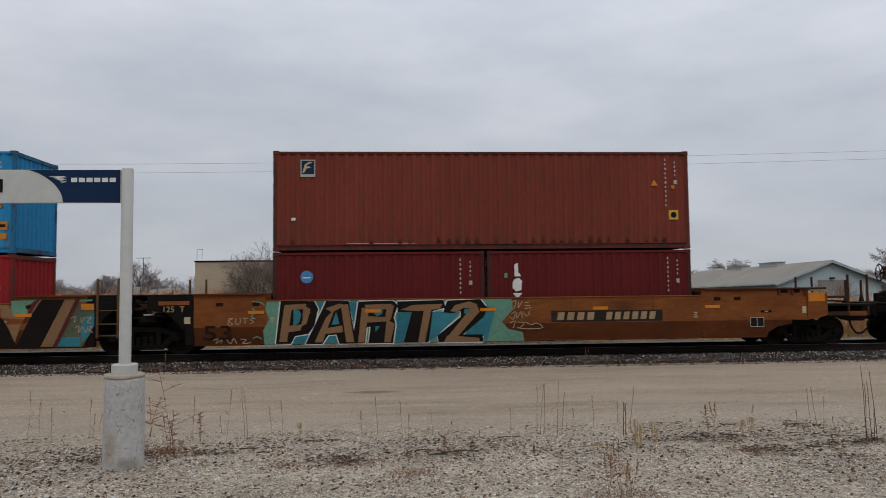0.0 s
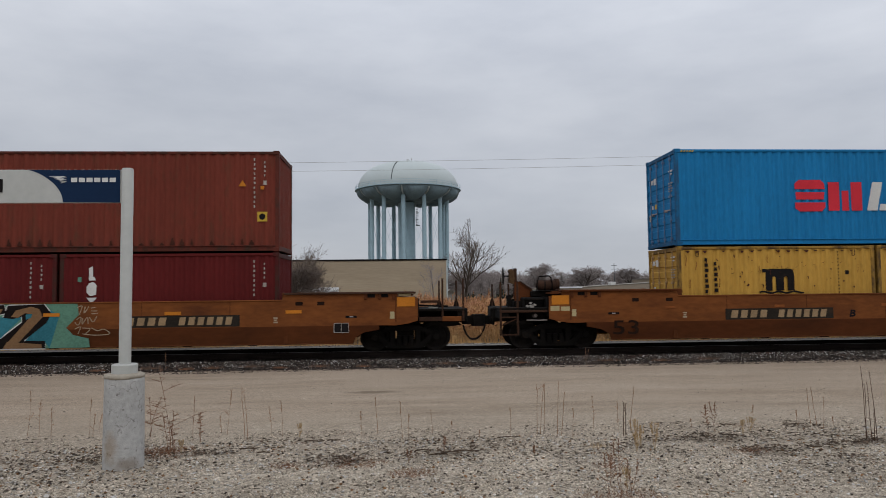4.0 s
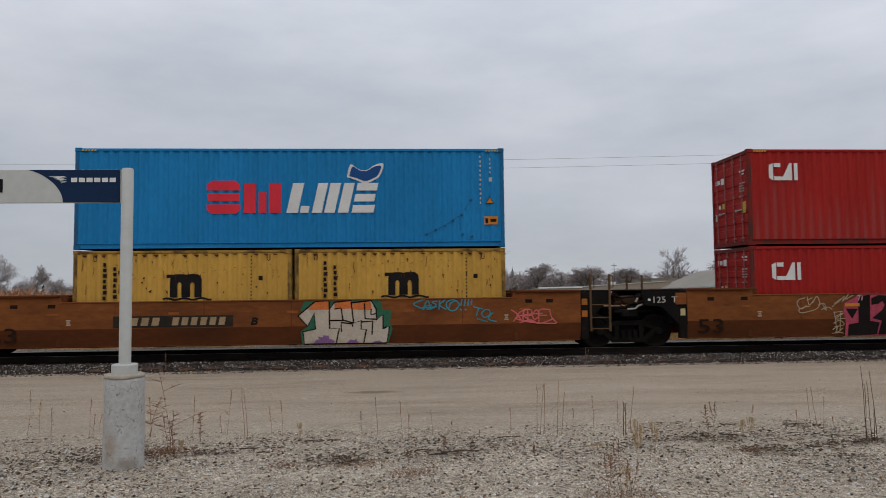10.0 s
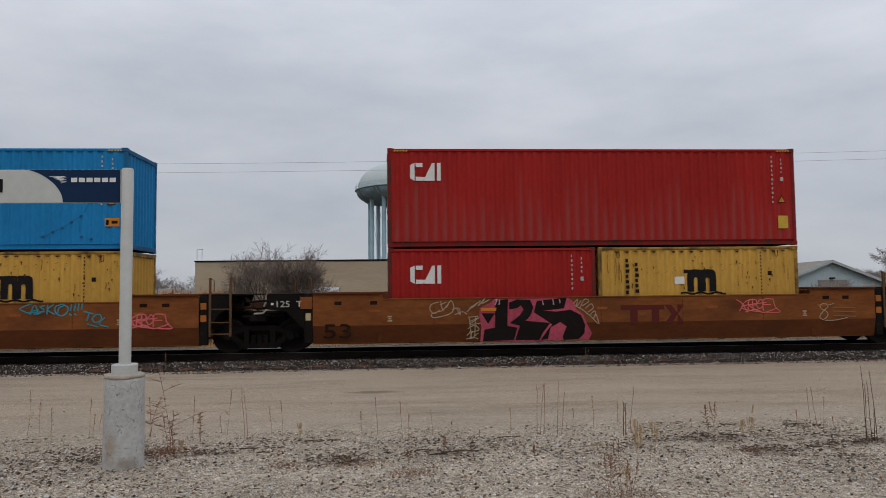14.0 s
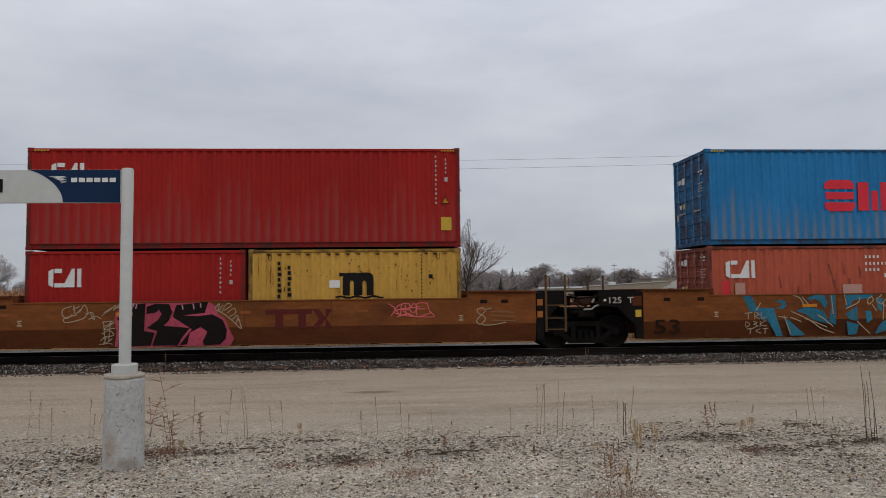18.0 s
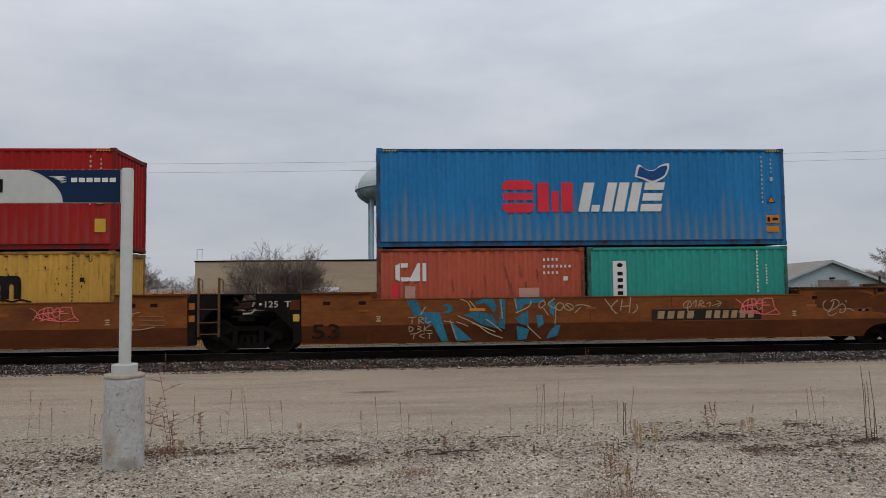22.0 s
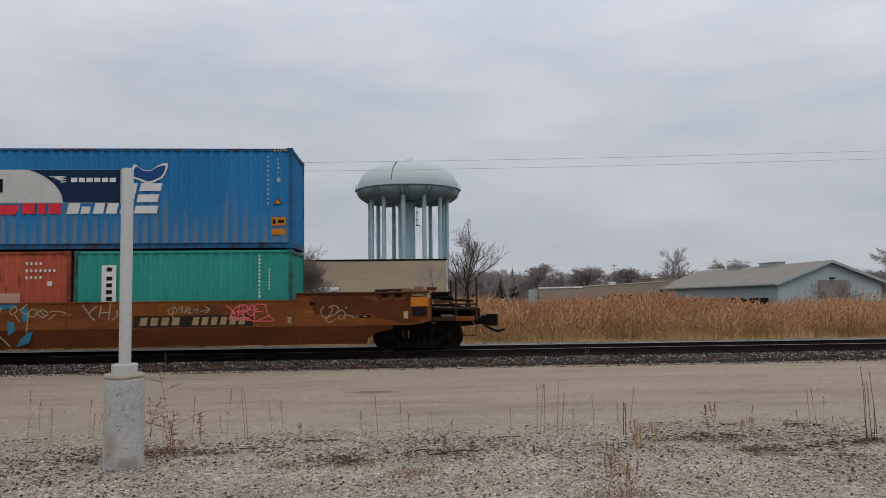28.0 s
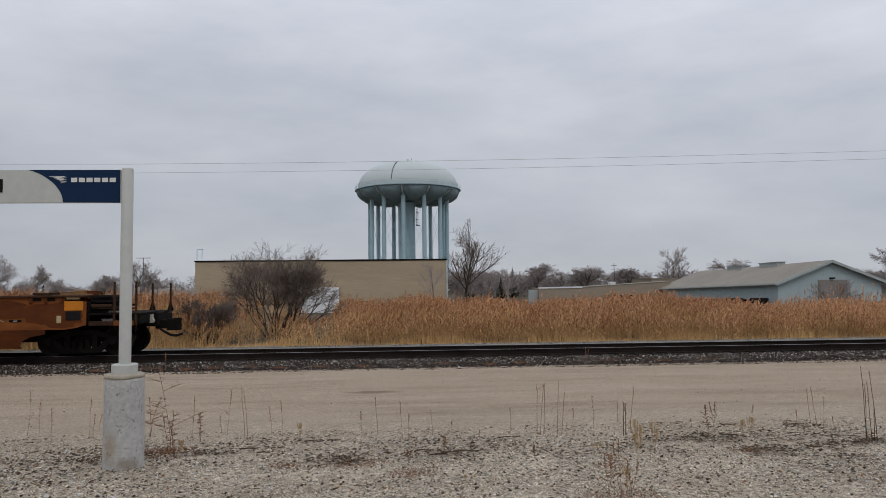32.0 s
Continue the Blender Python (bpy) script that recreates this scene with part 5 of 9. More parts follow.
def build_loads():
    y = SIDE + 0.014
    drop = 0.085
    # the end of the car ahead
    b = container(-43.11, UP - drop, FT40, HIGH, "sky_blue", "faded sky blue container atop a dark red one", STACK)
    side_codes(b, FT40, HIGH, "two")
    b = container(-43.11 + 6.134, FOOT - drop, FT20, LOW, "dark_red", "dark red short container in the rail car well", STACK)
    side_codes(b, FT20, LOW, "")
    container(-43.11, FOOT - drop, FT20, LOW, "dark_red", "dark red short container in the rail car well", STACK)
    # brown-red over maroon
    b = container(-23.80, UP - drop, FT40, HIGH, "brown_red", "scuffed brown-red container atop two maroon ones", STACK)
    side_codes(b, FT40, HIGH, "")
    mark("warning_triangle", [[(FT40 - 1.15, 1.87), (FT40 - 0.93, 1.87), (FT40 - 1.04, 2.05)]], M_ORANGE, b, y, "orange warning triangle")
    mark("height_placard", [rect(FT40 - 0.62, FT40 - 0.34, 0.86, 1.14)], M_YELLOW_TAG, b, y, "yellow height placard")
    mark("placard_ring", [[(FT40 - 0.48 + 0.09 * math.cos(a), 1.0 + 0.09 * math.sin(a)) for a in np.linspace(0, 6.283, 14, endpoint=False)]], M_INK, b, y, "", 0.004)
    mark("small_label", [rect(FT40 - 0.53, FT40 - 0.43, 1.78, 1.88)], M_ORANGE, b, y)
    mark("emblem_border", [rect(0.78, 1.20, 2.14, 2.64)], M_OFFWHITE, b, y, "pale emblem border")
    mark("emblem_field", [rect(0.81, 1.17, 2.22, 2.61)], M_NAVY, b, y, "navy emblem square", 0.002)
    mark("emblem", [[(0.84, 2.26), (0.90, 2.27), (0.94, 2.38), (1.08, 2.42), (1.02, 2.45), (0.95, 2.44), (0.98, 2.50), (1.14, 2.57), (1.02, 2.58), (0.90, 2.50)]], M_CREAM, b, y, "cream emblem", 0.004)
    mark("small_label", [rect(0.52, 0.64, 0.88, 0.96)], M_WHITE, b, y)
    # rust that has eaten in over the bottom rail, flute by flute
    rs = random.Random(71)
    for i in range(34):
        u, w, hh = 0.28 + 0.2784 * rs.randrange(0, 42) + rs.uniform(-0.02, 0.02), rs.uniform(0.03, 0.07), rs.uniform(0.05, 0.22)
        mark("rust_blot", [[(u - w, 0.20), (u + w, 0.20), (u + w * 1.1, 0.20 + hh * 0.35), (u + w * 0.5, 0.20 + hh * 0.6), (u + w * 0.4, 0.20 + hh), (u - w * 0.2, 0.20 + hh * 0.9), (u - w * 0.7, 0.20 + hh * 0.4)]], M_RUST_SHADE, b, y)
    sprayed("pale_scuff", [[(2.1, 0.205), (2.6, 0.215), (3.3, 0.208), (4.1, 0.21)]], 0.014, M_OFFWHITE, b, y, "pale scuff along the rail")
    b = container(-23.80, FOOT - drop, FT20, LOW, "maroon", "maroon short container with a round blue sticker", STACK)
    side_codes(b, FT20, LOW, "")
    mark("round_sticker", [[(0.96 + 0.18 * math.cos(a), 1.88 + 0.18 * math.sin(a)) for a in np.linspace(0, 6.283, 20, endpoint=False)]], M_STICKER, b, y, "round blue sticker")
    mark("sticker_bar", [rect(0.85, 1.07, 1.84, 1.875)], M_WHITE, b, y, "", 0.004)
    b = container(-23.80 + 6.134, FOOT - drop, FT20, LOW, "maroon", "maroon short container with white upright blocks", STACK)
    side_codes(b, FT20, LOW, "")
    mark("white_block", [[(0.80, 1.84), (0.99, 1.84), (0.95, 1.93), (0.91, 1.95), (0.90, 2.24), (0.80, 2.18)], [(0.74, 1.50), (0.84, 1.40), (1.0, 1.44), (1.0, 1.58), (1.02, 1.70), (0.92, 1.80), (0.80, 1.76), (0.74, 1.66)], [(0.74, 1.36), (1.02, 1.36), (0.88, 1.19)]], M_WHITE, b, y, "white painted block")
    mark("small_label", [rect(0.50, 0.60, 1.80, 1.94)], M_MINT, b, y)
    # light blue over yellow
    b = container(0.0, UP, FT40, HIGH, "light_blue", "bright blue container with red and white blocks, atop yellow ones", STACK)
    side_codes(b, FT40, HIGH, "tri")
    wave_logo(b, y)
    stripes(b, FT40 - 0.55, HIGH)
    stripes(b, 0.18, HIGH)
    for u, w in ((9.9, 0.37), (10.17, 0.50), (10.43, 0.62), (10.67, 0.77), (10.93, 0.94), (11.2, 1.37), (10.95, 0.36), (11.22, 0.30)):
        mark("dent", [[(u - 0.05, w - 0.01), (u, w - 0.045), (u + 0.045, w - 0.02), (u + 0.05, w + 0.03), (u + 0.01, w + 0.045), (u - 0.03, w + 0.02)]], M_DENT, b, y, "dark scraped dent")
    sprayed("scratches", [[(9.95, 0.39), (10.12, 0.47)], [(10.2, 0.52), (10.4, 0.6)], [(10.46, 0.65), (10.64, 0.75)], [(10.7, 0.8), (10.78, 0.86), (10.9, 0.92)], [(10.9, 0.5), (10.88, 0.85)], [(11.0, 1.05), (11.17, 1.32)]], 0.012, M_DENT, b, y, "fine dark scratches")
    for x in (0.0, 6.134):
        b = container(x, FOOT, FT20, LOW, "yellow", "dull yellow short container with a dark arch mark, rusty edges", STACK)
        yellow_marks(b, y)
        rs = random.Random(int(x) + 3)
        for i in range(9):
            u, w = rs.choice((rs.uniform(0.15, 0.6), rs.uniform(5.0, 5.9), rs.uniform(1, 5))), rs.uniform(1.6, 2.45)
            sprayed("rust_streak", [[(u, w), (u + rs.uniform(-0.02, 0.02), w - rs.uniform(0.05, 0.12)), (u + rs.uniform(-0.02, 0.02), w - rs.uniform(0.14, 0.35))]], rs.uniform(0.008, 0.02), M_CAR, b, y)
    # red over red and yellow
    b = container(19.53, UP, FT40, HIGH, "red", "red container with white blocks atop a red and a yellow one", STACK)
    side_codes(b, FT40, HIGH, "tri_low")
    cai_blocks(b, 0.66, 1.94, 1.0, y)
    stripes(b, FT40 - 0.55, HIGH)
    stripes(b, 0.18, HIGH)
    b = container(19.53, FOOT, FT20, LOW, "red", "red short container with white blocks", STACK)
    side_codes(b, FT20, LOW, "")
    cai_blocks(b, 0.64, 1.57, 1.0, y)
    b = container(19.53 + 6.134, FOOT, FT20, LOW, "yellow", "battered yellow short container with rust streaks", STACK)
    yellow_marks(b, y, True)
    rs = random.Random(5)
    for i in range(12):
        x, z = rs.choice((rs.uniform(0.2, 0.7), rs.uniform(4.2, 5.8))), rs.uniform(1.7, 2.4)
        sprayed("rust_streak", [[(x, z), (x + rs.uniform(-0.02, 0.02), z - rs.uniform(0.1, 0.25)), (x + rs.uniform(-0.02, 0.02), z - rs.uniform(0.3, 0.5))]], rs.uniform(0.008, 0.02), M_CAR, b, y)
    # blue over salmon and teal
    b = container(39.06, UP, FT40, HIGH, "blue", "dusty blue container with red and white painted blocks", STACK)
    side_codes(b, FT40, HIGH, "two")
    wave_logo(b, y, False)
    stripes(b, FT40 - 0.55, HIGH)
    stripes(b, 0.18, HIGH)
    b = container(39.06, FOOT, FT20, LOW, "salmon", "faded salmon short container with dents and white blocks", STACK)
    cai_blocks(b, 0.53, 1.64, 1.0, y)
    for j, (x, z, n) in enumerate(((4.83, 2.28, 4), (4.83, 2.08, 7), (4.83, 1.89, 4))):
        mark("lettering_bars", [rect(x + i * 0.125, x + i * 0.125 + 0.055, z - 0.08, z) for i in range(n)], M_WHITE, b, y)
    mark("placard", [rect(5.42, 5.55, 1.62, 1.74)], M_WHITE, b, y)
    mark("red_patch", [rect(0.42, 0.62, 1.12, 1.56)], M_LOGO_RED, b, y, "fresher red paint patch")
    mark("grey_patch", [rect(4.1, 4.7, 1.12, 1.42), rect(0.8, 1.1, 1.12, 1.5)], mat("grey_touch_up_paint", (0.42, 0.24, 0.19), 0.7), b, y, "greyish paint patch")
    for i in range(11):
        x, z = rs.uniform(1.7, 4.8), rs.uniform(1.3, 2.3)
        sprayed("dent_scrape", [[(x, z), (x + rs.uniform(-0.05, 0.05), z - rs.uniform(0.08, 0.3)), (x + rs.uniform(-0.02, 0.1), z - 0.34)]], rs.uniform(0.015, 0.05), M_SCRAPE, b, y)
    b = container(39.06 + 6.134, FOOT, FT20, LOW, "teal", "teal green short container with a white upright panel", STACK)
    mark("white_panel", [rect(0.76, 1.16, 1.10, 2.18)], M_WHITE, b, y, "white upright panel")
    mark("panel_bars", [rect(0.89, 1.05, z, z + 0.11) for z in (1.18, 1.37, 1.56, 1.75)] + [[(0.90, 2.0), (1.03, 2.0), (1.06, 2.08), (0.96, 2.13), (0.88, 2.08)]], M_INK, b, y, "dark lettering bars", 0.004)
    columns_of_bars(b, 5.10, 2.45, 12, 0.05, 0.07, 0.035, M_WHITE, y)
    columns_of_bars(b, 5.38, 2.05, 7, 0.04, 0.06, 0.03, M_WHITE, y)


build_loads()


# -- well cars --
def truck(parent, x, wheelbase=1.78, wheel=0.483):
    """A four-wheel truck under the car, its wheelsets turning on wheels of that radius."""
    tr = part("truck", Geo().box(-0.25, 0.25, -0.85, 0.85, 0.42, 0.66, 0.03).box(-0.22, 0.22, -0.3, 0.3, 0.6, 0.95, 0.03), M_GRIME, parent, "black grimy wheel truck")
    tr.location = (x, 0, RAIL + wheel - 0.483)
    k = wheel / 0.486
    h = wheelbase / 2
    for s in (-1, 1):
        y0 = s * 0.97
        a, b = sorted((y0 - 0.05, y0 + 0.05))
        sf = Geo()
        for p in ([(-h - 0.24, 0.44), (-h - 0.24, 0.62), (-h + 0.12, 0.66), (-0.42, 0.80), (0.42, 0.80), (h - 0.12, 0.66), (h + 0.24, 0.62), (h + 0.24, 0.44), (h - 0.1, 0.52), (0.40, 0.66), (-0.40, 0.66), (-h + 0.1, 0.52)],
                  [(-h + 0.02, 0.50), (-h + 0.16, 0.56), (-0.42, 0.30), (0.42, 0.30), (h - 0.16, 0.56), (h - 0.02, 0.50), (0.5, 0.16), (-0.5, 0.16)], [(-0.44, 0.28), (-0.30, 0.28), (-0.30, 0.68), (-0.44, 0.68)], [(0.30, 0.28), (0.44, 0.28), (0.44, 0.68), (0.30, 0.68)]):
            sf.prism(p, "y", a, b)
        part("side_frame", sf, M_GRIME, tr)
        for sx in (-0.18, 0.0, 0.18):
            part("spring", Geo().tube([(sx, y0 + s * 0.02, 0.24), (sx, y0 + s * 0.02, 0.52)], 0.075, 10), M_GRIME, tr)
        for e in (-h, h):
            part("bearing_box", Geo().lathe([(0.0, y0 + s * 0.12), (0.09, y0 + s * 0.12), (0.12, y0 + s * 0.09), (0.12, y0 - s * 0.02)], 14, e, 0.483, "y"), M_GRIME, tr)
    for e in (-h, h):
        g = Geo()
        for s in (-1, 1):
            yo = s * 0.70
            g.lathe([(q * k, h2) for q, h2 in ((0.0, yo + s * 0.06), (0.11, yo + s * 0.06), (0.14, yo + s * 0.03), (0.36, yo + s * 0.015), (0.41, yo + s * 0.06), (0.483, yo + s * 0.065), (0.486, yo - s * 0.03), (0.51, yo - s * 0.05), (0.50, yo - s * 0.075), (0.40, yo - s * 0.075), (0.36, yo - s * 0.02), (0.0, yo - s * 0.02))], 32, 0, 0, "y")
            for turn in range(3):
                a = 2.094 * turn
                g.box(0.22 * math.cos(a) - 0.03, 0.22 * math.cos(a) + 0.03, *sorted((yo + s * 0.02, yo + s * 0.045)), 0.22 * math.sin(a) - 0.03, 0.22 * math.sin(a) + 0.03)
        g.tube([(0, -0.7, 0), (0, 0.7, 0)], 0.085, 12)
        ws = part("wheelset", g, M_WHEEL, tr, smooth=True)
        ws.location = (e, 0, 0.483)
        WHEELS.append((ws, e, wheel))
    return tr


def sheet(parent, name, poly, y_at, material, thick=0.03, label=""):
    """A steel sheet with the outline poly in (x, z); y_at gives its near face's y by height; on both sides of the car."""
    for s in (-1, 1):
        n = len(poly)
        g = Geo()
        g.v = [(x, -s * y_at(z), z) for x, z in poly] + [(x, -s * (y_at(z) + thick), z) for x, z in poly]
        g.f = [tuple(range(n)), tuple(range(2 * n - 1, n - 1, -1))] + [(i, i + n, (i + 1) % n + n, (i + 1) % n) for i in range(n)]
        part(name, g, material, parent, label)


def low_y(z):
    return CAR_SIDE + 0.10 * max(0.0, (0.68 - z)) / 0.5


def well_car(xc, left, right, label, bright=(), name="well_car", last=False):
    """One unit of a well car; left and right: 'joint' for the shared truck, 'coupler' for an outer end. x = 0 at the well's middle."""
    car = thing(name, label, "rail car", "units of the well-car train")
    ends = {-1: left, 1: right}

    def end_x(s):
        return s * (8.20 if ends[s] == "joint" else 10.02)
    # side sheets: a vertical upper part and a lower part that leans in
    lx = {s: s * 8.20 for s in (-1, 1)}
    lower = [(lx[-1], 0.17), (lx[1], 0.17)]
    if right == "coupler":
        lower += [(8.26, 0.34), (8.5, 0.48), (8.93, 0.56), (8.93, 0.68)]
    else:
        lower += [(8.20, 0.68)]
    if left == "coupler":
        lower += [(-8.93, 0.68), (-8.93, 0.56), (-8.5, 0.48), (-8.26, 0.34)]
    else:
        lower += [(-8.20, 0.68)]
    # the lower sheets are a darker brown than the upper ones
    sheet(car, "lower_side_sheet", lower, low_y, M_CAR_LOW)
    top = [(-8.93 if left == "coupler" else -8.2, 0.68), (8.93 if right == "coupler" else 8.2, 0.68)]
    if right == "coupler":
        top += [(9.4, 0.67), (9.75, 0.72), (10.02, 0.80), (10.02, 1.44), (9.45, 1.46), (9.45, 1.56)]
    else:
        top += [(8.2, 1.56)]
    top += [(6.28, 1.56), (6.22, 1.40), (-6.22, 1.40), (-6.28, 1.56)]
    if left == "coupler":
        top += [(-9.65, 1.56), (-9.65, 1.46), (-10.02, 1.44), (-10.02, 0.80), (-9.75, 0.72), (-9.4, 0.67)]
    else:
        top += [(-8.2, 1.56)]
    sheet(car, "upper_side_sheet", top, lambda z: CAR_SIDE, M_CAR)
    # top chord and bottom sill
    for s in (-1, 1):
        ya, yb = sorted((s * 1.55, s * 1.30))
        part("top_chord", Geo().box(-6.24, 6.24, ya, yb, 1.385, 1.425, 0.01), M_CAR, car)
        ya, yb = sorted((s * 1.44, s * 1.25))
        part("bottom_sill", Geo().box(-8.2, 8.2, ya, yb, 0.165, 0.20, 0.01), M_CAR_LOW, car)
        for e in (-1, 1):
            x0, x1 = sorted((e * 6.30, end_x(e) - (0.05 if e > 0 else -0.35) if ends[e] == "coupler" else end_x(e)))
            ya, yb = sorted((s * 1.60, s * 1.20))
            part("end_flange", Geo().box(x0, x1, ya, yb, 1.56, 1.615, 0.012), M_RUST if ends[e] == "coupler" and e > 0 else M_CAR_LOW, car)
            bx = sorted((e * 6.30, e * 6.22))
            part("corner_guide", Geo().box(bx[0], bx[1] + 0.12, *sorted((s * 1.52, s * 1.40)), 1.40, 1.62, 0.02), M_CAR_LOW, car)
    part("well_floor", Geo().box(-6.25, 6.25, -1.25, 1.25, 0.165, 0.18, 0.005), M_GRIME, car)
    for x in np.arange(-5.4, 5.5, 1.8):
        part("cross_beam", Geo().box(x - 0.12, x + 0.12, -1.42, 1.42, 0.15, 0.18, 0.01), M_GRIME, car)
    for s in (-1, 1):
        x0, x1 = sorted((s * 6.26, s * 6.40))
        part("bulkhead", Geo().box(x0, x1, -1.48, 1.48, 0.18, 1.55, 0.02), M_CAR_LOW, car)
        x0, x1 = sorted((s * 6.40, end_x(s) - s * 0.1))
        part("end_deck", Geo().box(x0, x1, -1.2, 1.2, 1.50, 1.54, 0.01), M_CAR_LOW, car)
        x0, x1 = sorted((s * 6.40, s * (9.3 if ends[s] == "joint" else 11.55)))
        part("centre_sill", Geo().box(x0, x1, -0.33, 0.33, 0.68, 1.10, 0.03), M_GRIME, car)
        if ends[s] == "joint":
            # dark frame, ladder and platform over the shared truck
            x0, x1 = sorted((s * 8.21, s * 8.44))
            for q in (-1, 1):
                ya, yb = sorted((q * 1.51, q * 1.36))
                fr = part("end_frame", Geo().box(x0, x1, ya, yb, 0.19, 1.56, 0.02), M_GRIME, car, "black end frame")
                g = [(s * 8.44, 1.56), (s * 9.48, 1.56), (s * 9.46, 1.16), (s * 8.95, 1.10), (s * 8.44, 0.58)] if s < 0 else [(8.44, 1.56), (9.1, 1.56), (9.0, 1.25), (8.7, 1.0), (8.44, 0.62)]
                part("gusset", Geo().prism(g, "y", ya, yb), M_GRIME, fr)
            part("end_platform", Geo().box(*sorted((s * 8.4, s * 9.46)), -1.5, 1.5, 1.56, 1.60, 0.01), M_GRIME, car)
            part("end_wall", Geo().box(*sorted((s * 8.44, s * 8.62)), -1.34, 1.34, 0.62, 1.55, 0.02), M_GRIME, car)
            if s > 0:
                part("joint_casting", Geo().box(9.1, 10.4, -0.42, 0.42, 0.68, 1.08, 0.05).box(9.5, 10.0, -1.2, 1.2, 0.80, 1.0, 0.04), M_GRIME, car, "black cast joint")
                for k, (y0, drop) in enumerate(((-1.1, 0.30), (-0.7, 0.42), (-0.9, 0.36))):
                    hose = [(9.35 + 0.09 * i, y0, 1.50 - drop * math.sin(math.pi * i / 9)) for i in range(10)]
                    part("air_hose", Geo().tube(hose, 0.02, 6), M_RUST, car)
                part("brake_rod", Geo().tube([(9.66, -1.25, 1.04), (9.9, -1.25, 1.05), (9.98, -1.25, 1.13), (10.15, -1.25, 1.18)], 0.028, 6), M_OFFWHITE, car, "pale brake rod")
                part("brake_lever", Geo().tube([(9.98, -1.22, 1.36), (9.92, -1.22, 1.24)], 0.03, 6), M_OFFWHITE, car, "pale brake lever")
                part("cross_pipe", Geo().tube([(9.1, -1.2, 1.44), (9.5, -1.2, 1.36), (9.9, -1.2, 1.40), (10.4, -1.2, 1.34)], 0.03, 6).tube([(9.3, -1.1, 0.95), (10.5, -1.1, 0.98)], 0.04, 6), M_GRIME, car)
                part("slack_adjuster", Geo().box(9.55, 9.98, -1.05, -0.75, 1.18, 1.42, 0.05).tube([(9.3, -0.95, 1.2), (10.4, -0.95, 1.24)], 0.05, 8), M_RUST, car, "rusty brake gear")
                part("brake_cylinder", Geo().tube([(8.75, -1.0, 1.28), (9.3, -1.0, 1.28)], 0.13, 12), M_GRIME, car)
            for x, yp in (((8.50, -1.50), (9.06, -1.50)) if s > 0 else ((-8.59, 1.15), (-9.09, 1.15))):
                post = part("grab_post", Geo().box(x - 0.03, x + 0.03, yp - 0.03, yp + 0.03, 0.42 if s > 0 else 1.58, 2.06, 0.008), M_LADDER, car)
                if s > 0:
                    part("grab_loop", Geo().tube([(x + 0.02, yp, 1.64), (x + 0.11, yp, 1.68), (x + 0.11, yp, 1.98), (x + 0.02, yp, 2.03)], 0.014, 6), M_LADDER, post)
                if x == 8.50:
                    for z in (0.48, 0.80, 1.17):
                        part("rung", Geo().box(8.50, 9.06, -1.515, -1.485, z, z + 0.03), M_LADDER, post)
        else:
            part("end_wall", Geo().box(*sorted((s * 10.0, s * 10.06)), -1.45, 1.45, 0.86, 1.42, 0.01), M_GRIME, car)
            plat = part("end_platform", Geo().box(*sorted((s * 10.04, s * 11.42)), -1.45, 1.45, 1.055, 1.115, 0.008), M_GRIME, car, "dark end platform")
            for q in (-1, 1):
                ya, yb = sorted((q * 1.47, q * 1.37))
                if s > 0:
                    part("platform_beam", Geo().box(10.06, 10.70, ya, yb, 0.77, 0.89, 0.01), M_RUST, plat, "rusty side beam")
                    part("platform_beam", Geo().box(10.72, 11.26, ya, yb, 0.76, 0.90, 0.01), M_CAR, plat, "orange-brown side beam")
                else:
                    part("platform_beam", Geo().box(-11.38, -10.06, ya, yb, 0.98, 1.05, 0.01), M_RUST, plat, "rusty side beam")
            for q, xs, foot, head in ((-1, (10.73, 11.32), 0.76, 1.98), (1, (10.79, 11.35), 1.08, 1.96)) if s > 0 else ((-1, (10.91, 11.40), 0.33, 1.87), (1, (10.73, 11.27), 1.08, 1.83)):
                posts = [part("post", Geo().box(s * x - 0.028, s * x + 0.028, q * 1.42 - 0.03, q * 1.42 + 0.03, foot, head, 0.008), M_RUST, plat) for x in xs]
                if q > 0:
                    for x, p in zip(xs, posts):
                        part("foot", Geo().prism([(s * x - 0.10, 1.10), (s * x + 0.10, 1.10), (s * x + 0.03, 1.34), (s * x - 0.03, 1.34)], "y", 1.40, 1.43), M_GRIME, p)
                elif s < 0:
                    # the near posts carry a ladder
                    for z in (1.11, 0.85, 0.35):
                        part("rung", Geo().box(-11.39, -10.92, -1.435, -1.405, z - 0.018, z + 0.018), M_RUST, posts[0])
                    part("ladder_brace", Geo().tube([(-11.36, -1.40, 0.62), (-10.94, -1.40, 0.80)], 0.018, 6), M_RUST, posts[0])
            if s > 0:
                part("hand_rail", Geo().box(10.10, 10.66, -1.43, -1.39, 1.29, 1.36, 0.008), M_RUST, plat)
                part("gauge_box", Geo().box(10.36, 10.62, -0.9, -0.6, 1.115, 1.19, 0.01), M_OFFWHITE, plat, "small pale box")
                part("brake_pipe", Geo().tube([(10.05, -1.1, 1.22), (10.4, -1.1, 1.20), (10.9, -1.1, 1.18)], 0.025, 7), M_GRIME, car)
            else:
                part("equipment_box", Geo().box(-10.62, -10.06, -1.0, 1.0, 0.70, 1.40, 0.03), M_GRIME, car, "dark equipment box")
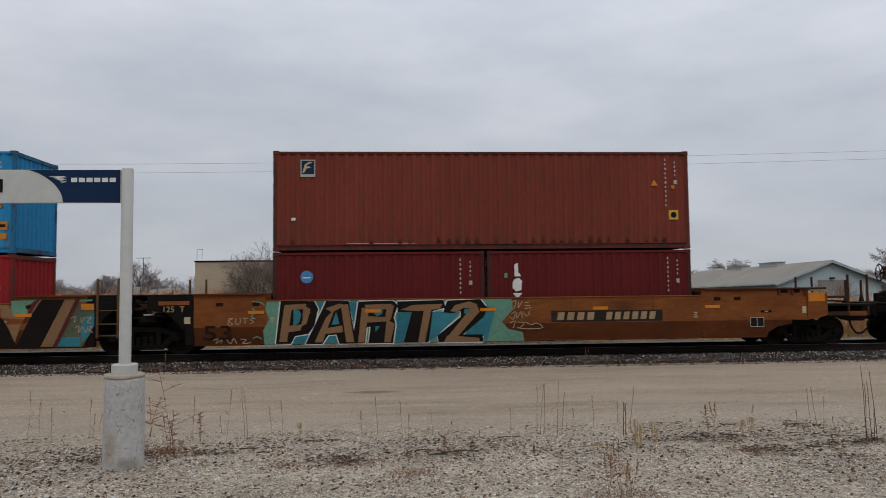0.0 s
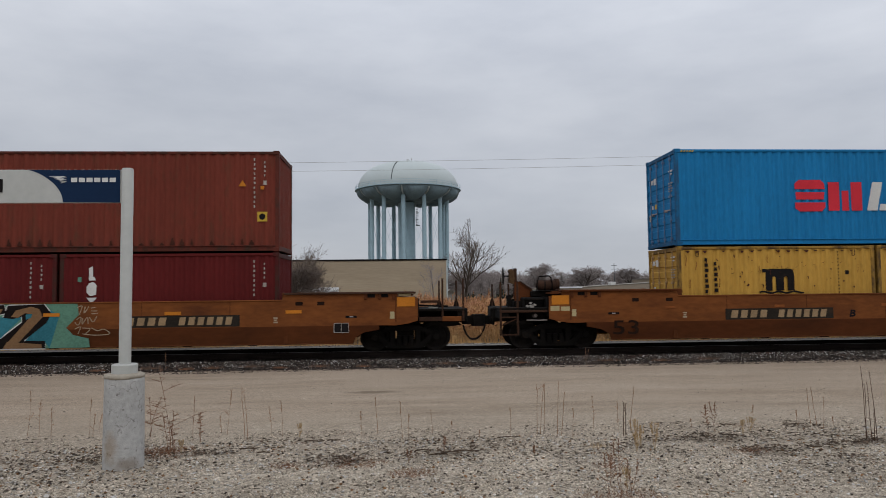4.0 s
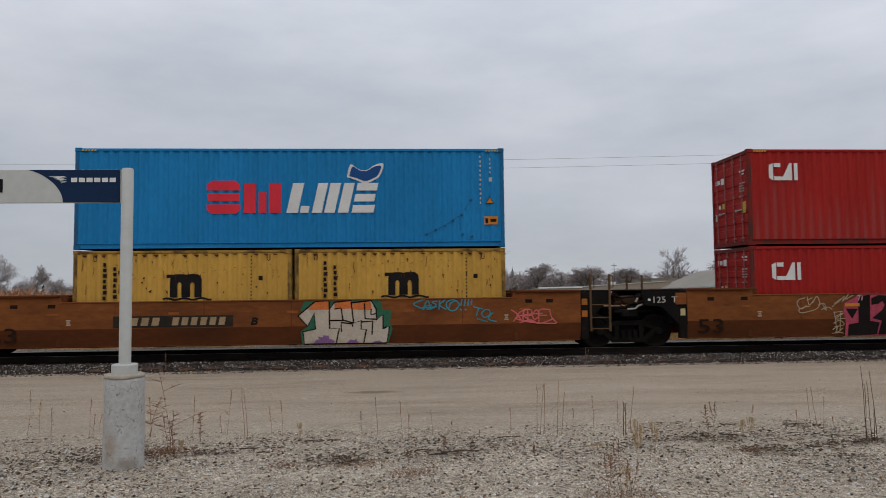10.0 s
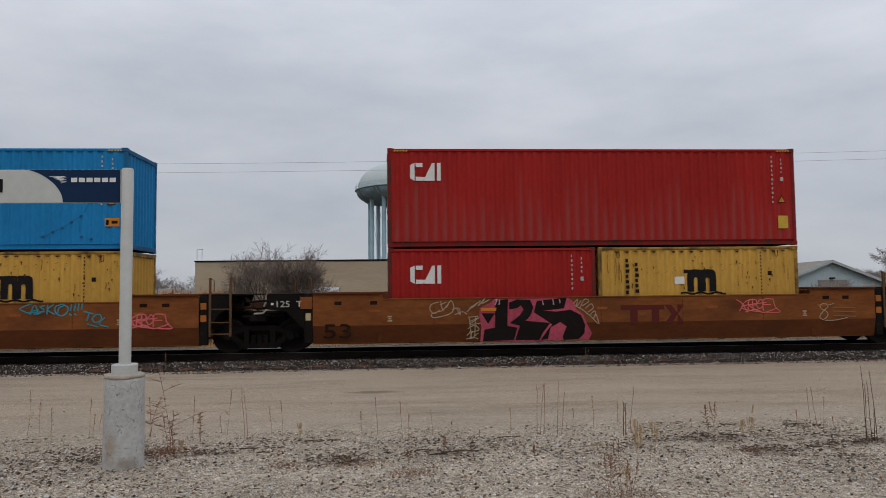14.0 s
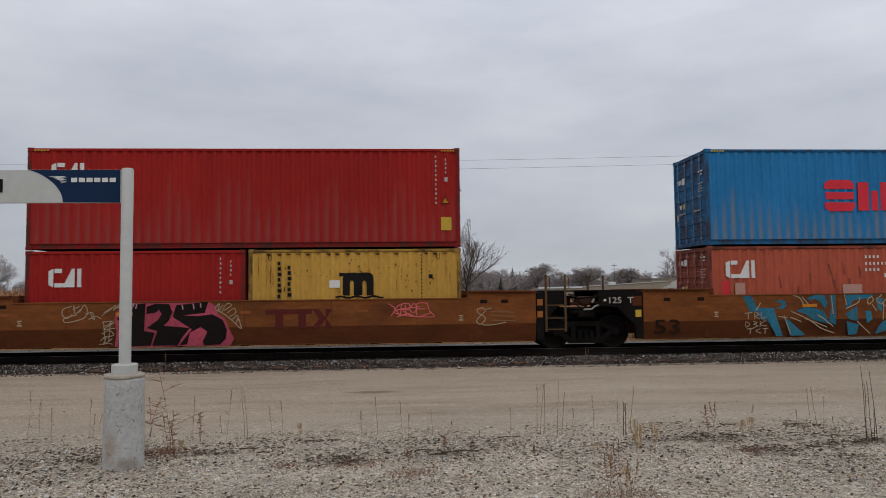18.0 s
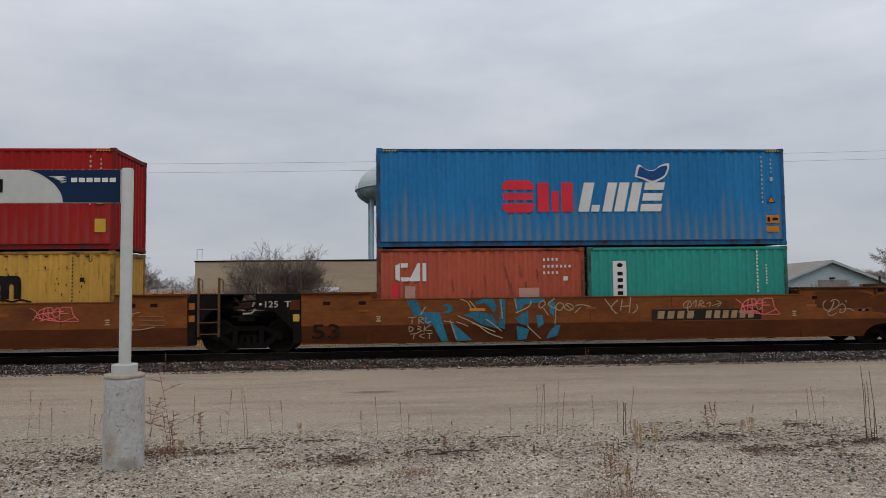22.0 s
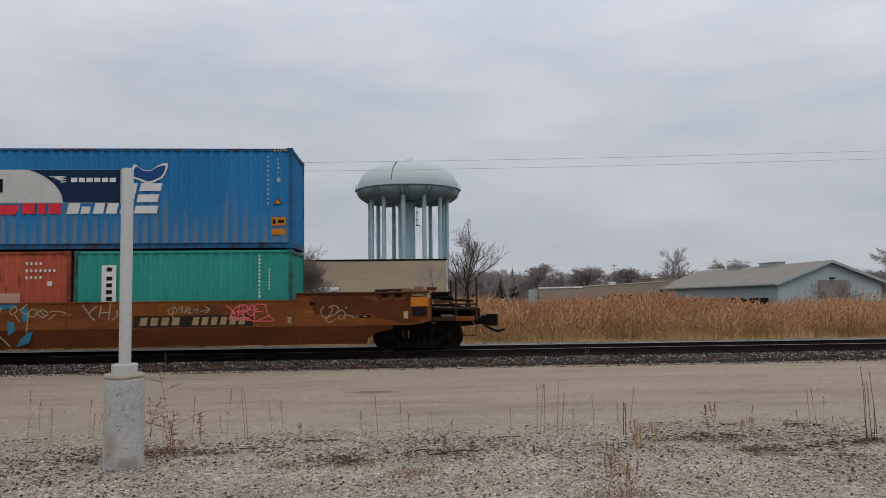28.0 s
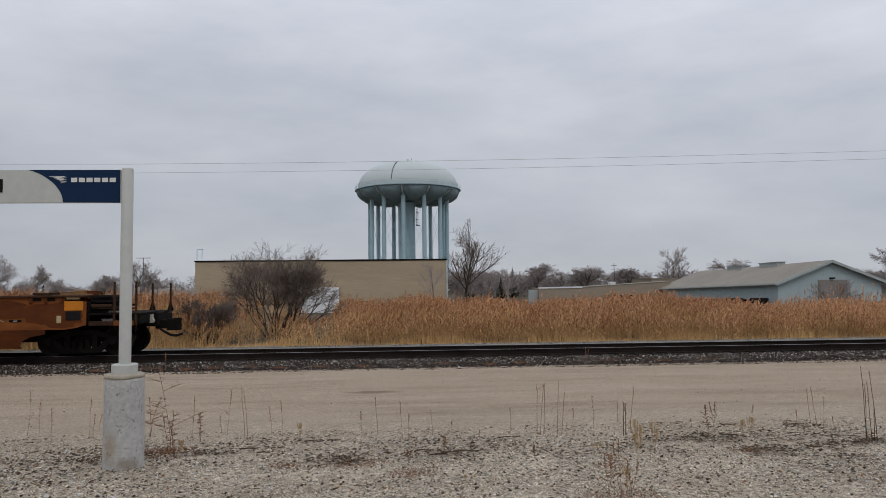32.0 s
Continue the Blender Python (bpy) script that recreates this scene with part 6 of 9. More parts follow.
                for xa, xb, z0, yy, rr, coat in ((10.02, 10.62, 0.745, -1.25, 0.022, M_GALV), (10.05, 10.66, 1.34, -1.1, 0.035, M_GRIME), (10.05, 10.6, 1.01, -1.2, 0.03, M_RUST)):
                    part("brake_pipe", Geo().tube([(-xa, yy, z0 + 0.01), (-xa - 0.25, yy, z0), (-xb, yy, z0 + 0.01)], rr, 7), coat, car)
            part("brake_lever", Geo().prism([(s * 10.5, 0.74), (s * 11.2, 0.72), (s * 11.3, 0.64), (s * 10.9, 0.60), (s * 10.6, 0.66)], "y", -1.2, -1.12), M_GRIME, car)
            part("end_sill", Geo().box(*sorted((s * 11.15, s * 11.42)), -1.4, 1.4, 0.80, 1.04, 0.02), M_GRIME, car)
            cp = Geo().box(*sorted((s * 11.4, s * 11.85)), -0.11, 0.11, 0.60, 0.86, 0.02)
            cp.prism([(s * 11.74, -0.17), (s * 12.05, -0.20), (s * 12.12, -0.05), (s * 11.98, 0.02), (s * 12.08, 0.17), (s * 11.76, 0.18)], "z", 0.55, 0.90)
            part("coupler", cp, M_GRIME, car, "cast knuckle coupler")
            hose = [(11.41, 0.60), (11.43, 0.48), (11.50, 0.32), (11.60, 0.20), (11.70, 0.17)] if s > 0 else [(-11.74, 0.58), (-11.78, 0.44), (-11.86, 0.30), (-11.97, 0.20), (-12.09, 0.17)]
            if not last:
                part("air_hose", Geo().tube([(x, -0.4, z) for x, z in hose], [0.028, 0.03, 0.03, 0.03, 0.036], 8), M_INK, car, "black air hose")
            lever = [(s * 11.62, -1.3, 0.92), (s * 11.64, -1.3, 0.66), (s * 11.50, -1.25, 0.60)]
            part("coupler_lever", Geo().tube(lever, 0.015, 6), M_GRIME, car)
            truck(car, 9.67 if s > 0 else -9.74, 1.78, 0.42)
            part("deck_hatch", Geo().box(*sorted((s * 9.48, s * 9.83)) if s > 0 else (-9.95, -9.72), -1.50, -1.47, 1.50, 1.59, 0.005), M_CREAM if s > 0 else M_CAR_LOW, car, "pale plate under the deck edge")
            for x in (8.55, 8.95, 9.35):
                part("flange_bracket", Geo().box(s * x - 0.04, s * x + 0.04, -1.575, -1.535, 1.40, 1.56, 0.01), M_CAR_LOW, car)
            for x in (8.60, 8.97):
                mark("flange_slot", [rect(min(s * x, s * (x + 0.22)), max(s * x, s * (x + 0.22)), 1.46, 1.555)], M_GRIME, car, CAR_SIDE, "dark slot under the flange", 0.002)
            yb = CAR_SIDE
            d = sorted((s * 9.44, s * 9.94))
            mark("side_placard", [rect(d[0], d[1], 1.20, 1.46)], M_ORANGE, car, yb, "orange placard", 0.008)
            d = sorted((s * 9.24, s * 9.36))
            mark("pale_tag", [rect(d[0], d[1], 0.86, 1.06)], M_CREAM, car, yb, "cream tag", 0.008)
            part("panel_seam", Geo().box(s * 9.40 - 0.015, s * 9.40 + 0.015, yb - 0.012, yb + 0.01, 0.76, 1.5), M_CAR_LOW, car)
    # reflectors, stencils, seams
    y = CAR_SIDE
    for x in (-6.5, -3.25, 0.0, 3.25, 6.55):
        if x in bright:
            mark("reflector", [rect(x - 0.22, x + 0.22, 1.04, 1.13)], M_ORANGE, car, y, "orange reflector", 0.016)
        else:
            mark("reflector", [rect(x - 0.12, x + 0.18, 1.05, 1.12)], M_DULL_REFLECTOR, car, y, "grimy orange reflector", 0.006)
    for x in (-6.05, 6.05):
        mark("stencil_mark", [rect(x - 0.06, x + 0.06, 0.78, 0.82), rect(x - 0.04, x + 0.04, 0.84, 0.88), rect(x - 0.06, x + 0.06, 0.90, 0.94)], M_CHALK, car, y)
    for x in (-7.6, -6.6, 6.6, 7.2):
        mark("stencil_smudge", [rect(x, x + 0.2, 1.26, 1.36)], M_STENCIL, car, y)
    weld = Geo()
    for x in (-4.8, -2.4, 0, 2.4, 4.8):
        weld.box(x - 0.008, x + 0.008, y - 0.003, y, 0.70, 1.38)
    tagged(part("weld_seams", weld, M_CAR_LOW, car), kind="stuff")
    for e in (-1, 1):
        if ends[e] == "coupler":
            mark("jacking_slot", [rect(e * 8.15 - 0.16, e * 8.15 + 0.16, 0.90, 0.96)], M_GRIME, car, y, "dark slot", 0.008)
            mark("jacking_stud", [rect(e * 8.15 - 0.05, e * 8.15 + 0.05, 0.915, 0.945)], M_GALV, car, y, "", 0.012)
    car.location = (xc, 0, 0)
    MOVERS.append((car, xc))
    return car


def number_board(car, x0):
    y = CAR_SIDE
    mark("number_board", [rect(x0, x0 + 3.25, 0.70, 1.02)], M_BOARD, car, y, "black number board")
    for start, wide, count in ((0.16, 1.16, 4), (1.58, 1.52, 6)):
        step = wide / count
        for k in range(count):
            a, b = x0 + start + k * step, x0 + start + (k + 0.66) * step
            mark("number_bar", [[(a, 0.755), (b, 0.755), (b + 0.04, 0.975), (a + 0.04, 0.975)]], M_NUMBER, car, y - 0.004)


def strokes_tag(car, x, z, w, h, glyphs, material, width, label, lift=0.008, name="graffiti_tag"):
    """Strokes given in a unit square, sprayed at x, z in the size w by h."""
    return sprayed(name, [[(x + a * w, z + b * h) for a, b in g] for g in glyphs], width, material, car, CAR_SIDE, label, lift)


def cloud(x0, x1, z0, z1, seed, n=26, rough=0.18):
    """An uneven sprayed patch."""
    rs = random.Random(seed)
    cx, cz = (x0 + x1) / 2, (z0 + z1) / 2
    out = []
    for i in range(n):
        a = 2 * math.pi * i / n
        c, s = math.cos(a), math.sin(a)
        k = 1 / max(abs(c), abs(s)) ** 0.75 * rs.uniform(1 - rough, 1)
        out.append((cx + (x1 - x0) / 2 * max(-1, min(1, c * k)), cz + (z1 - z0) / 2 * max(-1, min(1, s * k))))
    return out


def build_cars():
    y = CAR_SIDE
    word = "orange-brown well car unit"
    # the unit ahead, painted over at its rear
    q = well_car(-37.01, "joint", "joint", word + " covered in teal, black and tan graffiti", (6.55,))
    mark("graffiti_ground", [[(6.21, 1.48), (6.89, 1.50), (6.60, 1.32), (6.67, 1.14), (6.28, 1.04), (6.22, 1.27)], [(8.04, 1.50), (8.38, 1.50), (8.37, 1.45), (7.99, 1.43)]], M_MINT, q, y, "mint sprayed ground", 0.0)
    mark("graffiti_ground", [[(7.89, 1.30), (8.12, 1.40), (8.43, 1.37), (8.43, 0.85), (8.33, 0.57), (8.14, 0.22), (7.44, 0.23)]], M_OLIVE_G, q, y, "muddy green sprayed ground", 0.0)
    mark("graffiti_piece", [[(8.13, 0.99), (8.43, 1.09), (8.43, 0.78), (8.29, 0.50), (8.11, 0.32), (8.06, 0.68)], [(7.44, 0.48), (8.04, 0.47), (8.09, 0.21), (7.39, 0.22)]], M_TEAL_G, q, y, "teal sprayed patch", 0.003)
    mark("graffiti_piece", [[(6.94, 1.50), (7.67, 1.50), (7.02, 0.20), (6.36, 0.21)], [(5.93, 1.04), (6.03, 0.96), (6.37, 0.32), (6.35, 0.20), (5.95, 0.21)]], M_BLACK, q, y, "black sprayed stripe", 0.004)
    mark("graffiti_piece", [[(7.64, 1.50), (7.92, 1.50), (7.34, 0.22), (7.02, 0.22)], [(5.92, 1.38), (6.13, 1.38), (6.25, 1.22), (6.29, 1.06), (6.67, 1.05), (6.97, 1.50), (7.02, 1.50), (6.67, 0.96), (5.97, 1.02)], [(6.12, 0.84), (6.49, 0.84), (6.34, 0.34)]], M_TAN, q, y, "tan sprayed stripe", 0.006)
    mark("graffiti_piece", [[(7.92, 1.50), (8.05, 1.50), (7.47, 0.23), (7.35, 0.22)], [(6.82, 1.47), (6.94, 1.50), (6.63, 0.88), (6.51, 0.85)]], M_MAROON_G, q, y, "maroon sprayed edge", 0.008)
    mark("side_placard", [rect(8.08, 8.42, 1.21, 1.38)], M_ORANGE, q, y, "orange placard", 0.012)
    sprayed("graffiti_tag", [[(7.80, 0.99), (7.93, 1.02), (7.90, 0.86)], [(8.09, 1.02), (8.09, 0.86), (8.19, 1.02)], [(8.23, 0.99), (8.37, 1.01), (8.25, 0.88), (8.38, 0.85)], [(7.94, 0.73), (8.04, 0.78), (8.02, 0.59), (8.12, 0.75)], [(8.14, 0.75), (8.22, 0.59), (8.27, 0.77)], [(8.3, 0.75), (8.4, 0.77), (8.3, 0.67), (8.41, 0.59)]], 0.022, M_CHALK, q, y, "pale sprayed scrawl", 0.012)
    truck(q, 9.62)
    # unit with the large lettering
    r = well_car(-17.70, "joint", "coupler", word + " with large tan and teal graffiti lettering", (-6.5, -3.25, 0.0, 3.25, 6.55))
    mark("graffiti_ground", [[(-6.21, 1.4), (0.68, 1.4), (0.72, 1.08), (0.39, 0.73), (0.58, 0.53), (0.99, 0.43), (1.03, 0.19), (0.66, 0.18), (-6.26, 0.18), (-6.3, 0.58), (-6.14, 0.89), (-6.24, 1.16)]], M_MINT, r, y, "mint sprayed ground", 0.0)
    mark("graffiti_fill", [[(-4.8, 1.37), (-4.55, 1.36), (-4.88, 0.7)], [(-5.05, 0.46), (-4.86, 0.72), (-5.06, 0.19), (-5.55, 0.2), (-5.42, 0.4)], [(-4.47, 0.42), (-4.28, 0.43), (-4.19, 0.18), (-4.66, 0.18)], [(-3.93, 1.34), (-3.66, 1.35), (-3.78, 0.63)], [(-3.32, 0.62), (-3.11, 0.65), (-3.18, 0.18), (-3.4, 0.18)], [(-2.57, 1.05), (-2.16, 1.03), (-2.37, 0.18), (-2.64, 0.18)], [(-1.57, 1.04), (-0.78, 1.03), (-1.48, 0.32), (-1.69, 0.22)], [(-0.02, 1.21), (0.2, 1.05), (0.07, 0.57), (-0.04, 0.18), (-0.15, 0.34), (-0.68, 0.39)]], M_TEAL_G, r, y, "blue sprayed fill", 0.002)
    sprayed("graffiti_outline", [[(-5.82, 1.39), (-4.89, 1.38), (-4.78, 1.16), (-4.89, 0.69), (-5.05, 0.47), (-5.42, 0.41), (-5.53, 0.2), (-5.95, 0.2), (-5.82, 1.39)], [(-4.56, 1.38), (-3.93, 1.37), (-3.72, 0.18), (-4.19, 0.18), (-4.28, 0.44), (-4.5, 0.42), (-4.66, 0.18), (-5.13, 0.19), (-4.88, 0.7), (-4.56, 1.38)], [(-3.66, 1.35), (-2.7, 1.37), (-2.55, 1.24), (-2.67, 0.9), (-2.62, 0.69), (-2.69, 0.18), (-3.39, 0.18), (-3.32, 0.65), (-3.43, 0.62), (-3.48, 0.18), (-3.84, 0.18), (-3.66, 1.35)]], 0.062, M_WHITE, r, y, "white sprayed outline", 0.003)
    sprayed("graffiti_outline", [[(-2.57, 1.34), (-1.26, 1.37), (-1.2, 1.15), (-1.57, 1.06), (-1.69, 0.18), (-2.4, 0.18), (-2.16, 1.03), (-2.56, 1.05), (-2.57, 1.34)], [(-1.16, 1.35), (-0.21, 1.38), (-0.01, 1.13), (-0.12, 0.88), (-0.72, 0.39), (-0.15, 0.38), (-0.15, 0.18), (-1.42, 0.18), (-1.45, 0.36), (-0.78, 0.89), (-0.78, 1.05), (-1.01, 0.99), (-1.28, 1.02), (-1.16, 1.35)]], 0.062, M_WHITE, r, y, "white sprayed outline", 0.003)
    mark("graffiti_shadow", [[(-5.82, 1.39), (-4.89, 1.38), (-4.78, 1.16), (-4.89, 0.69), (-5.05, 0.47), (-5.42, 0.41), (-5.53, 0.2), (-5.95, 0.2)], [(-4.56, 1.38), (-3.93, 1.37), (-3.72, 0.18), (-4.19, 0.18), (-4.28, 0.44), (-4.5, 0.42), (-4.66, 0.18), (-5.13, 0.19), (-4.88, 0.7)], [(-3.66, 1.35), (-2.7, 1.37), (-2.55, 1.24), (-2.67, 0.9), (-2.62, 0.69), (-2.69, 0.18), (-3.39, 0.18), (-3.32, 0.65), (-3.43, 0.62), (-3.48, 0.18), (-3.84, 0.18)]], M_BLACK, r, y, "black sprayed letter shadow", 0.008)
    mark("graffiti_shadow", [[(-2.57, 1.34), (-1.26, 1.37), (-1.2, 1.15), (-1.57, 1.06), (-1.69, 0.18), (-2.4, 0.18), (-2.16, 1.03), (-2.56, 1.05)], [(-1.16, 1.35), (-0.21, 1.38), (-0.01, 1.13), (-0.12, 0.88), (-0.72, 0.39), (-0.15, 0.38), (-0.15, 0.18), (-1.42, 0.18), (-1.45, 0.36), (-0.78, 0.89), (-0.78, 1.05), (-1.01, 0.99), (-1.28, 1.02)]], M_BLACK, r, y, "black sprayed letter shadow", 0.008)
    mark("graffiti_letter", [[(-5.71, 1.28), (-5.5, 1.28), (-5.64, 0.25), (-5.86, 0.25)], [(-5.71, 1.28), (-5.11, 1.31), (-5.13, 1.16), (-5.61, 1.14)], [(-5.19, 1.28), (-4.99, 1.15), (-5.1, 0.75), (-5.27, 0.66), (-5.21, 0.88)], [(-5.72, 0.69), (-5.21, 0.74), (-5.27, 0.57), (-5.7, 0.5)]], M_TAN, r, y, "tan sprayed letter stroke", 0.011)
    mark("graffiti_letter", [[(-4.56, 0.92), (-4.33, 1.14), (-4.66, 0.23), (-4.88, 0.23)], [(-4.58, 1.17), (-4.2, 1.3), (-4.0, 1.26), (-4.39, 1.06)], [(-4.15, 1.26), (-3.95, 1.29), (-3.78, 0.22), (-4.0, 0.22)], [(-4.64, 0.61), (-4.11, 0.69), (-4.09, 0.5), (-4.74, 0.45)]], M_TAN, r, y, "tan sprayed letter stroke", 0.011)
    mark("graffiti_letter", [[(-3.57, 1.18), (-3.36, 1.17), (-3.5, 0.21), (-3.67, 0.21)], [(-3.49, 1.26), (-2.7, 1.28), (-2.78, 1.14), (-3.41, 1.08)], [(-2.86, 1.17), (-2.65, 1.25), (-2.76, 0.83), (-2.94, 0.77)], [(-3.41, 0.94), (-2.75, 0.9), (-2.81, 0.79), (-3.41, 0.76)], [(-2.87, 0.84), (-2.64, 0.72), (-2.77, 0.2), (-2.94, 0.2)]], M_TAN, r, y, "tan sprayed letter stroke", 0.011)
    mark("graffiti_letter", [[(-2.49, 1.1), (-2.14, 1.24), (-1.29, 1.26), (-1.37, 1.12), (-1.98, 1.06)], [(-1.82, 1.09), (-1.61, 1.09), (-1.8, 0.19), (-1.99, 0.19)]], M_TAN, r, y, "tan sprayed letter stroke", 0.011)
    mark("graffiti_letter", [[(-1.07, 1.05), (-0.94, 1.22), (-0.54, 1.32), (-0.33, 1.25), (-0.26, 1.09), (-0.44, 1.11), (-0.7, 1.14), (-0.89, 1.02)], [(-0.41, 1.22), (-0.23, 1.04), (-0.85, 0.35), (-1.16, 0.33)], [(-1.16, 0.37), (-0.26, 0.29), (-0.23, 0.18), (-1.27, 0.18)]], M_TAN, r, y, "tan sprayed letter stroke", 0.011)
    mark("graffiti_fill", [[(-5.46, 1.15), (-5.32, 1.14), (-5.25, 1.02), (-5.3, 0.8), (-5.47, 0.67)], [(-4.41, 0.71), (-4.28, 1.08), (-4.19, 0.73)], [(-3.19, 1.12), (-2.97, 1.11), (-3.0, 1.0), (-3.13, 0.93), (-3.22, 1.0)], [(-3.19, 0.65), (-3.07, 0.66), (-3.1, 0.59), (-3.19, 0.49)], [(-0.68, 1.11), (-0.51, 1.11), (-0.54, 1.01), (-0.67, 0.97)]], M_TEAL_G, r, y, "blue sprayed fill", 0.013)
    sprayed("graffiti_tag", [[(0.68, 1.28), (0.81, 1.32), (0.74, 1.08)], [(0.89, 1.3), (0.87, 1.12), (0.99, 1.31)], [(1.05, 1.26), (1.18, 1.28)], [(1.05, 1.18), (1.21, 1.18)], [(1.05, 1.1), (1.24, 1.12)], [(0.67, 0.95), (0.79, 1.01), (0.72, 0.8), (0.62, 0.88)], [(0.83, 0.99), (0.82, 0.82), (0.95, 1.01), (0.98, 0.83)], [(1.01, 1.01), (1.11, 0.88), (1.21, 1.04)], [(0.62, 0.69), (0.78, 0.75), (0.71, 0.56)], [(0.83, 0.72), (1.04, 0.69), (0.91, 0.56)], [(1.07, 0.72), (1.23, 0.64), (1.4, 0.68), (1.56, 0.55), (1.15, 0.52), (0.83, 0.56)]], 0.022, M_CHALK, r, y, "pale sprayed scrawl", 0.012)
    sprayed("graffiti_tag", [[(-6.61, 1.21), (-6.51, 1.09), (-6.62, 0.98), (-6.51, 0.9)], [(-6.59, 0.35), (-6.47, 0.41), (-6.34, 0.35)], [(-6.61, 1.4), (-6.36, 1.35), (-6.27, 1.29)]], 0.03, M_MINT, r, y, "mint sprayed scrawl", 0.012)
    sprayed("graffiti_tag", [[(-7.23, 0.93), (-7.26, 0.75), (-7.13, 0.77), (-7.24, 0.85), (-7.13, 0.92), (-7.23, 0.93)], [(-7.05, 0.92), (-7.05, 0.77), (-6.93, 0.79), (-6.93, 0.93)], [(-6.87, 0.92), (-6.71, 0.93)], [(-6.79, 0.91), (-6.8, 0.77)], [(-6.54, 0.92), (-6.65, 0.89), (-6.56, 0.82), (-6.66, 0.76)], [(-7.66, 0.32), (-7.53, 0.37), (-7.58, 0.24), (-7.42, 0.34), (-7.45, 0.24)], [(-7.29, 0.34), (-7.18, 0.23), (-7.1, 0.37), (-7.02, 0.23)], [(-6.92, 0.35), (-6.76, 0.33), (-6.86, 0.23), (-6.62, 0.25)]], 0.022, M_CHALK, r, y, "faint pale scrawl", 0.012)
    number_board(r, 1.82)
    mark("label_panel", [rect(7.665, 8.08, 0.485, 0.76)], M_OFFWHITE, r, y, "white framed label")
    mark("label_squares", [rect(7.68, 7.865, 0.50, 0.745), rect(7.88, 8.065, 0.50, 0.745)], M_INK, r, y, "", 0.003)
    lettering("53", -7.93, 0.33, 0.40, M_STENCIL, r, y, 0.004, 0, 1.5, 0.003)
    mark("reflector", [rect(-9.16, -8.32, 1.31, 1.42)], M_DULL_REFLECTOR, r, y, "long grimy orange reflector", 0.006)
    lettering("125", -9.02, 1.12, 0.16, M_NUMBER, r, y, 0.002, 0, 1.0, 0.0)
    lettering("T", -8.58, 1.12, 0.16, M_NUMBER, r, y, 0.002, 0, 1.0, 0.0)
    mark("cream_tag", [rect(-8.46, -8.30, 0.79, 0.98)], M_CREAM, r, y + 0.02, "cream tag")
    # unit with the brake wheel
    s = well_car(6.096, "coupler", "joint", word + " with brake wheel and white graffiti")
    number_board(s, -4.85)
    lettering("53", -8.18, 0.33, 0.40, M_STENCIL, s, y, 0.004, 0, 1.5, 0.003)
    lettering("B", -1.12, 0.75, 0.19, M_INK, s, y, 0.012, 0.2, 1.2, 0.003)
    mark("graffiti_ground", [[(0.25, 1.15), (0.36, 1.37), (1.06, 1.4), (2.48, 1.38), (2.54, 1.13), (2.8, 1.08), (2.74, 0.76), (2.82, 0.57), (2.69, 0.18), (0.3, 0.18), (0.26, 0.53), (0.45, 0.68), (0.34, 0.88)]], M_GREEN_G, s, y, "dark green sprayed shadow", 0.0)
    mark("graffiti_piece", [[(0.18, 0.97), (0.66, 1.37), (1.03, 1.39), (1.06, 1.15), (1.19, 1.34), (1.66, 1.39), (1.69, 1.32), (2.22, 1.38), (2.36, 1.14), (2.37, 0.82), (2.55, 0.97), (2.55, 0.58), (2.73, 0.65), (2.65, 0.18), (0.37, 0.18), (0.32, 0.53), (0.67, 0.6), (0.63, 1.05), (0.45, 0.68)]], M_GRAF_WHITE, s, y, "off-white sprayed piece", 0.004)
    mark("graffiti_fill", [[(0.66, 1.37), (1.03, 1.39), (1.04, 1.14), (0.45, 1.13)], [(1.19, 1.33), (1.66, 1.37), (1.67, 1.16), (1.2, 1.14)], [(1.7, 1.31), (2.2, 1.36), (2.23, 1.11), (1.7, 1.13)]], M_SPRAY_ORANGE, s, y, "orange sprayed tops", 0.006)
    mark("graffiti_fill", [[(0.61, 0.19), (0.67, 0.28), (0.77, 0.32), (0.73, 0.39), (0.86, 0.36), (0.89, 0.42), (1.05, 0.41), (1.04, 0.34), (1.21, 0.26), (1.16, 0.18)], [(1.5, 0.18), (1.58, 0.24), (1.64, 0.3), (1.74, 0.27), (1.79, 0.32), (1.88, 0.18)], [(2.22, 0.18), (2.33, 0.24), (2.46, 0.26), (2.54, 0.18)]], M_PURPLE, s, y, "purple sprayed feet", 0.007)
    sprayed("graffiti_outline", [[(0.18, 0.97), (0.66, 1.37), (1.03, 1.39), (1.06, 1.15), (1.19, 1.34), (1.66, 1.39), (1.69, 1.32), (2.22, 1.38), (2.36, 1.14), (2.37, 0.82), (2.55, 0.97), (2.55, 0.58), (2.73, 0.65), (2.65, 0.18), (0.37, 0.18), (0.32, 0.53), (0.67, 0.6), (0.63, 1.05), (0.45, 0.68), (0.18, 0.97)], [(1.05, 1.36), (1.06, 0.6), (1.33, 0.62), (1.24, 0.18)], [(1.07, 0.83), (1.46, 0.83), (1.7, 0.76), (1.7, 0.65)]], 0.042, M_BLACK, s, y, "black sprayed lines", 0.009)
